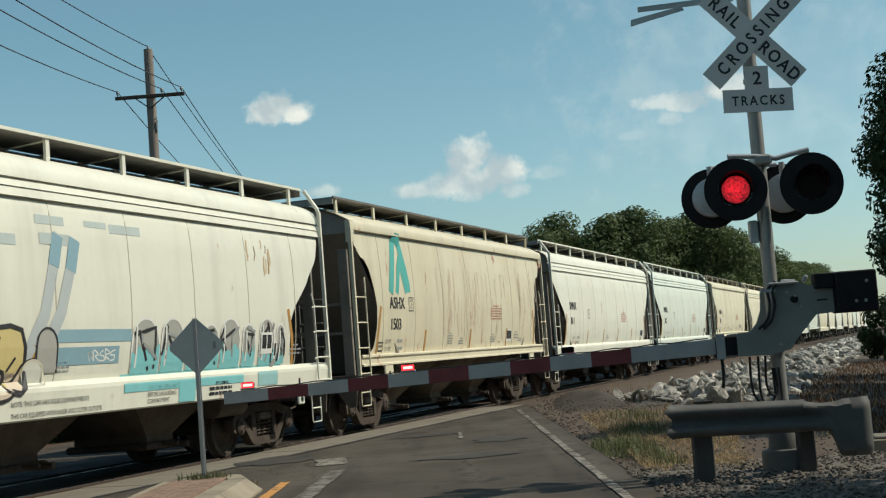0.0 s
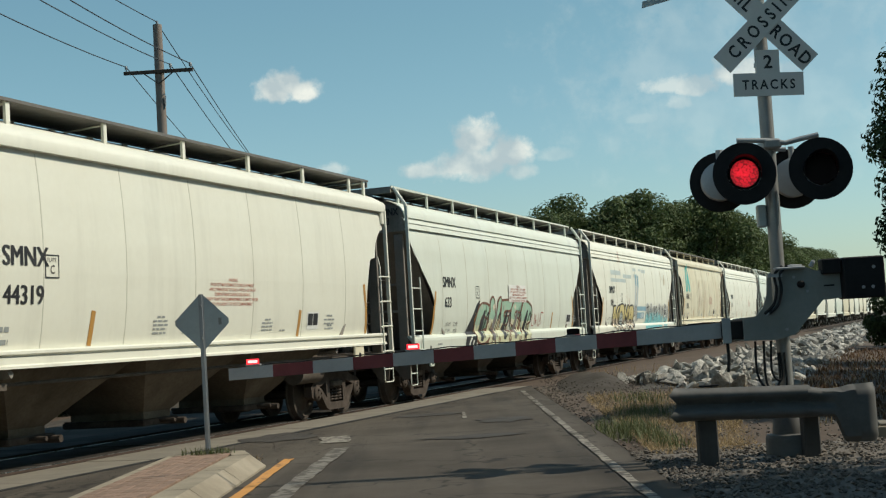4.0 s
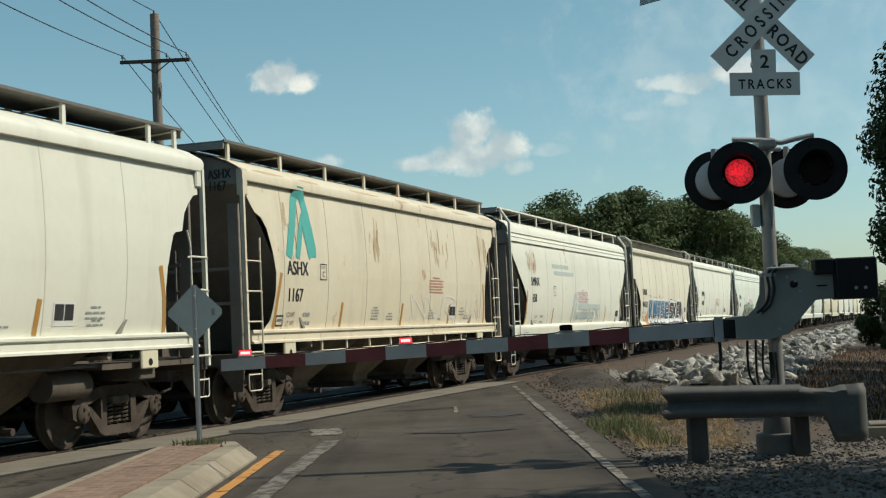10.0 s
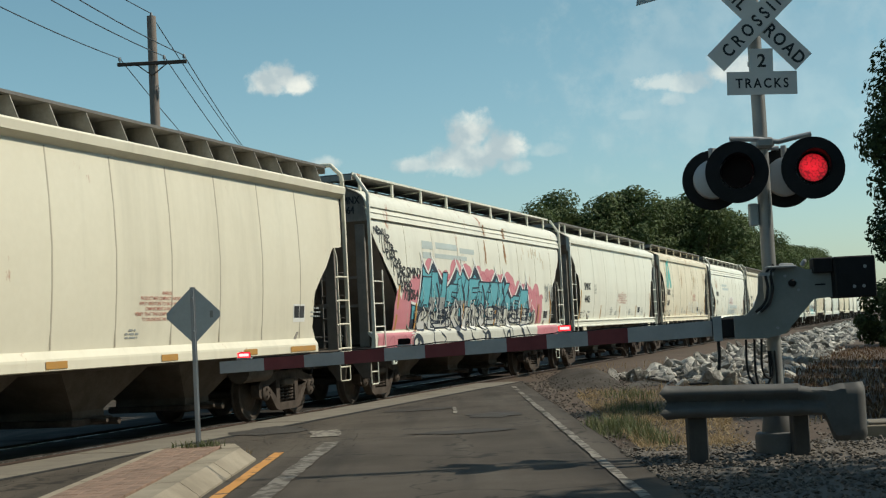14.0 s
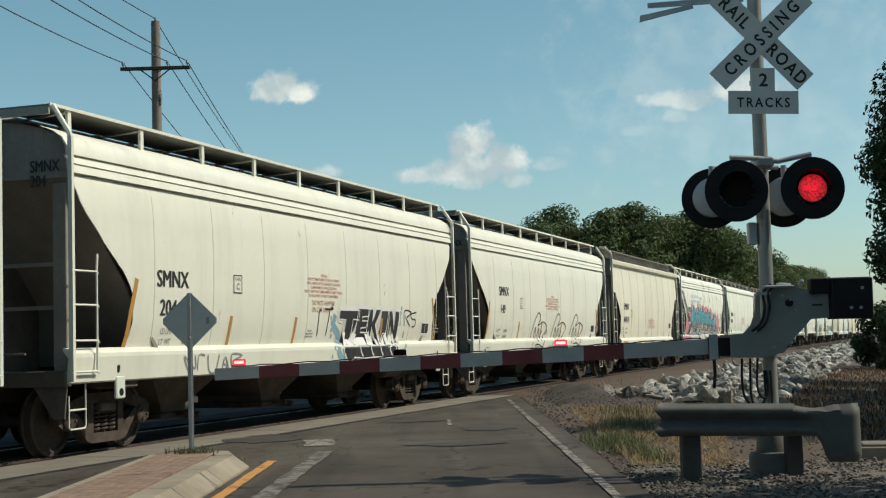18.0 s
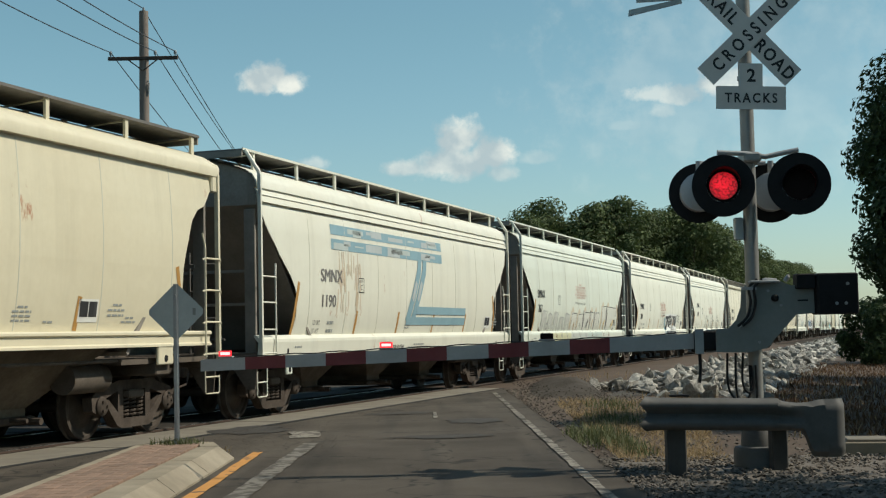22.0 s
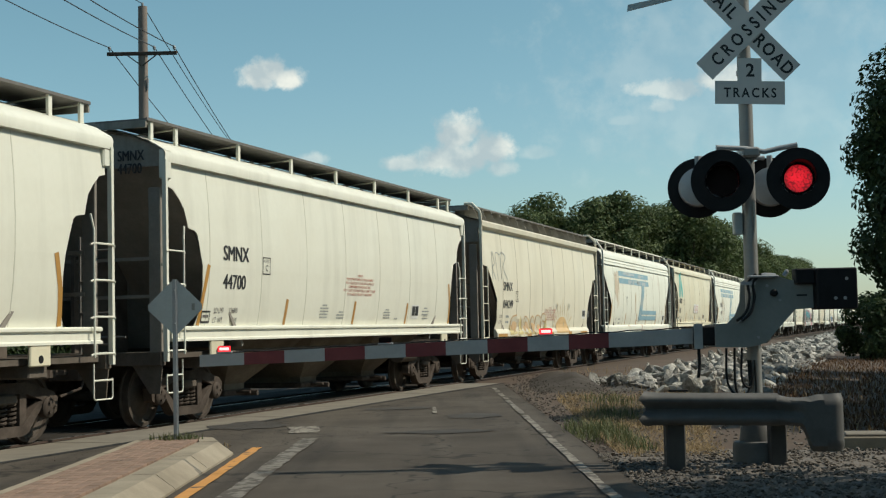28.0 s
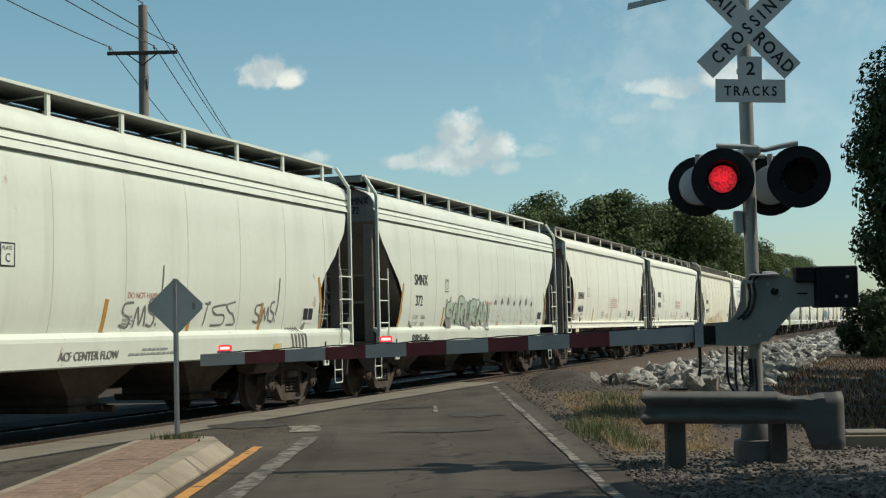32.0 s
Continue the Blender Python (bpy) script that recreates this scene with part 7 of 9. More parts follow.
def fill_shape(car, kind, pts, material, lift, name="graffiti"):
    """A painted area inside a closed outline (x, z), laid on the curved side."""
    bm = bmesh.new()
    bm.faces.new([bm.verts.new((x, 0, z)) for x, z in pts])
    bmesh.ops.triangulate(bm, faces=bm.faces[:])
    lo, hi = min(q[1] for q in pts), max(q[1] for q in pts)
    levels = [1.0 + 0.07 * i for i in range(7)] + [1.5 + 0.16 * i for i in range(14)]
    for z in levels:
        if lo < z < hi:
            bmesh.ops.bisect_plane(bm, geom=bm.verts[:] + bm.edges[:] + bm.faces[:], plane_co=(0, 0, z), plane_no=(0, 0, 1))
    bm.verts.index_update()
    g = Geo().add([on_side(kind, v.co.x, v.co.z, lift) for v in bm.verts], [tuple(v.index for v in f.verts) for f in bm.faces])
    bm.free()
    g.smooth = "open"
    return tagged(part(name, g, M[material], car), kind="stuff")


def below(pts, z):
    """The part of an outline under a level."""
    out = []
    for (xa, za), (xb, zb) in zip(pts, pts[1:] + pts[:1]):
        if za <= z:
            out.append((xa, za))
        if (za <= z) != (zb <= z):
            out.append((xa + (xb - xa) * (z - za) / (zb - za), z))
    return out


def wild(car, kind, word, spans, z0, z1, fill, line, edge=None, low=None, level=0.4, lean=0.1, seed=0, wl=0.05, we=0.14, soft=False, lift=0.008, jitter=0.05):
    """Outlined letters of spray paint, each with its own span, leaning, with a second tone in the lower part."""
    r = random.Random(seed)
    polys = []
    for ch, (a, b) in zip(word, spans):
        top, foot = z1 + r.uniform(-jitter, jitter), z0 + r.uniform(-jitter, jitter) * 0.6
        q = [(a + (b - a) * (u + lean * (v - 0.5)) + r.uniform(-0.02, 0.02), foot + (top - foot) * v) for u, v in GLYPH[ch]]
        polys.append(rounded(q + q[:1], 3)[:-1] if soft else q)
    if edge:
        paint_strokes(car, kind, [q + q[:1] for q in polys], we, edge, lift)
    for j, q in enumerate(polys):
        up = lift + 0.004 + 0.0012 * (j % 2)
        fill_shape(car, kind, q, fill, up)
        if low:
            zc = z0 + (z1 - z0) * (level + r.uniform(-0.1, 0.1))
            part_low = below(q, zc)
            if len(part_low) > 3:
                fill_shape(car, kind, part_low, low, up + 0.0022)
    paint_strokes(car, kind, [q + q[:1] for q in polys], wl, line, lift + 0.0085)
    return polys


def scribble(car, kind, x0, x1, z0, z1, n, ink, seed, w=0.03):
    r = random.Random(seed)
    paint_strokes(car, kind, [rounded(s) for s in glyphs(r, x0, x1, z0, z1, n, 1.2)], w, ink, 0.006)


# gaps between cars at the start, from the front of each car backwards
GAPS = {1: 22.94, 2: 6.79, 3: -9.47, 4: -25.16, 5: -40.7, 6: -56.83, 7: -72.0, 8: -87.6, 9: -103.7, 10: -119.8, 11: -136.38, 12: -152.99, 13: -169.42, 14: -186.24,
        15: -202.4, 16: -218.1, 17: -233.6, 18: -249.58, 19: -265.28, 20: -282.23, 21: -298.6, 22: -314.9, 0: 38.43, -1: 54.36, -2: 71.22, -3: 87.5}
for k in range(-4, -18, -1):
    GAPS[k] = GAPS[k + 1] + 16.05


def gone(t):
    """How far the train has run."""
    return 8.851 * t + 0.02367 * t * t


# number: kind, paint, rust, label
CONSIST = {
    -1: ("round", "white", 0.15), -2: ("round", "mint", 0.1), -3: ("flat", "cream", 0.1),
    0: ("short", "cream", 0.35), 1: ("round", "white", 0.25), 2: ("round", "mint", 0.0), 3: ("flat", "white", 0.0), 4: ("ribbed", "beige", 0.0), 5: ("round", "white", 0.2),
    6: ("short", "tan", 0.3), 7: ("flat", "white", 0.0), 8: ("round", "white", 0.3), 9: ("ribbed", "sand", 0.05), 10: ("round", "white", 0.0), 11: ("round", "white", 0.1),
    12: ("round", "mint", 0.1), 13: ("round", "white", 0.2), 14: ("short", "cream", 0.1), 15: ("round", "white", 0.3), 16: ("ribbed", "sand", 0.0), 17: ("flat", "white", 0.0),
    18: ("flat", "white", 0.0), 19: ("round", "mint", 0.0), 20: ("round", "mint", 0.05), 21: ("flat", "cream", 0.1)}
TONES = dict(white="off-white", cream="cream", mint="pale greenish-white", beige="beige", sand="sand-coloured", tan="rust-stained tan")
SHAPES = dict(round="round-topped", flat="flat-roofed", short="short flat-roofed", ribbed="seam-ribbed")
EXTRA = {0: "with a teal painted mark", 1: "with yellow and cyan graffiti", 2: "with green outlined graffiti", 4: "with blue and black graffiti", 5: "with faded blue tags",
         6: "with a teal mark", 8: "covered in pink and turquoise graffiti", 10: "with black outline graffiti", 11: "with a bold black tag",
         12: "with cream and orange graffiti", 13: "with a faded blue stripe mark", 14: "with a teal painted mark", 15: "with a faded blue stripe mark",
         16: "with yellow and orange graffiti along the foot", 19: "with green scribbled graffiti", 20: "with black scribbled tags"}
# where the middle of each near car stands at the start
MIDDLES = {-1: 46.47, 0: 30.87, 1: 14.91, 2: -1.58, 3: -17.65, 4: -32.85, 5: -48.65, 6: -64.47, 7: -79.9, 8: -96.05, 9: -111.98, 10: -127.95, 11: -144.5, 12: -161.2,
           13: -177.9, 14: -193.92, 15: -209.95, 16: -225.85, 17: -241.57, 18: -257.46, 19: -273.78, 20: -290.5, 21: -306.8}
SHIFT = {k: x - (GAPS[k] + GAPS[k + 1]) / 2 for k, x in MIDDLES.items()}
TRAIN = {}
for k in range(-17, 22):
    far = k < -3
    if far:
        r = random.Random(k)
        spec = (("round", "flat", "round", "ribbed", "round", "flat")[k % 6], r.choice(("white", "cream", "mint", "sand", "white")), 0.0)
    else:
        spec = CONSIST[k]
    lab = f"{TONES[spec[1]]} {SHAPES[spec[0]]} hopper car " + EXTRA.get(k, "with plain stencilled sides")
    TRAIN[k] = hopper_car(*spec, lab, near=not far, spin=k >= 0, shift=SHIFT.get(k, 0.0))

# load limit and light weight, where they can be read
LIMITS = {1: ("220800", "65200"), 2: ("221500", "64500"), 4: ("227200", "58800"), 17: ("226800", "59200"), 19: ("230600", "66200")}
# what is painted on each car; x runs from the middle towards the front
for k, car in TRAIN.items():
    kind = CONSIST[k][0] if k in CONSIST else None
    if kind:
        PAINT_SHIFT[0] = SHIFT.get(k, 0.0)
        side_details(car, kind, bars=(k not in (4, 9, 16)), cnotice=k in (-1, -2, -3, 0, 6), limits=LIMITS.get(k))
PAINT_SHIFT[0] = 0.0
C = TRAIN
marks(C[0], "flat", "ASHX", "1503", 2.37, 1.95, x=-4.95); logo_a(C[0], "flat", -4.85, 2.68)
marks(C[1], "round", "SMNX", "109", 2.47, 2.03, x=-5.05)
marks(C[2], "round", "SMNX", "633", 2.42, 1.98, x=-5.85)
marks(C[3], "flat", "SMNX", "44319")
marks(C[4], "ribbed", "SMNX", "044252", 2.36, 1.89, x=-5.12, squeeze=1.0)
marks(C[5], "round", "SMNX", "650")
marks(C[6], "flat", "ASHX", "1167", 2.39, 1.94, x=-5.45); logo_a(C[6], "flat", -5.38, 2.68)
marks(C[7], "flat", "SMNX", "44405", 2.42, 2.02, x=-5.62)
marks(C[8], "round", "SMNX", "1064", 2.47, 2.02, x=-6.08, squeeze=1.06)
marks(C[9], "ribbed", "SMNX", "044174", 2.36, 1.89, x=-5.32, squeeze=1.0)
marks(C[10], "round", "SMNX", "149", 2.5, 2.05, x=-5.12)
marks(C[11], "round", "SMNX", "204", 2.23, 1.83, x=-5.38)
marks(C[12], "round", "SMNX", "267", 2.37, 1.95, x=-5.86)
marks(C[13], "round", "SMNX", "1190", 2.36, 1.9, x=-5.2, colour="ink_greydark", squeeze=1.12)
marks(C[14], "flat", "ASHX", "1432", 2.39, 1.94, x=-5.05); logo_a(C[14], "flat", -4.96, 2.68)
marks(C[16], "ribbed", "SMNX", "044249", 2.36, 1.89, squeeze=1.0)
marks(C[17], "flat", "SMNX", "44700", 2.5, 2.06, x=-5.44)
marks(C[18], "flat", "SMNX", "44618", 2.22, 1.79, x=-5.5)
marks(C[19], "round", "SMNX", "372", 2.31, 1.86, x=-5.43)
for k in (-1, -2, -3):
    marks(C[k], CONSIST[k][0], "SMNX", "81" + str(-k))


def flames(r, x0, x1, n, low, high):
    """Outline of pointed tongues of paint."""
    xs, zs = [], []
    for i in range(n):
        a = x0 + (x1 - x0) * i / n
        w = (x1 - x0) / n
        peak = high - r.random() * (high - low) * 0.6
        for u, v in ((0.0, 0.0), (0.25, 0.45), (0.42, 0.95), (0.5, 1.0), (0.6, 0.8), (0.8, 0.3)):
            xs.append(a + u * w)
            zs.append(low + (peak - low) * v)
    return xs, zs


def art():
    r = random.Random(3)
    # yellow bubble shapes and cyan tags over a faded blue mark
    car = C[1]
    for x0, x1, z0, z1 in ((-4.6, -3.0, 3.1, 3.26), (-2.6, -1.17, 3.02, 3.15), (-0.75, -0.15, 3.31, 3.42), (0.3, 0.8, 3.33, 3.41), (0.87, 1.63, 3.28, 3.40), (-4.7, -2.2, 2.86, 2.98)):
        patch(car, "round", x0, z0, x1, z1, "ink_fadeblue", 0.004, "painted_mark")
    patch(car, "round", -0.7, 3.06, -0.07, 3.2, "ink_fadeblue", 0.005, "painted_mark")
    paint_strokes(car, "round", [[(-0.3, 3.2), (-0.42, 2.9), (-0.67, 2.2), (-1.05, 1.68)], [(0.03, 3.16), (-0.05, 2.9), (-0.33, 2.24), (-0.72, 1.7)]], 0.2, "ink_mist", 0.006, "painted_mark")
    paint_strokes(car, "round", [[(-0.32, 3.19), (-0.45, 2.8)], [(0.04, 3.15), (-0.1, 2.75)]], 0.22, "ink_steelblue", 0.008, "painted_mark")
    patch(car, "round", -0.5, 1.86, 1.27, 2.02, "ink_steelblue", 0.006, "painted_mark")
    patch(car, "round", -0.55, 1.58, 0.97, 1.80, "ink_steelblue", 0.006, "painted_mark")
    scribble(car, "round", 0.25, 0.9, 1.62, 1.76, 5, "ink_white", 61, 0.02)
    PAINT_SHIFT[0] = SHIFT[1]
    wild(car, "round", "KOMA", ((-4.6, -3.5), (-3.65, -2.75), (-2.8, -2.0), (-2.15, -1.1)), 1.36, 2.06, "ink_straw", "ink_black", None, "ink_blush", 0.32, 0.12, 71, 0.06, soft=True, jitter=0.08)
    fill_shape(car, "round", rounded([(-3.5, 1.45), (-3.55, 1.68), (-3.3, 1.84), (-3.05, 1.7), (-3.05, 1.42), (-3.5, 1.45)], 4)[:-1], "ink_greywash", 0.018)
    paint_strokes(car, "round", [rounded([(-3.5, 1.45), (-3.55, 1.68), (-3.3, 1.84), (-3.05, 1.7), (-3.05, 1.42)]), [(-3.45, 1.6), (-3.1, 1.66)], [(-3.3, 1.45), (-3.28, 1.8)], [(-3.5, 1.5), (-3.08, 1.5)]], 0.03, "ink_black", 0.021)
    feet = [rounded([(x, 1.38), (x + 0.04, 1.26), (x + 0.22 * w, 1.2), (x + 0.5 * w, 1.24), (x + 0.62 * w, 1.38)]) for x, w in ((-4.35, 0.8), (-3.75, 0.6), (-3.3, 1.0), (-2.5, 0.9), (-1.9, 0.9))]
    for q in feet:
        fill_shape(car, "round", q, "ink_blush", 0.007)
    paint_strokes(car, "round", feet, 0.045, "ink_black", 0.011)
    paint_strokes(car, "round", [[(-4.5, 1.5), (-4.42, 1.78)], [(-4.2, 1.55), (-4.05, 1.9)], [(-2.3, 1.5), (-2.15, 1.8)], [(-1.75, 1.6), (-1.6, 1.95)], [(-1.45, 1.55), (-1.3, 1.7)]], 0.035, "ink_black", 0.02)
    fill_shape(car, "round", [(-4.6, 1.02), (-4.6, 1.12), (-4.05, 1.14), (-4.05, 1.03)], "ink_sunset", 0.007)
    scribble(car, "round", -5.1, -4.65, 1.08, 1.22, 5, "ink_black", 75, 0.025)
    write_on(car, "round", "ACF CENTER FLOW", -3.6, 1.04, 0.11, "ink_black", 0.007)
    PAINT_SHIFT[0] = 0.0
    def capsule(x0, x1, z0, z1, fill, line, lift, w=0.035):
        mid, n = (x0 + x1) / 2, 14
        xs = [x0 + (x1 - x0) * i / n for i in range(n + 1)]
        r2 = min(0.5 * (x1 - x0), 0.5 * (z1 - z0))
        tops = [z1 - r2 + r2 * math.sqrt(max(0.0, 1 - ((x - mid) / (x1 - mid)) ** 2)) for x in xs]
        paint_field(car, "round", xs, tops, [z0] * (n + 1), fill, lift)
        paint_strokes(car, "round", [[(x0, z0)] + list(zip(xs, tops)) + [(x1, z0)]], w, line, lift + 0.003)
    capsule(-0.84, -0.42, 1.5, 2.04, "ink_capgrey", "ink_black", 0.012, 0.03)
    scribble(car, "round", -0.76, -0.5, 1.86, 1.98, 3, "ink_black", 62, 0.022)
    capsule(-1.12, -0.7, 1.36, 1.66, "ink_offwhite", "ink_wash", 0.018, 0.03)
    paint_strokes(car, "round", [rounded([(-1.6, 1.42), (-1.3, 1.42), (-1.1, 1.62), (-0.84, 1.68)])], 0.04, "ink_black", 0.016)
    q = random.Random(65)
    for x0, x1 in ((1.27, 1.98), (2.04, 2.66), (2.75, 3.2), (3.22, 3.70), (3.76, 4.38), (4.48, 4.9), (5.06, 5.58), (5.68, 5.98)):
        top = 2.16 - 0.09 * (x1 - x0 < 0.5)
        capsule(x0, x1, 1.44, top, "ink_capgrey", "ink_white", 0.008)
        xs = [x0 + (x1 - x0) * i / 8 for i in range(9)]
        paint_field(car, "round", xs, [q.uniform(1.62, 1.84) - 0.09 * max(0, x0 - 4) for _ in xs], [1.42] * 9, "ink_bright_cyan", 0.013)
        zig = [[(q.uniform(x0, x1), q.uniform(1.75, top - 0.05)) for _ in range(2)] + [(q.uniform(x0, x1), q.uniform(1.44, 1.7))] for _ in range(3)]
        paint_strokes(car, "round", zig[:2], 0.05, "ink_black", 0.016)
        paint_strokes(car, "round", zig[2:], 0.05, "ink_grey", 0.0165)
        paint_strokes(car, "round", [[(x0 + 0.1, 1.5), (x0 + 0.12, top - 0.1)]], 0.04, "ink_white", 0.0175)
    patch(car, "round", 5.09, 1.6, 5.5, 1.94, "ink_white", 0.02)
    patch(car, "round", 5.13, 1.68, 5.28, 1.9, "ink_black", 0.022)
    patch(car, "round", 5.31, 1.68, 5.46, 1.9, "ink_black", 0.022)
    patch(car, "round", 1.05, 1.385, 5.9, 1.42, "ink_bright_cyan", 0.006, "graffiti")
    patch(car, "round", 1.0, 1.18, 4.4, 1.30, "ink_bright_cyan", 0.006, "graffiti")
    patch(car, "round", 2.43, 0.98, 2.9, 1.30, "ink_bright_cyan", 0.007, "graffiti")
    patch(car, "round", 4.9, 1.1, 5.6, 1.32, "ink_cyanlight", 0.006, "graffiti")
    write_on(car, "round", "NOTE: THIS CAR HAS FOUR COMPARTMENTS", -1.40, 1.13, 0.058, "ink_black", 0.002, squeeze=0.93)
    write_on(car, "round", "THIS CAR EQUIPPED WITH INNER AND OUTER OUTLETS", -1.39, 0.995, 0.058, "ink_black", 0.002, squeeze=0.88)
    for text, z in (("CAUTION: OPEN HATCH", 1.19), ("BEFORE UNLOADING", 1.10), ("COMPARTMENT", 1.01)):
        write_on(car, "round", text, 1.59, z, 0.058, "ink_black", 0.002, squeeze=0.95)
    notice(car, "round", 3.32, 1.18, 3, 0.75, "ink_black", 0.045, 0.075)
    # green outlined letters with a dark drop shade
    car = C[2]
    PAINT_SHIFT[0] = SHIFT[2]
    fill_shape(car, "round", [(-4.2, 0.98), (-4.12, 1.3), (-3.2, 2.05), (-2.95, 2.16), (-3.1, 1.7), (-3.35, 1.3), (-2.9, 0.98)], "ink_black", 0.004)
    paint_strokes(car, "round", [[(-3.95 + 0.28 * i, 0.99), (-3.85 + 0.26 * i, 1.18), (-3.6 + 0.22 * i, 1.36)] for i in range(4)], 0.07, "ink_offwhite", 0.007)
    spans = ((-3.35, -2.3), (-2.35, -1.35), (-1.45, -0.45), (-0.5, 0.5), (0.4, 1.5))
    wild(car, "round", "CNESR", spans, 1.10, 2.12, "ink_aqua", "ink_brown", None, "ink_lime", 0.55, 0.35, 72, 0.06, soft=True)
    for j, (a, b) in enumerate(spans):
        x = a + 0.25 * (b - a)
        fill_shape(car, "round", rounded([(x, 1.2), (x + 0.12, 1.55), (x + 0.42, 1.9), (x + 0.5, 1.86), (x + 0.34, 1.5), (x + 0.2, 1.2), (x, 1.2)], 3)[:-1], "ink_black" if j % 2 == 0 else "ink_greydark", 0.0195)
        paint_strokes(car, "round", [rounded([(x + 0.3, 1.25), (x + 0.5, 1.6), (x + 0.75, 1.85), (x + 0.8, 1.6)])], 0.05, "ink_black", 0.020)
        paint_strokes(car, "round", [[(x + 0.15, 1.95), (x + 0.3, 2.02)], [(x - 0.1, 1.5), (x, 1.7)]], 0.12, "ink_wash" if j % 2 else "ink_greygreen", 0.0185)
        foot = rounded([(a + 0.1, 1.2), (a + 0.16, 1.06), (a + 0.45, 1.0 + 0.02 * j), (a + 0.7, 1.07), (a + 0.75, 1.25)])
        fill_shape(car, "round", foot, ("ink_aqua", "ink_lime", "ink_greygreen")[j % 3], 0.007)
        paint_strokes(car, "round", [foot], 0.045, "ink_black", 0.011)
    PAINT_SHIFT[0] = 0.0
    patch(car, "round", -0.82, 2.11, 0.78, 2.55, "ink_white", 0.02)
    scribble(car, "round", 1.4, 2.6, 1.5, 1.8, 4, "ink_red", 28, 0.02)
    # blue and black block letters with white edges, dark bands across the sill
    car = C[4]
    PAINT_SHIFT[0] = SHIFT[4]
    fill_shape(car, "ribbed", rounded([(-4.75, 1.36), (-4.55, 1.55), (-4.2, 1.72), (-4.05, 1.95), (-3.98, 1.7), (-4.05, 1.36), (-4.75, 1.36)], 3)[:-1], "ink_orange", 0.003)
    fill_shape(car, "ribbed", [(-4.65, 1.10), (-4.62, 1.33), (-4.02, 1.33), (-4.02, 1.10)], "ink_orange", 0.005)
    paint_strokes(car, "ribbed", [rounded([(-2.9, 2.26), (-2.1, 2.24), (-1.75, 2.2), (-1.5, 2.36), (-1.25, 2.18), (-0.7, 2.3)])], 0.12, "ink_peach", 0.004)
    halo = rounded([(0.45, 1.4), (0.62, 2.0), (1.2, 2.26), (1.8, 2.2), (2.35, 2.14), (2.5, 2.22), (3.1, 2.12), (3.8, 2.12), (4.12, 1.9), (4.15, 1.5), (4.75, 1.36), (0.45, 1.4)], 3)[:-1]
    fill_shape(car, "ribbed", halo, "ink_red", 0.004)
    first = ((-4.0, -3.15), (-3.2, -2.1), (-2.15, -1.3), (-1.35, -0.45), (-0.45, 0.55))
    wild(car, "ribbed", "KATSE", first, 1.36, 2.2, "ink_blue", "ink_white", "ink_white", "ink_navy", 0.22, 0.02, 80, 0.035, 0.2)
    fill_shape(car, "ribbed", [(0.6, 1.38), (0.85, 2.05), (3.9, 2.02), (4.0, 1.6), (4.3, 1.38)], "ink_white", 0.006)
    second = ((0.75, 1.75), (1.72, 2.6), (2.55, 3.35), (3.25, 4.0))
    wild(car, "ribbed", "SKER", second, 1.36, 2.12, "ink_black", "ink_white", "ink_white", "ink_purple", 0.3, 0.06, 81, 0.035, 0.18)
    drips = [[(a + 0.14 + 0.24 * i, 2.2), (a + 0.14 + 0.24 * i, 2.2 - (0.2, 0.32, 0.14)[(i + j) % 3])] for j, (a, b) in enumerate(first) for i in range(3)]
    paint_strokes(car, "ribbed", drips, 0.05, "ink_white", 0.0185)
    fill_shape(car, "ribbed", [(-2.35, 1.38), (-2.28, 1.62), (-2.1, 1.38)], "ink_white", 0.0195)
    fill_shape(car, "ribbed", [(-0.95, 1.4), (-0.85, 1.6), (-0.7, 1.4)], "ink_orange", 0.0195)
    paint_strokes(car, "ribbed", [rounded([(4.1, 1.4), (4.35, 1.48), (4.4, 1.6), (4.55, 1.44), (4.8, 1.36)])], 0.06, "ink_white", 0.012)
    # the letters run on over the sill in dark bands with white edges
    fill_shape(car, "ribbed", [(-4.0, 1.10), (-4.02, 1.36), (4.65, 1.36), (4.85, 1.10)], "ink_navy", 0.008)
    fill_shape(car, "ribbed", [(0.95, 1.10), (0.75, 1.36), (4.6, 1.36), (4.8, 1.10)], "ink_purple", 0.010)
    for i in range(13):
        x = -3.75 + 0.68 * i
        paint_strokes(car, "ribbed", [rounded([(x - 0.25, 1.36), (x - 0.04, 1.31), (x, 1.24), (x + 0.02, 1.11)])], 0.05, "ink_white", 0.014)
        if i % 4 == 1 or i in (10, 12):
            fill_shape(car, "ribbed", [(x + 0.02, 1.11), (x, 1.26), (x + 0.2, 1.2), (x + 0.16, 1.11)], "ink_white", 0.0135)
        elif i % 4 in (0, 3):
            scribble(car, "ribbed", x + 0.12, x + 0.42, 1.14, 1.22, 3, "ink_white", 82 + i, 0.014)
    for x in (-2.55, 0.45, 2.95):
        patch(car, "ribbed", x, 1.12, x + 0.45, 1.22, "ink_ochre", 0.018, "sill_plate")
    PAINT_SHIFT[0] = 0.0
    patch(car, "ribbed", 5.0, 1.12, 5.5, 1.22, "ink_ochre", 0.006, "sill_plate")
    for k in (4, 9, 16):
        patch(C[k], "ribbed", -5.58, 1.12, -4.7, 1.21, "ink_ochre", 0.006, "sill_plate")
        patch(C[k], "ribbed", 4.3, 1.12, 5.3, 1.21, "ink_ochre", 0.0065, "sill_plate")
    for k in (9, 16):
        for x in (-2.6, 0.1, 2.6):
            patch(C[k], "ribbed", x, 1.12, x + 0.45, 1.21, "ink_ochre", 0.006, "sill_plate")
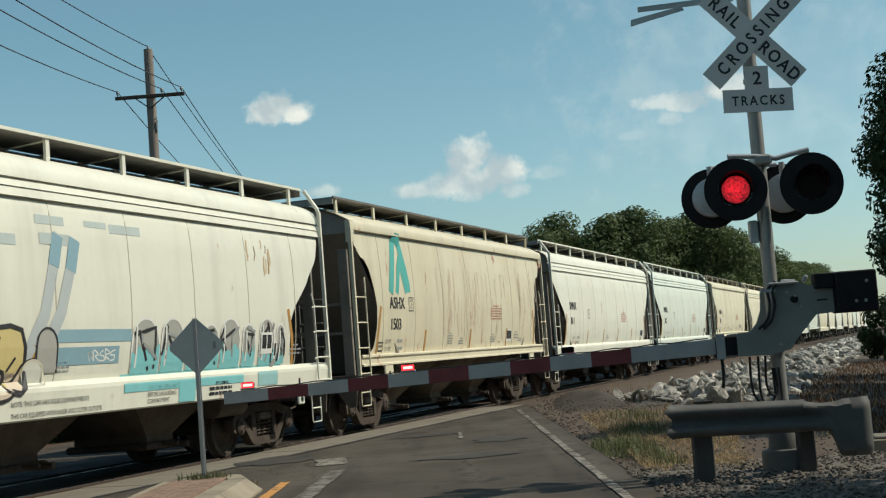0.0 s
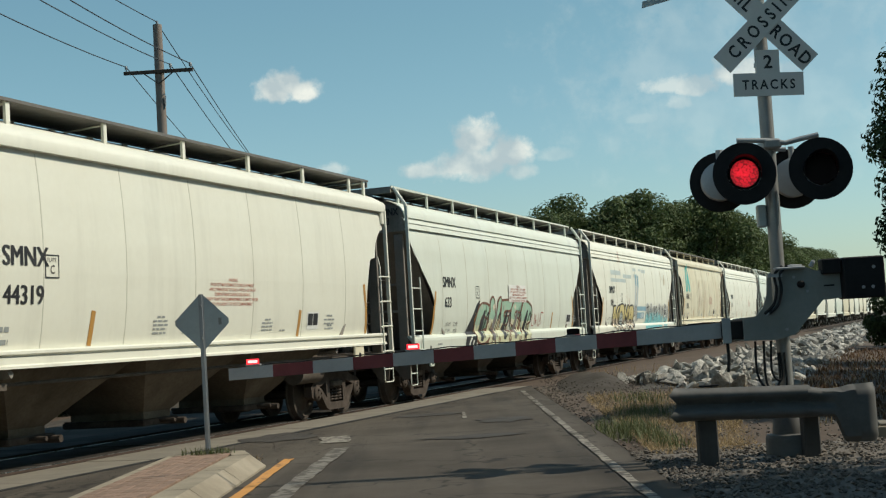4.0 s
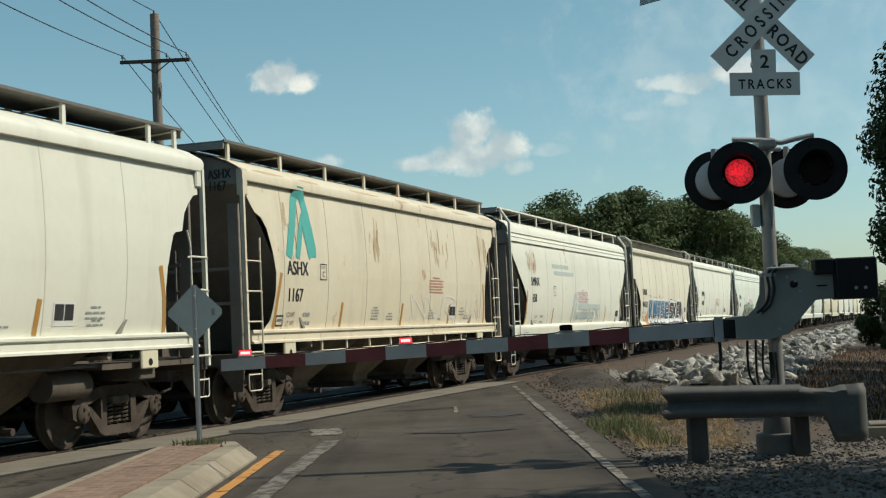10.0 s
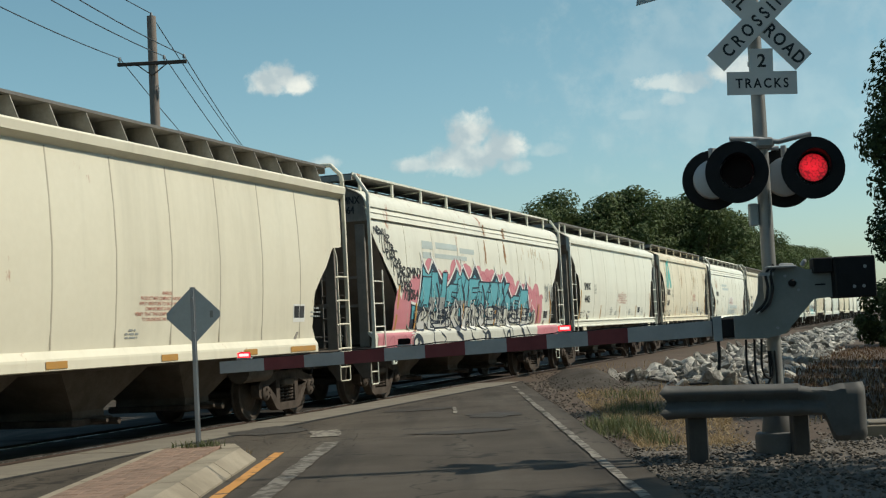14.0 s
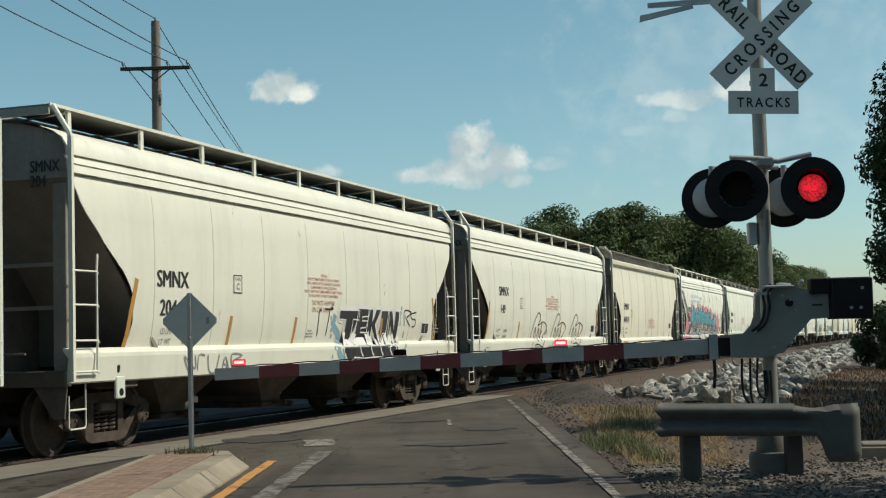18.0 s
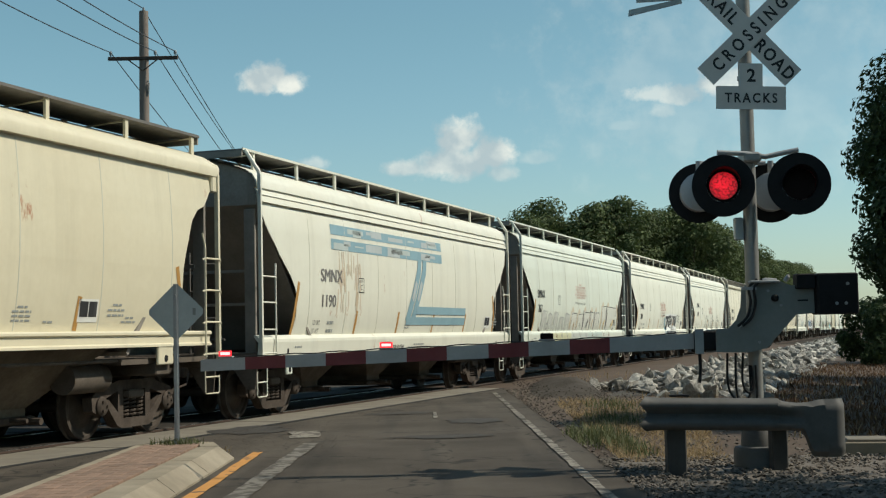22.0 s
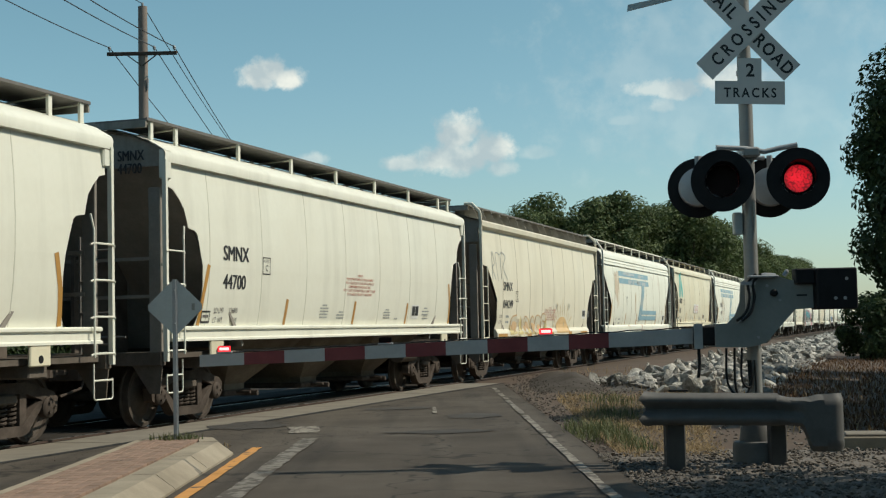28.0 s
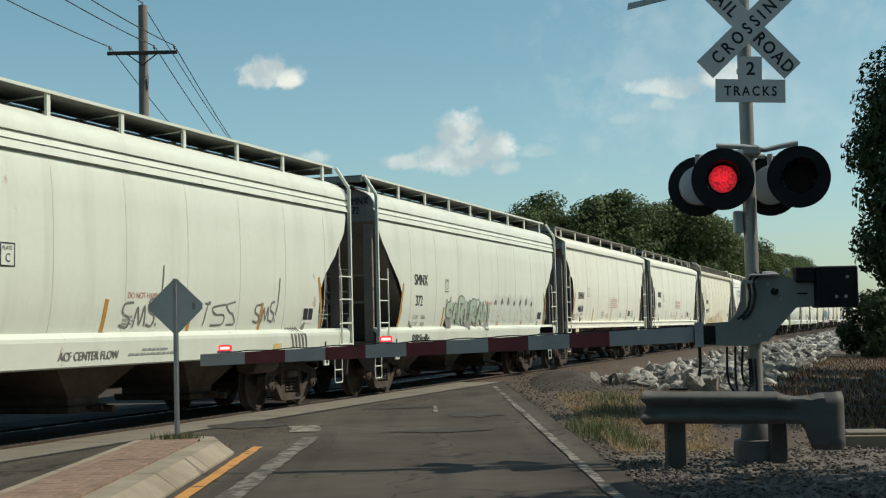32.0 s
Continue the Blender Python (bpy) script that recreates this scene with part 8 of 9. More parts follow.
    # faded blue tags under a pale label
    for x0, x1, z0, z1 in ((-0.1, 3.1, 1.79, 1.97), (-0.3, 2.2, 1.5, 1.72), (-3.2, -1.2, 3.0, 3.12), (-3.0, -0.6, 2.8, 2.92)):
        patch(C[5], "round", x0, z0, x1, z1, "ink_fadeblue", 0.004, "painted_mark")
    paint_strokes(C[5], "round", [[(-0.45, 2.3), (-0.95, 1.45)], [(-0.15, 2.25), (-0.6, 1.5)]], 0.18, "ink_fadeblue", 0.005, "painted_mark")
    paint_strokes(C[5], "round", [[(0.2 + 0.3 * i, 1.52), (0.3 + 0.3 * i, 1.7)] for i in range(7)], 0.12, "ink_mist", 0.007)
    patch(C[5], "round", -0.32, 2.0, 1.41, 2.43, "ink_white", 0.008)
    warning(C[5], "round", -0.29, 2.43, 1.66, 0.07, lift=0.011)
    scribble(C[5], "round", 0.3, 1.2, 1.5, 1.8, 5, "ink_grey", 66, 0.02)
    scribble(C[5], "round", 1.7, 2.8, 1.45, 1.85, 3, "ink_grey", 67, 0.03)
    scribble(C[6], "flat", 0.5, 5.5, 1.55, 2.1, 5, "ink_white", 11, 0.04)
    # pink flames behind turquoise letters, black and white below
    car = C[8]
    PAINT_SHIFT[0] = SHIFT[8]
    q = random.Random(15)
    puffs = [(-5.35 + 0.36 * i + q.uniform(-0.12, 0.12), q.uniform(0.22, 0.5)) for i in range(30)]
    xs = [-5.5 + 0.07 * i for i in range(155)]
    tops = []
    for x in xs:
        sky = 2.42 - 0.07 * max(0.0, x) - 0.4 * max(0.0, -4.6 - x)
        tops.append(max([sky] + [sky + 0.15 * math.sin(7 * c) + math.sqrt(rad * rad - (x - c) ** 2) * 0.95 for c, rad in puffs if abs(x - c) < rad]))
    paint_field(car, "round", xs, tops, [1.42] * len(xs), "ink_pink", 0.004)
    arcs = [[(c + rad * 0.7 * math.cos(a), 2.36 - 0.07 * max(0.0, c) + rad * 0.7 * math.sin(a)) for a in [0.5 + 0.3 * j for j in range(7)]] for c, rad in puffs]
    paint_strokes(car, "round", arcs, 0.035, "ink_rose", 0.006)
    paint_field(car, "round", [-6.4 + 0.1 * i for i in range(14)], [1.9 + 0.30 * math.sin(i * 0.8) ** 2 + 0.03 * i for i in range(14)], [1.42] * 14, "ink_pink", 0.0045)
    for x0, x1 in ((-7.4, -5.3), (4.6, 6.9)):
        paint_field(car, "round", [x0, x1], [1.385, 1.385], [0.965, 0.965], "ink_pink", 0.006)
    paint_strokes(car, "round", [rounded([(x, 1.0), (x + 0.12, 1.2), (x + 0.35, 1.28), (x + 0.42, 1.05)]) for x in (-6.9, -6.2, -5.8, 5.2, 5.9)], 0.035, "ink_rose", 0.009)
    # pointed letter bodies: each tip a swept spike over a broad shoulder
    tips = ((-5.45, 1.95), (-4.68, 2.9), (-4.0, 2.93), (-2.33, 2.84), (-1.92, 2.87), (-0.95, 2.92), (0.78, 2.78), (1.49, 2.74), (3.02, 2.55), (3.63, 2.68), (4.35, 1.7))
    xs, body, spike = [], [], []
    for (xa, za), (xb, zb) in zip(tips, tips[1:]):
        valley = min(za, zb) - min(0.52, 0.16 + 0.22 * (xb - xa)) if min(za, zb) > 2 else min(za, zb) - 0.05
        for i in range(12):
            t = i / 12
            side = (1 - t / 0.5) ** 1.25 if t < 0.5 else (t / 0.5 - 1) ** 1.25
            xs.append(xa + (xb - xa) * t)
            spike.append(valley + ((za if t < 0.5 else zb) - valley) * side)
            body.append(valley + 0.55 * ((za if t < 0.5 else zb) - valley) * side ** 1.6)
    paint_field(car, "round", xs, [z + 0.05 for z in spike], [1.42] * len(xs), "ink_white", 0.010)
    paint_field(car, "round", xs, spike, [1.42] * len(xs), "ink_navy", 0.0125)
    paint_strokes(car, "round", [list(zip(xs, [z + 0.02 for z in spike]))], 0.055, "ink_white", 0.0135)
    paint_strokes(car, "round", [[(x, z - 0.12), (x - 0.05, z + 0.03), (x - 0.08, z + 0.14)] for x, z in tips[1:-1]], 0.05, "ink_white", 0.014)
    paint_field(car, "round", xs[1:-3], [max(1.72, z - 0.02) for z in body[1:-3]], [1.62] * (len(xs) - 4), "ink_cyan", 0.0148)
    spans = ((-5.0, -4.15), (-4.3, -3.2), (-3.3, -2.35), (-2.5, -1.55), (-1.7, -0.75), (-0.9, 0.15), (0.0, 0.95), (0.8, 1.85), (1.9, 2.8), (2.7, 3.75))
    for (a, b), ch, top in zip(spans, "ANSMETRKSA", (2.5, 2.66, 2.36, 2.56, 2.52, 2.5, 2.46, 2.5, 2.2, 2.3)):
        wild(car, "round", ch, ((a, b),), 1.66, top, "ink_cyan", "ink_navy", None, "ink_grey", 0.34, 0.3, int(100 * a), 0.034, lift=0.0135 + 0.0008 * (int(10 * a) % 3), jitter=0.04)
    shine = [rounded([(a + 0.2, 2.35), (a + 0.3, 2.15), (a + 0.22, 1.98)]) for a, b in spans[:-2]]
    paint_strokes(car, "round", shine, 0.022, "ink_cyanlight", 0.0245)
    darts = [[(a + 0.45, 2.4), (a + 0.62, 2.05), (a + 0.5, 1.8)] for a, b in spans[1:-2:2]]
    paint_strokes(car, "round", [rounded(q) for q in darts], 0.09, "ink_navy", 0.024)
    # black and white lower halves, then pale feet over the sill
    xs4, t4 = flames(r, -5.2, 4.7, 16, 1.52, 1.86)
    paint_field(car, "round", xs4, t4, [1.42] * len(xs4), "ink_offwhite", 0.0225)
    paint_field(car, "round", [-5.5, 4.6], [1.40, 1.40], [0.965, 0.965], "ink_offwhite", 0.006)
    spans = [(-5.2 + 0.98 * i + r.uniform(-0.12, 0.12), -4.2 + 0.98 * i + r.uniform(-0.05, 0.25)) for i in range(9)]
    for (a, b), ch in zip(spans, "RSKANSMCE"):
        wild(car, "round", ch, ((a, b),), 1.42, 1.84, "ink_offwhite", "ink_navy", None, "ink_white", 0.4, -0.25, int(90 * a), 0.036, lift=0.0235, soft=True, jitter=0.08)
    hooks = []
    for i in range(20):
        x, z = -5.1 + 9.5 * (i + r.uniform(-0.4, 0.4)) / 20, r.uniform(1.6, 1.86)
        hooks.append(rounded([(x, z), (x + r.uniform(0.1, 0.25), z - 0.03), (x + r.uniform(0.1, 0.3), z - 0.16), (x + r.uniform(-0.15, 0.05), z - 0.26)]))
    paint_strokes(car, "round", hooks[::3], 0.10, "ink_navy", 0.0345)
    paint_strokes(car, "round", hooks[1::3], 0.04, "ink_black", 0.036)
    for ink, w, lift, n in (("ink_navy", 0.045, 0.038, 34), ("ink_white", 0.032, 0.0395, 30), ("ink_black", 0.028, 0.041, 22)):
        licks = []
        for i in range(n):
            x, z, k = -5.2 + 9.7 * (i + r.random()) / n, r.uniform(1.43, 1.75), r.choice((-1, 1))
            licks.append(rounded([(x, z), (x + 0.06 * k, z + 0.1), (x + 0.02 * k, z + 0.2), (x + 0.14 * k, z + r.uniform(0.25, 0.36))]))
        paint_strokes(car, "round", licks, w, ink, lift)
    for i in range(16):
        x, w = -5.3 + 0.62 * i + r.uniform(-0.2, 0.2), r.uniform(0.12, 0.3)
        fill_shape(car, "round", [(x, 0.966), (x + 0.2 * w, 1.0 + 0.1 * r.random()), (x + 0.5 * w, 1.04), (x + 0.7 * w, 1.03 + 0.12 * r.random()), (x + w, 0.966)], "ink_navy", 0.010)
    sweeps = []
    for i in range(11):
        x = -5.2 + 0.9 * i + r.uniform(-0.25, 0.25)
        sweeps.append(rounded([(x, 1.40), (x + r.uniform(-0.1, 0.15), 1.3), (x + r.uniform(0.05, 0.35), 1.18), (x + r.uniform(0.1, 0.5), r.uniform(1.0, 1.08))]))
    paint_strokes(car, "round", sweeps, 0.04, "ink_navy", 0.010)
    paint_strokes(car, "round", sweeps[::3], 0.11, "ink_navy", 0.0115)
    paint_strokes(car, "round", [rounded([(x, 1.02), (x + 0.02, 1.2), (x + 0.2, 1.26), (x + 0.3, 1.12), (x + 0.18, 1.03)]) for x in (-5.35, -0.3, 1.6)], 0.08, "ink_navy", 0.013)
    PAINT_SHIFT[0] = 0.0
    for x in (-5.6, -2.4, 0.2, 2.6, 4.4):
        paint_strokes(car, "round", [[(x, 1.42), (x + 0.03, 1.95)]], 0.09, "ink_ochre", 0.036)
    for i in range(9):
        scribble(car, "round", -7.75 + 0.19 * i, -7.1 + 0.19 * i, 3.3 - 0.16 * i, 3.46 - 0.15 * i, 4, "ink_black", 40 + i, 0.035)
    scribble(car, "round", 5.2, 6.2, 2.05, 2.5, 8, "ink_grey", 14, 0.025)
    for x0, x1, z0, z1 in ((-5.0, -4.3, 3.13, 3.3), (-4.1, -2.6, 3.16, 3.3), (-2.4, -1.3, 3.12, 3.24), (-5.0, -4.4, 2.92, 3.06), (-4.2, -1.9, 2.95, 3.05)):
        patch(car, "round", x0, z0, x1, z1, "ink_fadeblue", 0.004, "faded_patch")
    for x, w, sd in ((1.3, 0.16, 57), (-0.4, 0.1, 58)):
        stain(car, "round", x, x + w, 2.9, 3.6, sd, ("ink_rust", "ink_ochre"), 14)
        patch(car, "round", x, 3.63, x + w, 3.9, "ink_rust", 0.010, "rust_streak")
    stain(car, "round", 2.5, 5.5, 2.9, 3.5, 59, ("ink_stain",), 12)
    # black outline letters
    for i in range(3):
        x = -1.95 + 2.28 * i
        paint_strokes(C[10], "round", [rounded([(x, 1.2), (x + 0.25, 1.75), (x + 0.75, 2.1), (x + 1.0, 1.95), (x + 0.75, 1.75), (x + 1.3, 1.85), (x + 1.75, 1.7), (x + 1.45, 1.45), (x + 1.1, 1.15), (x + 0.7, 1.22), (x + 0.3, 1.2)]),
                                       rounded([(x + 0.35, 1.3), (x + 0.5, 1.7), (x + 0.65, 1.3), (x + 0.85, 1.68), (x + 1.0, 1.32), (x + 1.2, 1.6)])], 0.035, "ink_black", 0.008)
    # one bold black tag with a white edge
    car = C[11]
    q = random.Random(90)
    PAINT_SHIFT[0] = SHIFT[11]
    spans = ((0.9, 1.85), (1.72, 2.4), (2.32, 3.0), (2.92, 3.5), (3.35, 4.0))
    paint_strokes(car, "round", [rounded([(0.75, 1.9), (0.7, 1.7), (1.0, 1.5), (0.85, 1.25), (1.2, 1.0)]), rounded([(1.5, 1.02), (2.4, 1.0), (3.2, 1.02)]), [(4.05, 2.0), (4.1, 1.7)]], 0.16, "ink_steelblue", 0.004)
    wild(car, "round", "TEKAN", spans, 1.38, 2.0, "ink_black", "ink_white", "ink_white", None, 0, 0.08, 92, 0.028, 0.16)
    fill_shape(car, "round", [(1.2, 1.42), (1.1, 1.2), (1.38, 1.0), (1.6, 1.1), (3.3, 1.08), (3.95, 1.12), (3.85, 1.42)], "ink_black", 0.008)
    paint_strokes(car, "round", [[(1.05, 1.3), (1.2, 1.12), (1.36, 0.99), (1.62, 1.1), (2.1, 1.07), (2.7, 1.09), (3.3, 1.06), (3.98, 1.1)]], 0.05, "ink_white", 0.011)
    paint_strokes(car, "round", [rounded([(x, 1.44), (x + 0.16, 1.36), (x + 0.2, 1.24), (x + 0.34, 1.12)]) for x in (1.7, 2.25, 2.75, 3.25, 3.6)], 0.04, "ink_white", 0.012)
    patch(car, "round", 3.0, 1.42, 3.1, 1.85, "ink_ochre", 0.022, "reflector_bar")
    PAINT_SHIFT[0] = 0.0
    for i in range(26):
        x, z = q.choice((q.uniform(0.7, 0.95), q.uniform(4.3, 4.6), q.uniform(0.9, 4.4))), q.uniform(1.0, 2.05)
        if not 0.95 < x < 4.2 or z < 1.05:
            patch(car, "round", x, z, x + 0.06, z + 0.07, "ink_steelblue", 0.004, "graffiti")
    write_on(car, "round", "DO NOT HAMMER", -0.13, 2.06, 0.085, "ink_fadered", 0.002)
    write_on(car, "round", "ON CAR BODY", -0.13, 1.94, 0.085, "ink_fadered", 0.002)
    scribble(car, "round", -4.6, -2.8, 1.02, 1.25, 5, "ink_grey", 68, 0.025)
    scribble(car, "round", 0.1, 0.8, 1.5, 1.95, 2, "ink_black", 30, 0.03)
    scribble(car, "round", 4.6, 5.3, 1.7, 2.0, 2, "ink_black", 31, 0.03)
    # pale and orange washed letters
    car = C[12]
    q = random.Random(91)
    patch(car, "round", -5.6, 0.97, -1.55, 1.33, "ink_lime", 0.006, "graffiti")
    patch(car, "round", -1.55, 0.97, 1.0, 1.33, "ink_pale", 0.006, "graffiti")
    patch(car, "round", 1.0, 1.12, 3.3, 1.33, "ink_cyanpale", 0.006, "graffiti")
    for x0, x1, zt, fresh in ((-5.4, -4.7, 2.0, 0), (-4.6, -3.95, 1.95, 0), (-3.85, -3.25, 2.0, 0), (-3.15, -2.5, 1.85, 0), (-2.4, -1.65, 1.98, 0), (-1.5, -0.65, 2.02, 1), (-0.55, 0.3, 1.97, 1), (0.35, 1.35, 2.06, 1), (1.4, 2.05, 2.04, 1), (2.1, 2.95, 2.05, 1), (3.3, 4.1, 2.26, 1), (4.2, 5.9, 2.27, 1)):
        lean, w = 0.22, x1 - x0
        body = [(x0 + lean * 0.0, 1.42), (x0 + lean, zt - q.uniform(0, 0.08)), (x1 + lean * 0.3, zt - q.uniform(0, 0.1)), (x1 - 0.1, 1.75), (x1 + 0.05, 1.42)]
        if fresh:
            paint_strokes(car, "round", [[(x - 0.09, z + 0.02) for x, z in body[:2]]], 0.2, "ink_tan" if q.random() < 0.6 else "ink_greydark", 0.004)
            bx = [x0 + 0.12 + 0.045 * i for i in range(9)]
            paint_field(car, "round", bx, [zt - 0.02 + 0.16 * math.sin(math.pi * (i + 0.4) / 8.8) for i in range(9)], [zt - 0.12] * 9, "ink_tanpale", 0.003)
        xs = [x0 + 0.06 + (w - 0.06) * i / 8 for i in range(9)]
        paint_field(car, "round", xs, [zt - 0.1 * abs(i - 3) / 5 for i in range(9)], [1.41 + (0.25 if 3 < i < 6 else 0.0) for i in range(9)], "ink_offwhite" if fresh else "ink_greypale", 0.008)
        paint_strokes(car, "round", [[(x0 + w * 0.45, 1.45), (x0 + w * 0.5, 1.66), (x0 + w * 0.62, 1.45)], body], 0.022, "ink_black" if fresh else "ink_grey", 0.011)
        if fresh and q.random() < 0.7:
            paint_strokes(car, "round", [[(x0 + w * 0.55, 1.5), (x0 + w * 0.75, 1.75)]], 0.13, q.choice(("ink_tan", "ink_greydark", "ink_sunset")), 0.0095)
        paint_strokes(car, "round", [rounded([(x0 + 0.1, 1.40), (x0 + 0.2, 1.25), (x0 + 0.35, 1.2), (x0 + 0.3, 1.38)])], 0.03, "ink_grey" if q.random() < 0.6 else "ink_brown", 0.010)
    warning(car, "round", -0.94, 2.93, 1.74, 0.085)
    write_on(car, "round", "DO NOT HAMMER ON CAR BODY", -0.95, 2.24, 0.07, "ink_black", 0.002, squeeze=1.02)
    for k, kk, x, z in ((11, "round", -0.45, 2.62), (2, "round", -0.8, 2.545), (10, "round", -0.45, 2.62), (18, "flat", -0.38, 2.38), (17, "flat", -0.5, 2.46), (3, "flat", -0.45, 2.42), (7, "flat", -0.45, 2.42), (14, "short", -0.14, 2.385), (16, "ribbed", -0.55, 1.98), (9, "ribbed", -0.5, 2.1)):
        warning(C[k], kk, x, z, lift=0.023 if k in (2, 14) else 0.006)
    write_on(C[19], "round", "DO NOT HAMMER", -0.23, 1.93, 0.075, "ink_fadered", 0.002)
    write_on(C[19], "round", "CAR", 0.3, 1.78, 0.075, "ink_fadered", 0.002)
    logo_l(C[13], "round", -4.68)
    logo_l(C[15], "round", -4.35)
    q = random.Random(95)
    for x0, w, zt, zb in ((-5.15, 0.22, 3.45, 2.3), (-4.95, 0.3, 3.5, 2.0), (-4.6, 0.2, 3.3, 2.5), (-1.05, 0.16, 2.7, 1.6)):
        bx = [x0 + w * i / 6 for i in range(7)]
        paint_field(C[15], "round", bx, [zt - q.uniform(0, 0.3) for _ in bx], [zb + q.uniform(0, 0.5) for _ in bx], "ink_blush", 0.003, "rust_stain")
    stain(C[15], "round", -5.2, -4.4, 2.0, 3.4, 50, ("ink_stain",), n=16)
    stain(C[15], "round", -1.1, -0.85, 1.5, 2.65, 51, n=8)
    stain(C[13], "round", -4.4, -3.2, 1.7, 2.95, 52, ("ink_blush", "ink_stain"), n=24)
    stain(C[0], "flat", -2.0, 3.5, 1.6, 3.3, 53, ("ink_blush", "ink_stain"), n=44)
    stain(C[0], "flat", 4.4, 6.2, 1.8, 3.5, 54, ("ink_blush", "ink_stain"), n=20)
    for x, w, z in ((-6.6, 1.2, 4.03), (-4.9, 0.9, 4.02), (-2.6, 1.6, 4.03), (-0.2, 0.8, 4.02), (1.4, 1.1, 4.03), (3.4, 1.3, 4.03), (5.4, 1.2, 4.02)):
        g = [x + w * i / 10 for i in range(11)]
        paint_field(C[6], "flat", g, [z + 0.035 * math.sin(math.pi * i / 10) + 0.008 * (i % 2) for i in range(11)], [z - 0.02 * math.sin(math.pi * i / 10) for i in range(11)], "ink_stain", 0.004, "rust_stain")
    for x0, x1, sd in ((-5.6, -4.9, 70), (1.9, 3.0, 71), (5.3, 6.0, 72), (-1.5, -1.2, 73)):
        stain(C[6], "flat", x0, x1, 2.7, 3.6, sd, n=14)
    patch(C[14], "short", -0.15, 1.94, 1.52, 2.39, "ink_white", 0.018)
    stain(C[5], "round", -6.0, -5.2, 2.7, 3.5, 55, n=10)
    stain(C[1], "round", 4.8, 5.6, 2.8, 3.5, 56, n=10)
    # sunset colours along the foot
    xs = [1.02 + 0.095 * i for i in range(19)]
    paint_field(C[16], "ribbed", xs, [1.2 + 0.48 * math.sqrt(max(0.0, 1 - ((x - 1.87) / 0.87) ** 2)) for x in xs], [1.18] * 19, "ink_peachy", 0.005)
    paint_strokes(C[16], "ribbed", [[(1.87 + 1.0 * math.cos(a), 1.3 + 0.42 * math.sin(a)), (1.87 + (1.2 + 0.25 * (i % 2)) * math.cos(a), 1.3 + (0.75 + 0.2 * (i % 2)) * math.sin(a))] for i, a in [(i, 0.28 * i + 0.15) for i in range(11)]], 0.035, "ink_sunset", 0.005)
    scribble(C[16], "ribbed", 1.0, 1.3, 1.9, 2.05, 2, "ink_grey", 69, 0.018)
    scribble(C[16], "ribbed", 2.6, 2.9, 1.9, 2.1, 2, "ink_grey", 74, 0.018)
    xs, tops = flames(r, -4.4, 0.0, 9, 1.25, 1.75)
    paint_field(C[16], "ribbed", xs, tops, [1.17] * len(xs), "ink_straw", 0.004)
    tag_art(C[16], "ribbed", -4.2, -0.1, 1.24, 1.62, 6, "ink_wash", "ink_peach", None, 20, 0.2)
    scribble(C[16], "ribbed", -6.2, -4.6, 2.6, 3.3, 3, "ink_grey", 34, 0.03)
    tag_art(C[19], "round", -3.2, 0.35, 1.45, 1.95, 7, "ink_greygreen", "ink_greydark", None, 21, 0.17)
    scribble(C[19], "round", -3.2, 0.3, 1.45, 2.0, 14, "ink_green", 35, 0.03)
    paint_strokes(C[19], "round", [rounded([(0.8 + 0.6 * i, 1.5), (0.9 + 0.6 * i, 1.95), (1.2 + 0.6 * i, 2.05), (1.3 + 0.6 * i, 1.5)]) for i in range(7)], 0.3, "ink_palest", 0.004)
    paint_strokes(C[19], "round", [rounded([(0.85 + 0.62 * i, 1.94), (0.97 + 0.62 * i, 2.02 + 0.04 * (i % 3)), (1.06 + 0.6 * i, 1.96)]) for i in range(7)], 0.1, "ink_greydark", 0.008)
    write_on(C[19], "round", "RIRStoBe", -5.6, 1.07, 0.17, "ink_black", 0.007, squeeze=1.25)
    PAINT_SHIFT[0] = SHIFT[20]
    tag = lambda x, z, k: [rounded([(x + k * a, z + k * b) for a, b in q]) for q in (((0.32, 0.36), (0.1, 0.34), (0.06, 0.22), (0.24, 0.14), (0.2, 0.02), (0.0, 0.05)), ((0.36, 0.02), (0.44, 0.3), (0.52, 0.06), (0.62, 0.32), (0.66, 0.04)), ((0.92, 0.42), (0.76, 0.4), (0.74, 0.26), (0.9, 0.18), (0.86, 0.04), (0.7, 0.06)), ((1.1, 0.9), (1.06, 0.5), (0.98, 0.16)), ((0.96, 0.08), (0.98, 0.04)))]
    paint_strokes(C[20], "round", tag(-0.57, 1.44, 1.0), 0.035, "ink_greydark", 0.006)
    paint_strokes(C[20], "round", tag(3.5, 1.5, 0.85), 0.035, "ink_greydark", 0.006)
    scribble(C[20], "round", 1.7, 2.9, 1.45, 1.85, 3, "ink_greydark", 24, 0.03)
    write_on(C[20], "round", "DO NOT HAMMER ON CAR", -0.42, 1.86, 0.085, "ink_fadered", 0.0, squeeze=0.95)
    patch(C[20], "round", 4.2, 1.05, 4.5, 1.16, "ink_sunset", 0.006, "graffiti")
    paint_strokes(C[20], "round", [rounded([(4.8 + 0.1 * i, 1.42), (4.9 + 0.14 * i, 1.3), (5.0 + 0.14 * i, 1.08)]) for i in range(5)], 0.05, "ink_greydark", 0.007)
    PAINT_SHIFT[0] = 0.0
    patch(C[20], "round", -6.0, 1.5, -4.6, 3.0, "ink_offwhite", 0.003, "faded_patch")
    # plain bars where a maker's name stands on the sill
    for k in (2, 5, 10, 12, 13, 20):
        write_on(C[k], "round", "ACF CENTER FLOW", -2.15, 1.05, 0.11, "ink_greydark", 0.007) if k not in (2,) else None
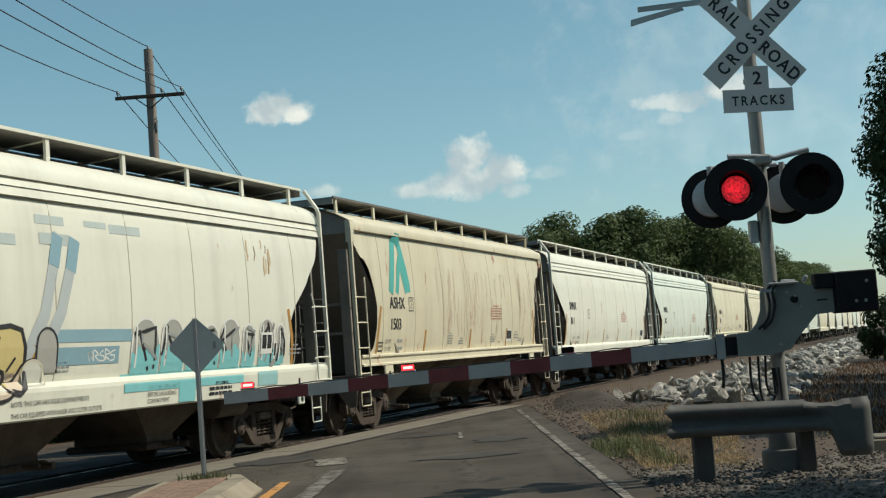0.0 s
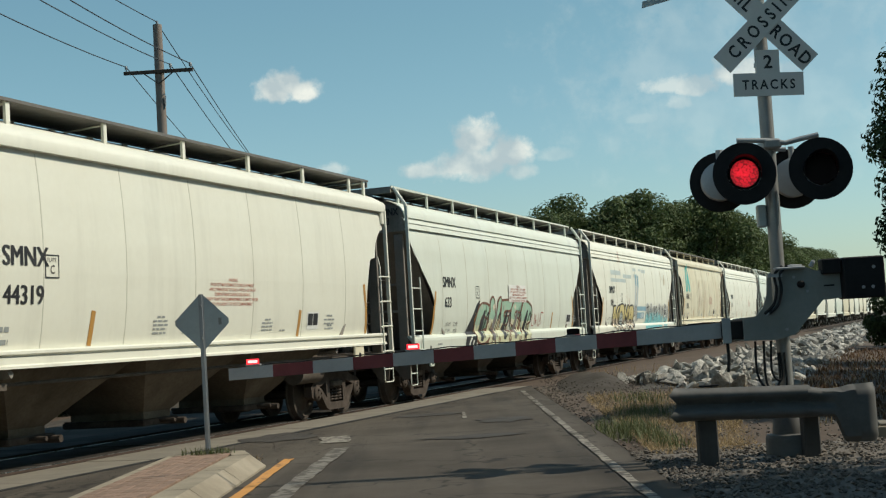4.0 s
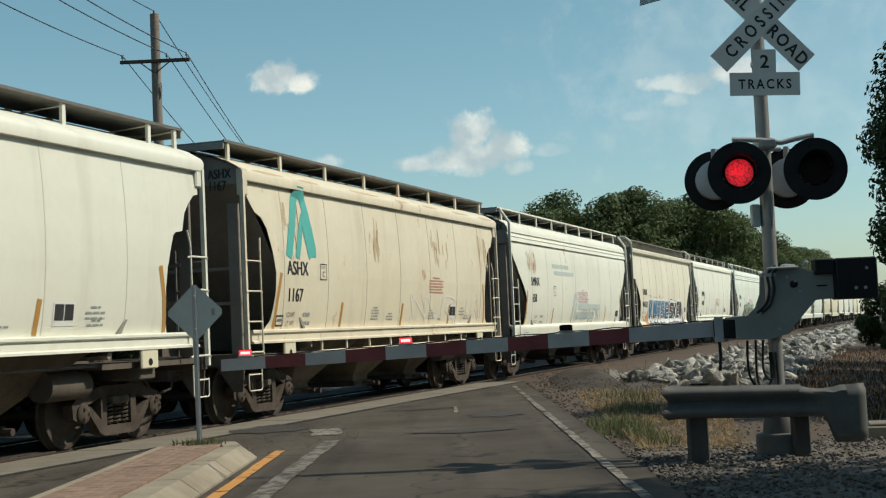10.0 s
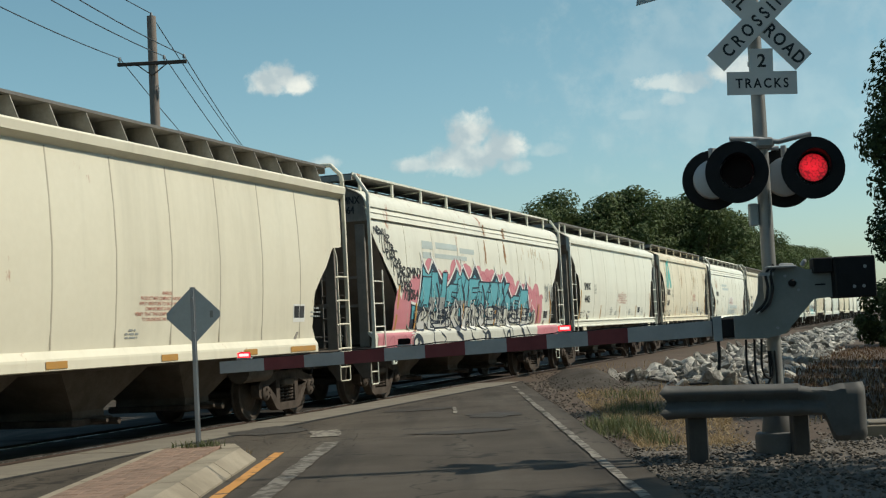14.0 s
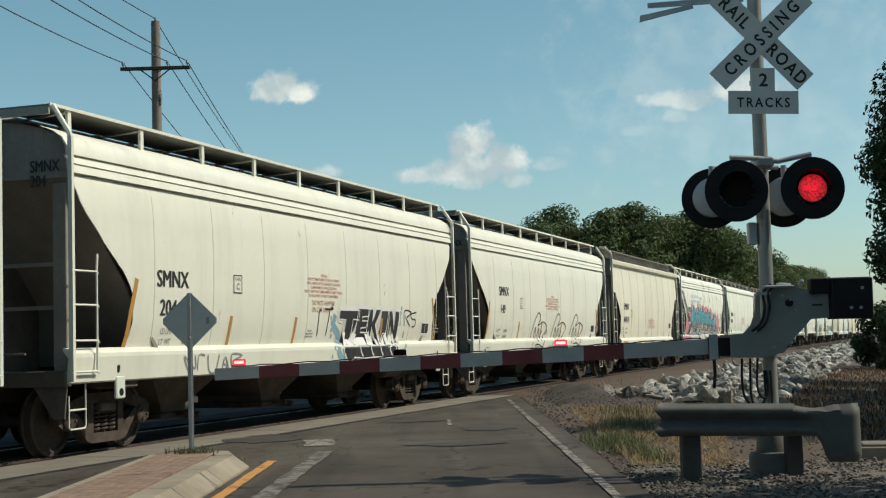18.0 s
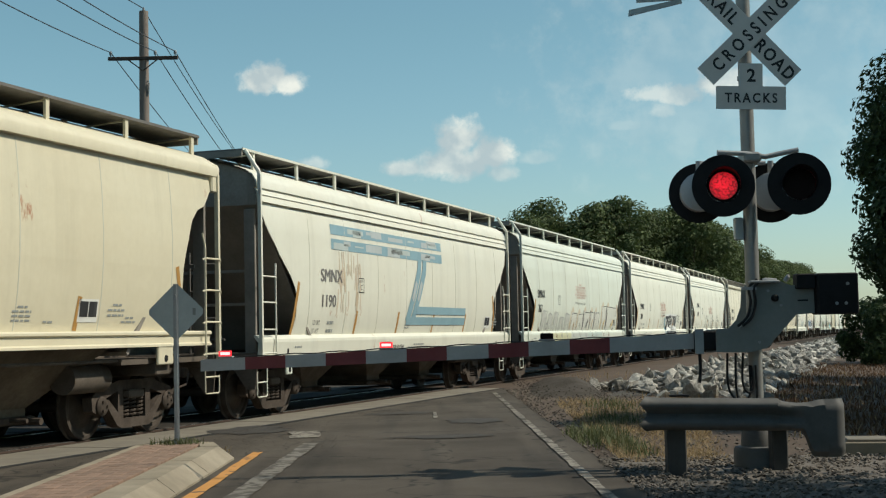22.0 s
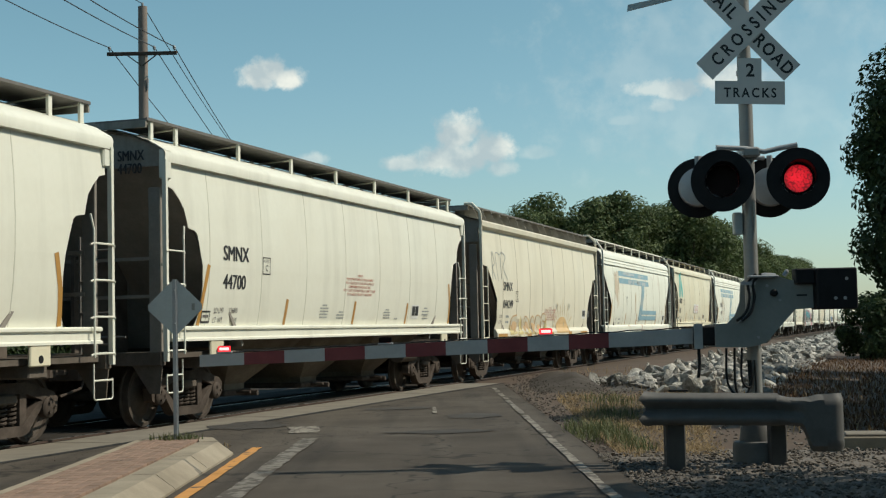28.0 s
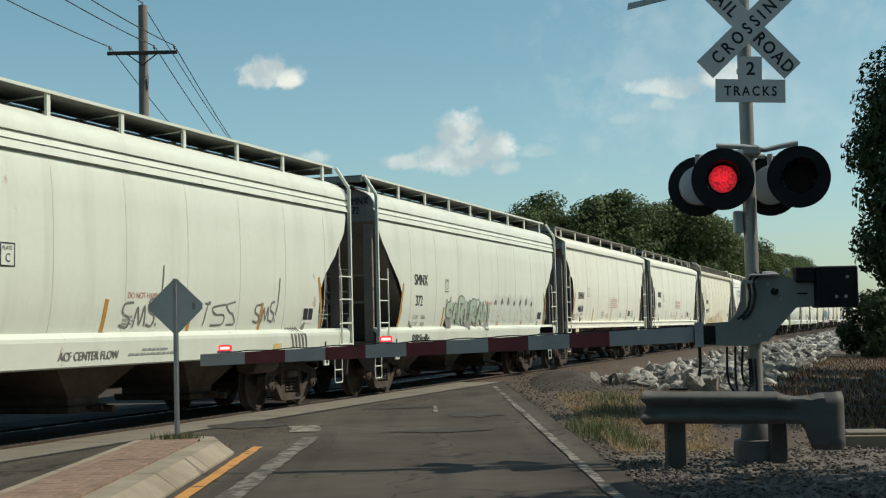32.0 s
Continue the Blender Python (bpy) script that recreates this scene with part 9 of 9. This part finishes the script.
        notice(C[k], "round", -0.5, 1.14, 2, 1.4, "ink_grey", 0.03, 0.06)
        notice(C[k], "round", -6.5, 1.17, 1, 0.6, "ink_grey", 0.03, 0.06)


def end_marks(car, kind, owner, number, shift, top=3.95):
    """Owner's mark and number stencilled on the rear end wall."""
    h = KINDS[kind]["half"]
    for text, z in ((owner, top), (number, top - 0.19)):
        vs, fs = lettering(text, 0.15)
        g = Geo()
        for k, dx in enumerate((-0.008, 0.0, 0.008)):
            g.add([(-h + 0.076 - 0.0006 * k + shift, -dict(flat=0.80, ribbed=0.60).get(kind, 0.98) - (x + dx) * 0.75, z + y) for x, y, _ in vs], fs)
        g.smooth = "open"
        part("lettering", g, M["ink_black"], car)


for k, owner, number in ((1, "SMNX", "109"), (2, "SMNX", "633"), (3, "SMNX", "44319"), (4, "SMNX", "044252"), (5, "SMNX", "650"), (6, "ASHX", "1167"), (7, "SMNX", "44405"), (8, "SMNX", "1064"),
                         (10, "SMNX", "149"), (11, "SMNX", "204"), (14, "ASHX", "1432"), (17, "SMNX", "44700"), (18, "SMNX", "44618"), (19, "SMNX", "372")):
    end_marks(C[k], CONSIST[k][0], owner, number, SHIFT[k], 3.64 if k in (10, 11) else 3.90)


art()


def motions():
    """The train runs off along the track; wheels turn while they pass; lamp discs turn over to imitate flashing."""
    for k, car in TRAIN.items():
        mid = (GAPS[k] + GAPS[k + 1]) / 2
        walk(car, [(t, track_pose(mid + gone(t), TRACK)) for t in [i * 2.0 for i in range(17)]])
    for w, ax, car in WHEELS:
        k = next(i for i, c in TRAIN.items() if c is car)
        mid = (GAPS[k] + GAPS[k + 1]) / 2
        rows = []
        turn = lambda t: pose(ax, 0, 0.457, 0, math.degrees(gone(t) / 0.457) % 360, 0)
        inside = [i / 15 for i in range(0, 481) if 6.0 <= mid + gone(i / 15) <= 48.0]
        if not inside:
            continue
        times = ([0.0] if inside[0] > 0.1 else []) + inside + ([32.0] if inside[-1] < 31.9 else [])
        rows = [(t, turn(min(max(t, inside[0]), inside[-1]))) for t in times]
        walk(w, rows)
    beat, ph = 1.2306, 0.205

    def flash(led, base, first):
        """The lit disc faces the road half each beat, then away, imitating flashing."""
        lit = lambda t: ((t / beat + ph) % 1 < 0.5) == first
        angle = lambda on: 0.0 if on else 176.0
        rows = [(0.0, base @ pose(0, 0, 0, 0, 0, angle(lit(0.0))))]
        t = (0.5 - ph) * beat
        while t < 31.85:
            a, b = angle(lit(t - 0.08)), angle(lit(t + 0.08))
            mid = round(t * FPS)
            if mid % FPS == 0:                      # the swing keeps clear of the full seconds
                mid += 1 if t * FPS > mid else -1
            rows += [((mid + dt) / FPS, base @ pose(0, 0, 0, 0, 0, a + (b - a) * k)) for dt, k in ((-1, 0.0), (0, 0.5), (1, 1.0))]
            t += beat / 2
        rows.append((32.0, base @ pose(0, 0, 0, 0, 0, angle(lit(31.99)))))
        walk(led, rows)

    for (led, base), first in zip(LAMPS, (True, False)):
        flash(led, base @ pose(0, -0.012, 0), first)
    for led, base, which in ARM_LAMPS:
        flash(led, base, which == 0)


motions()
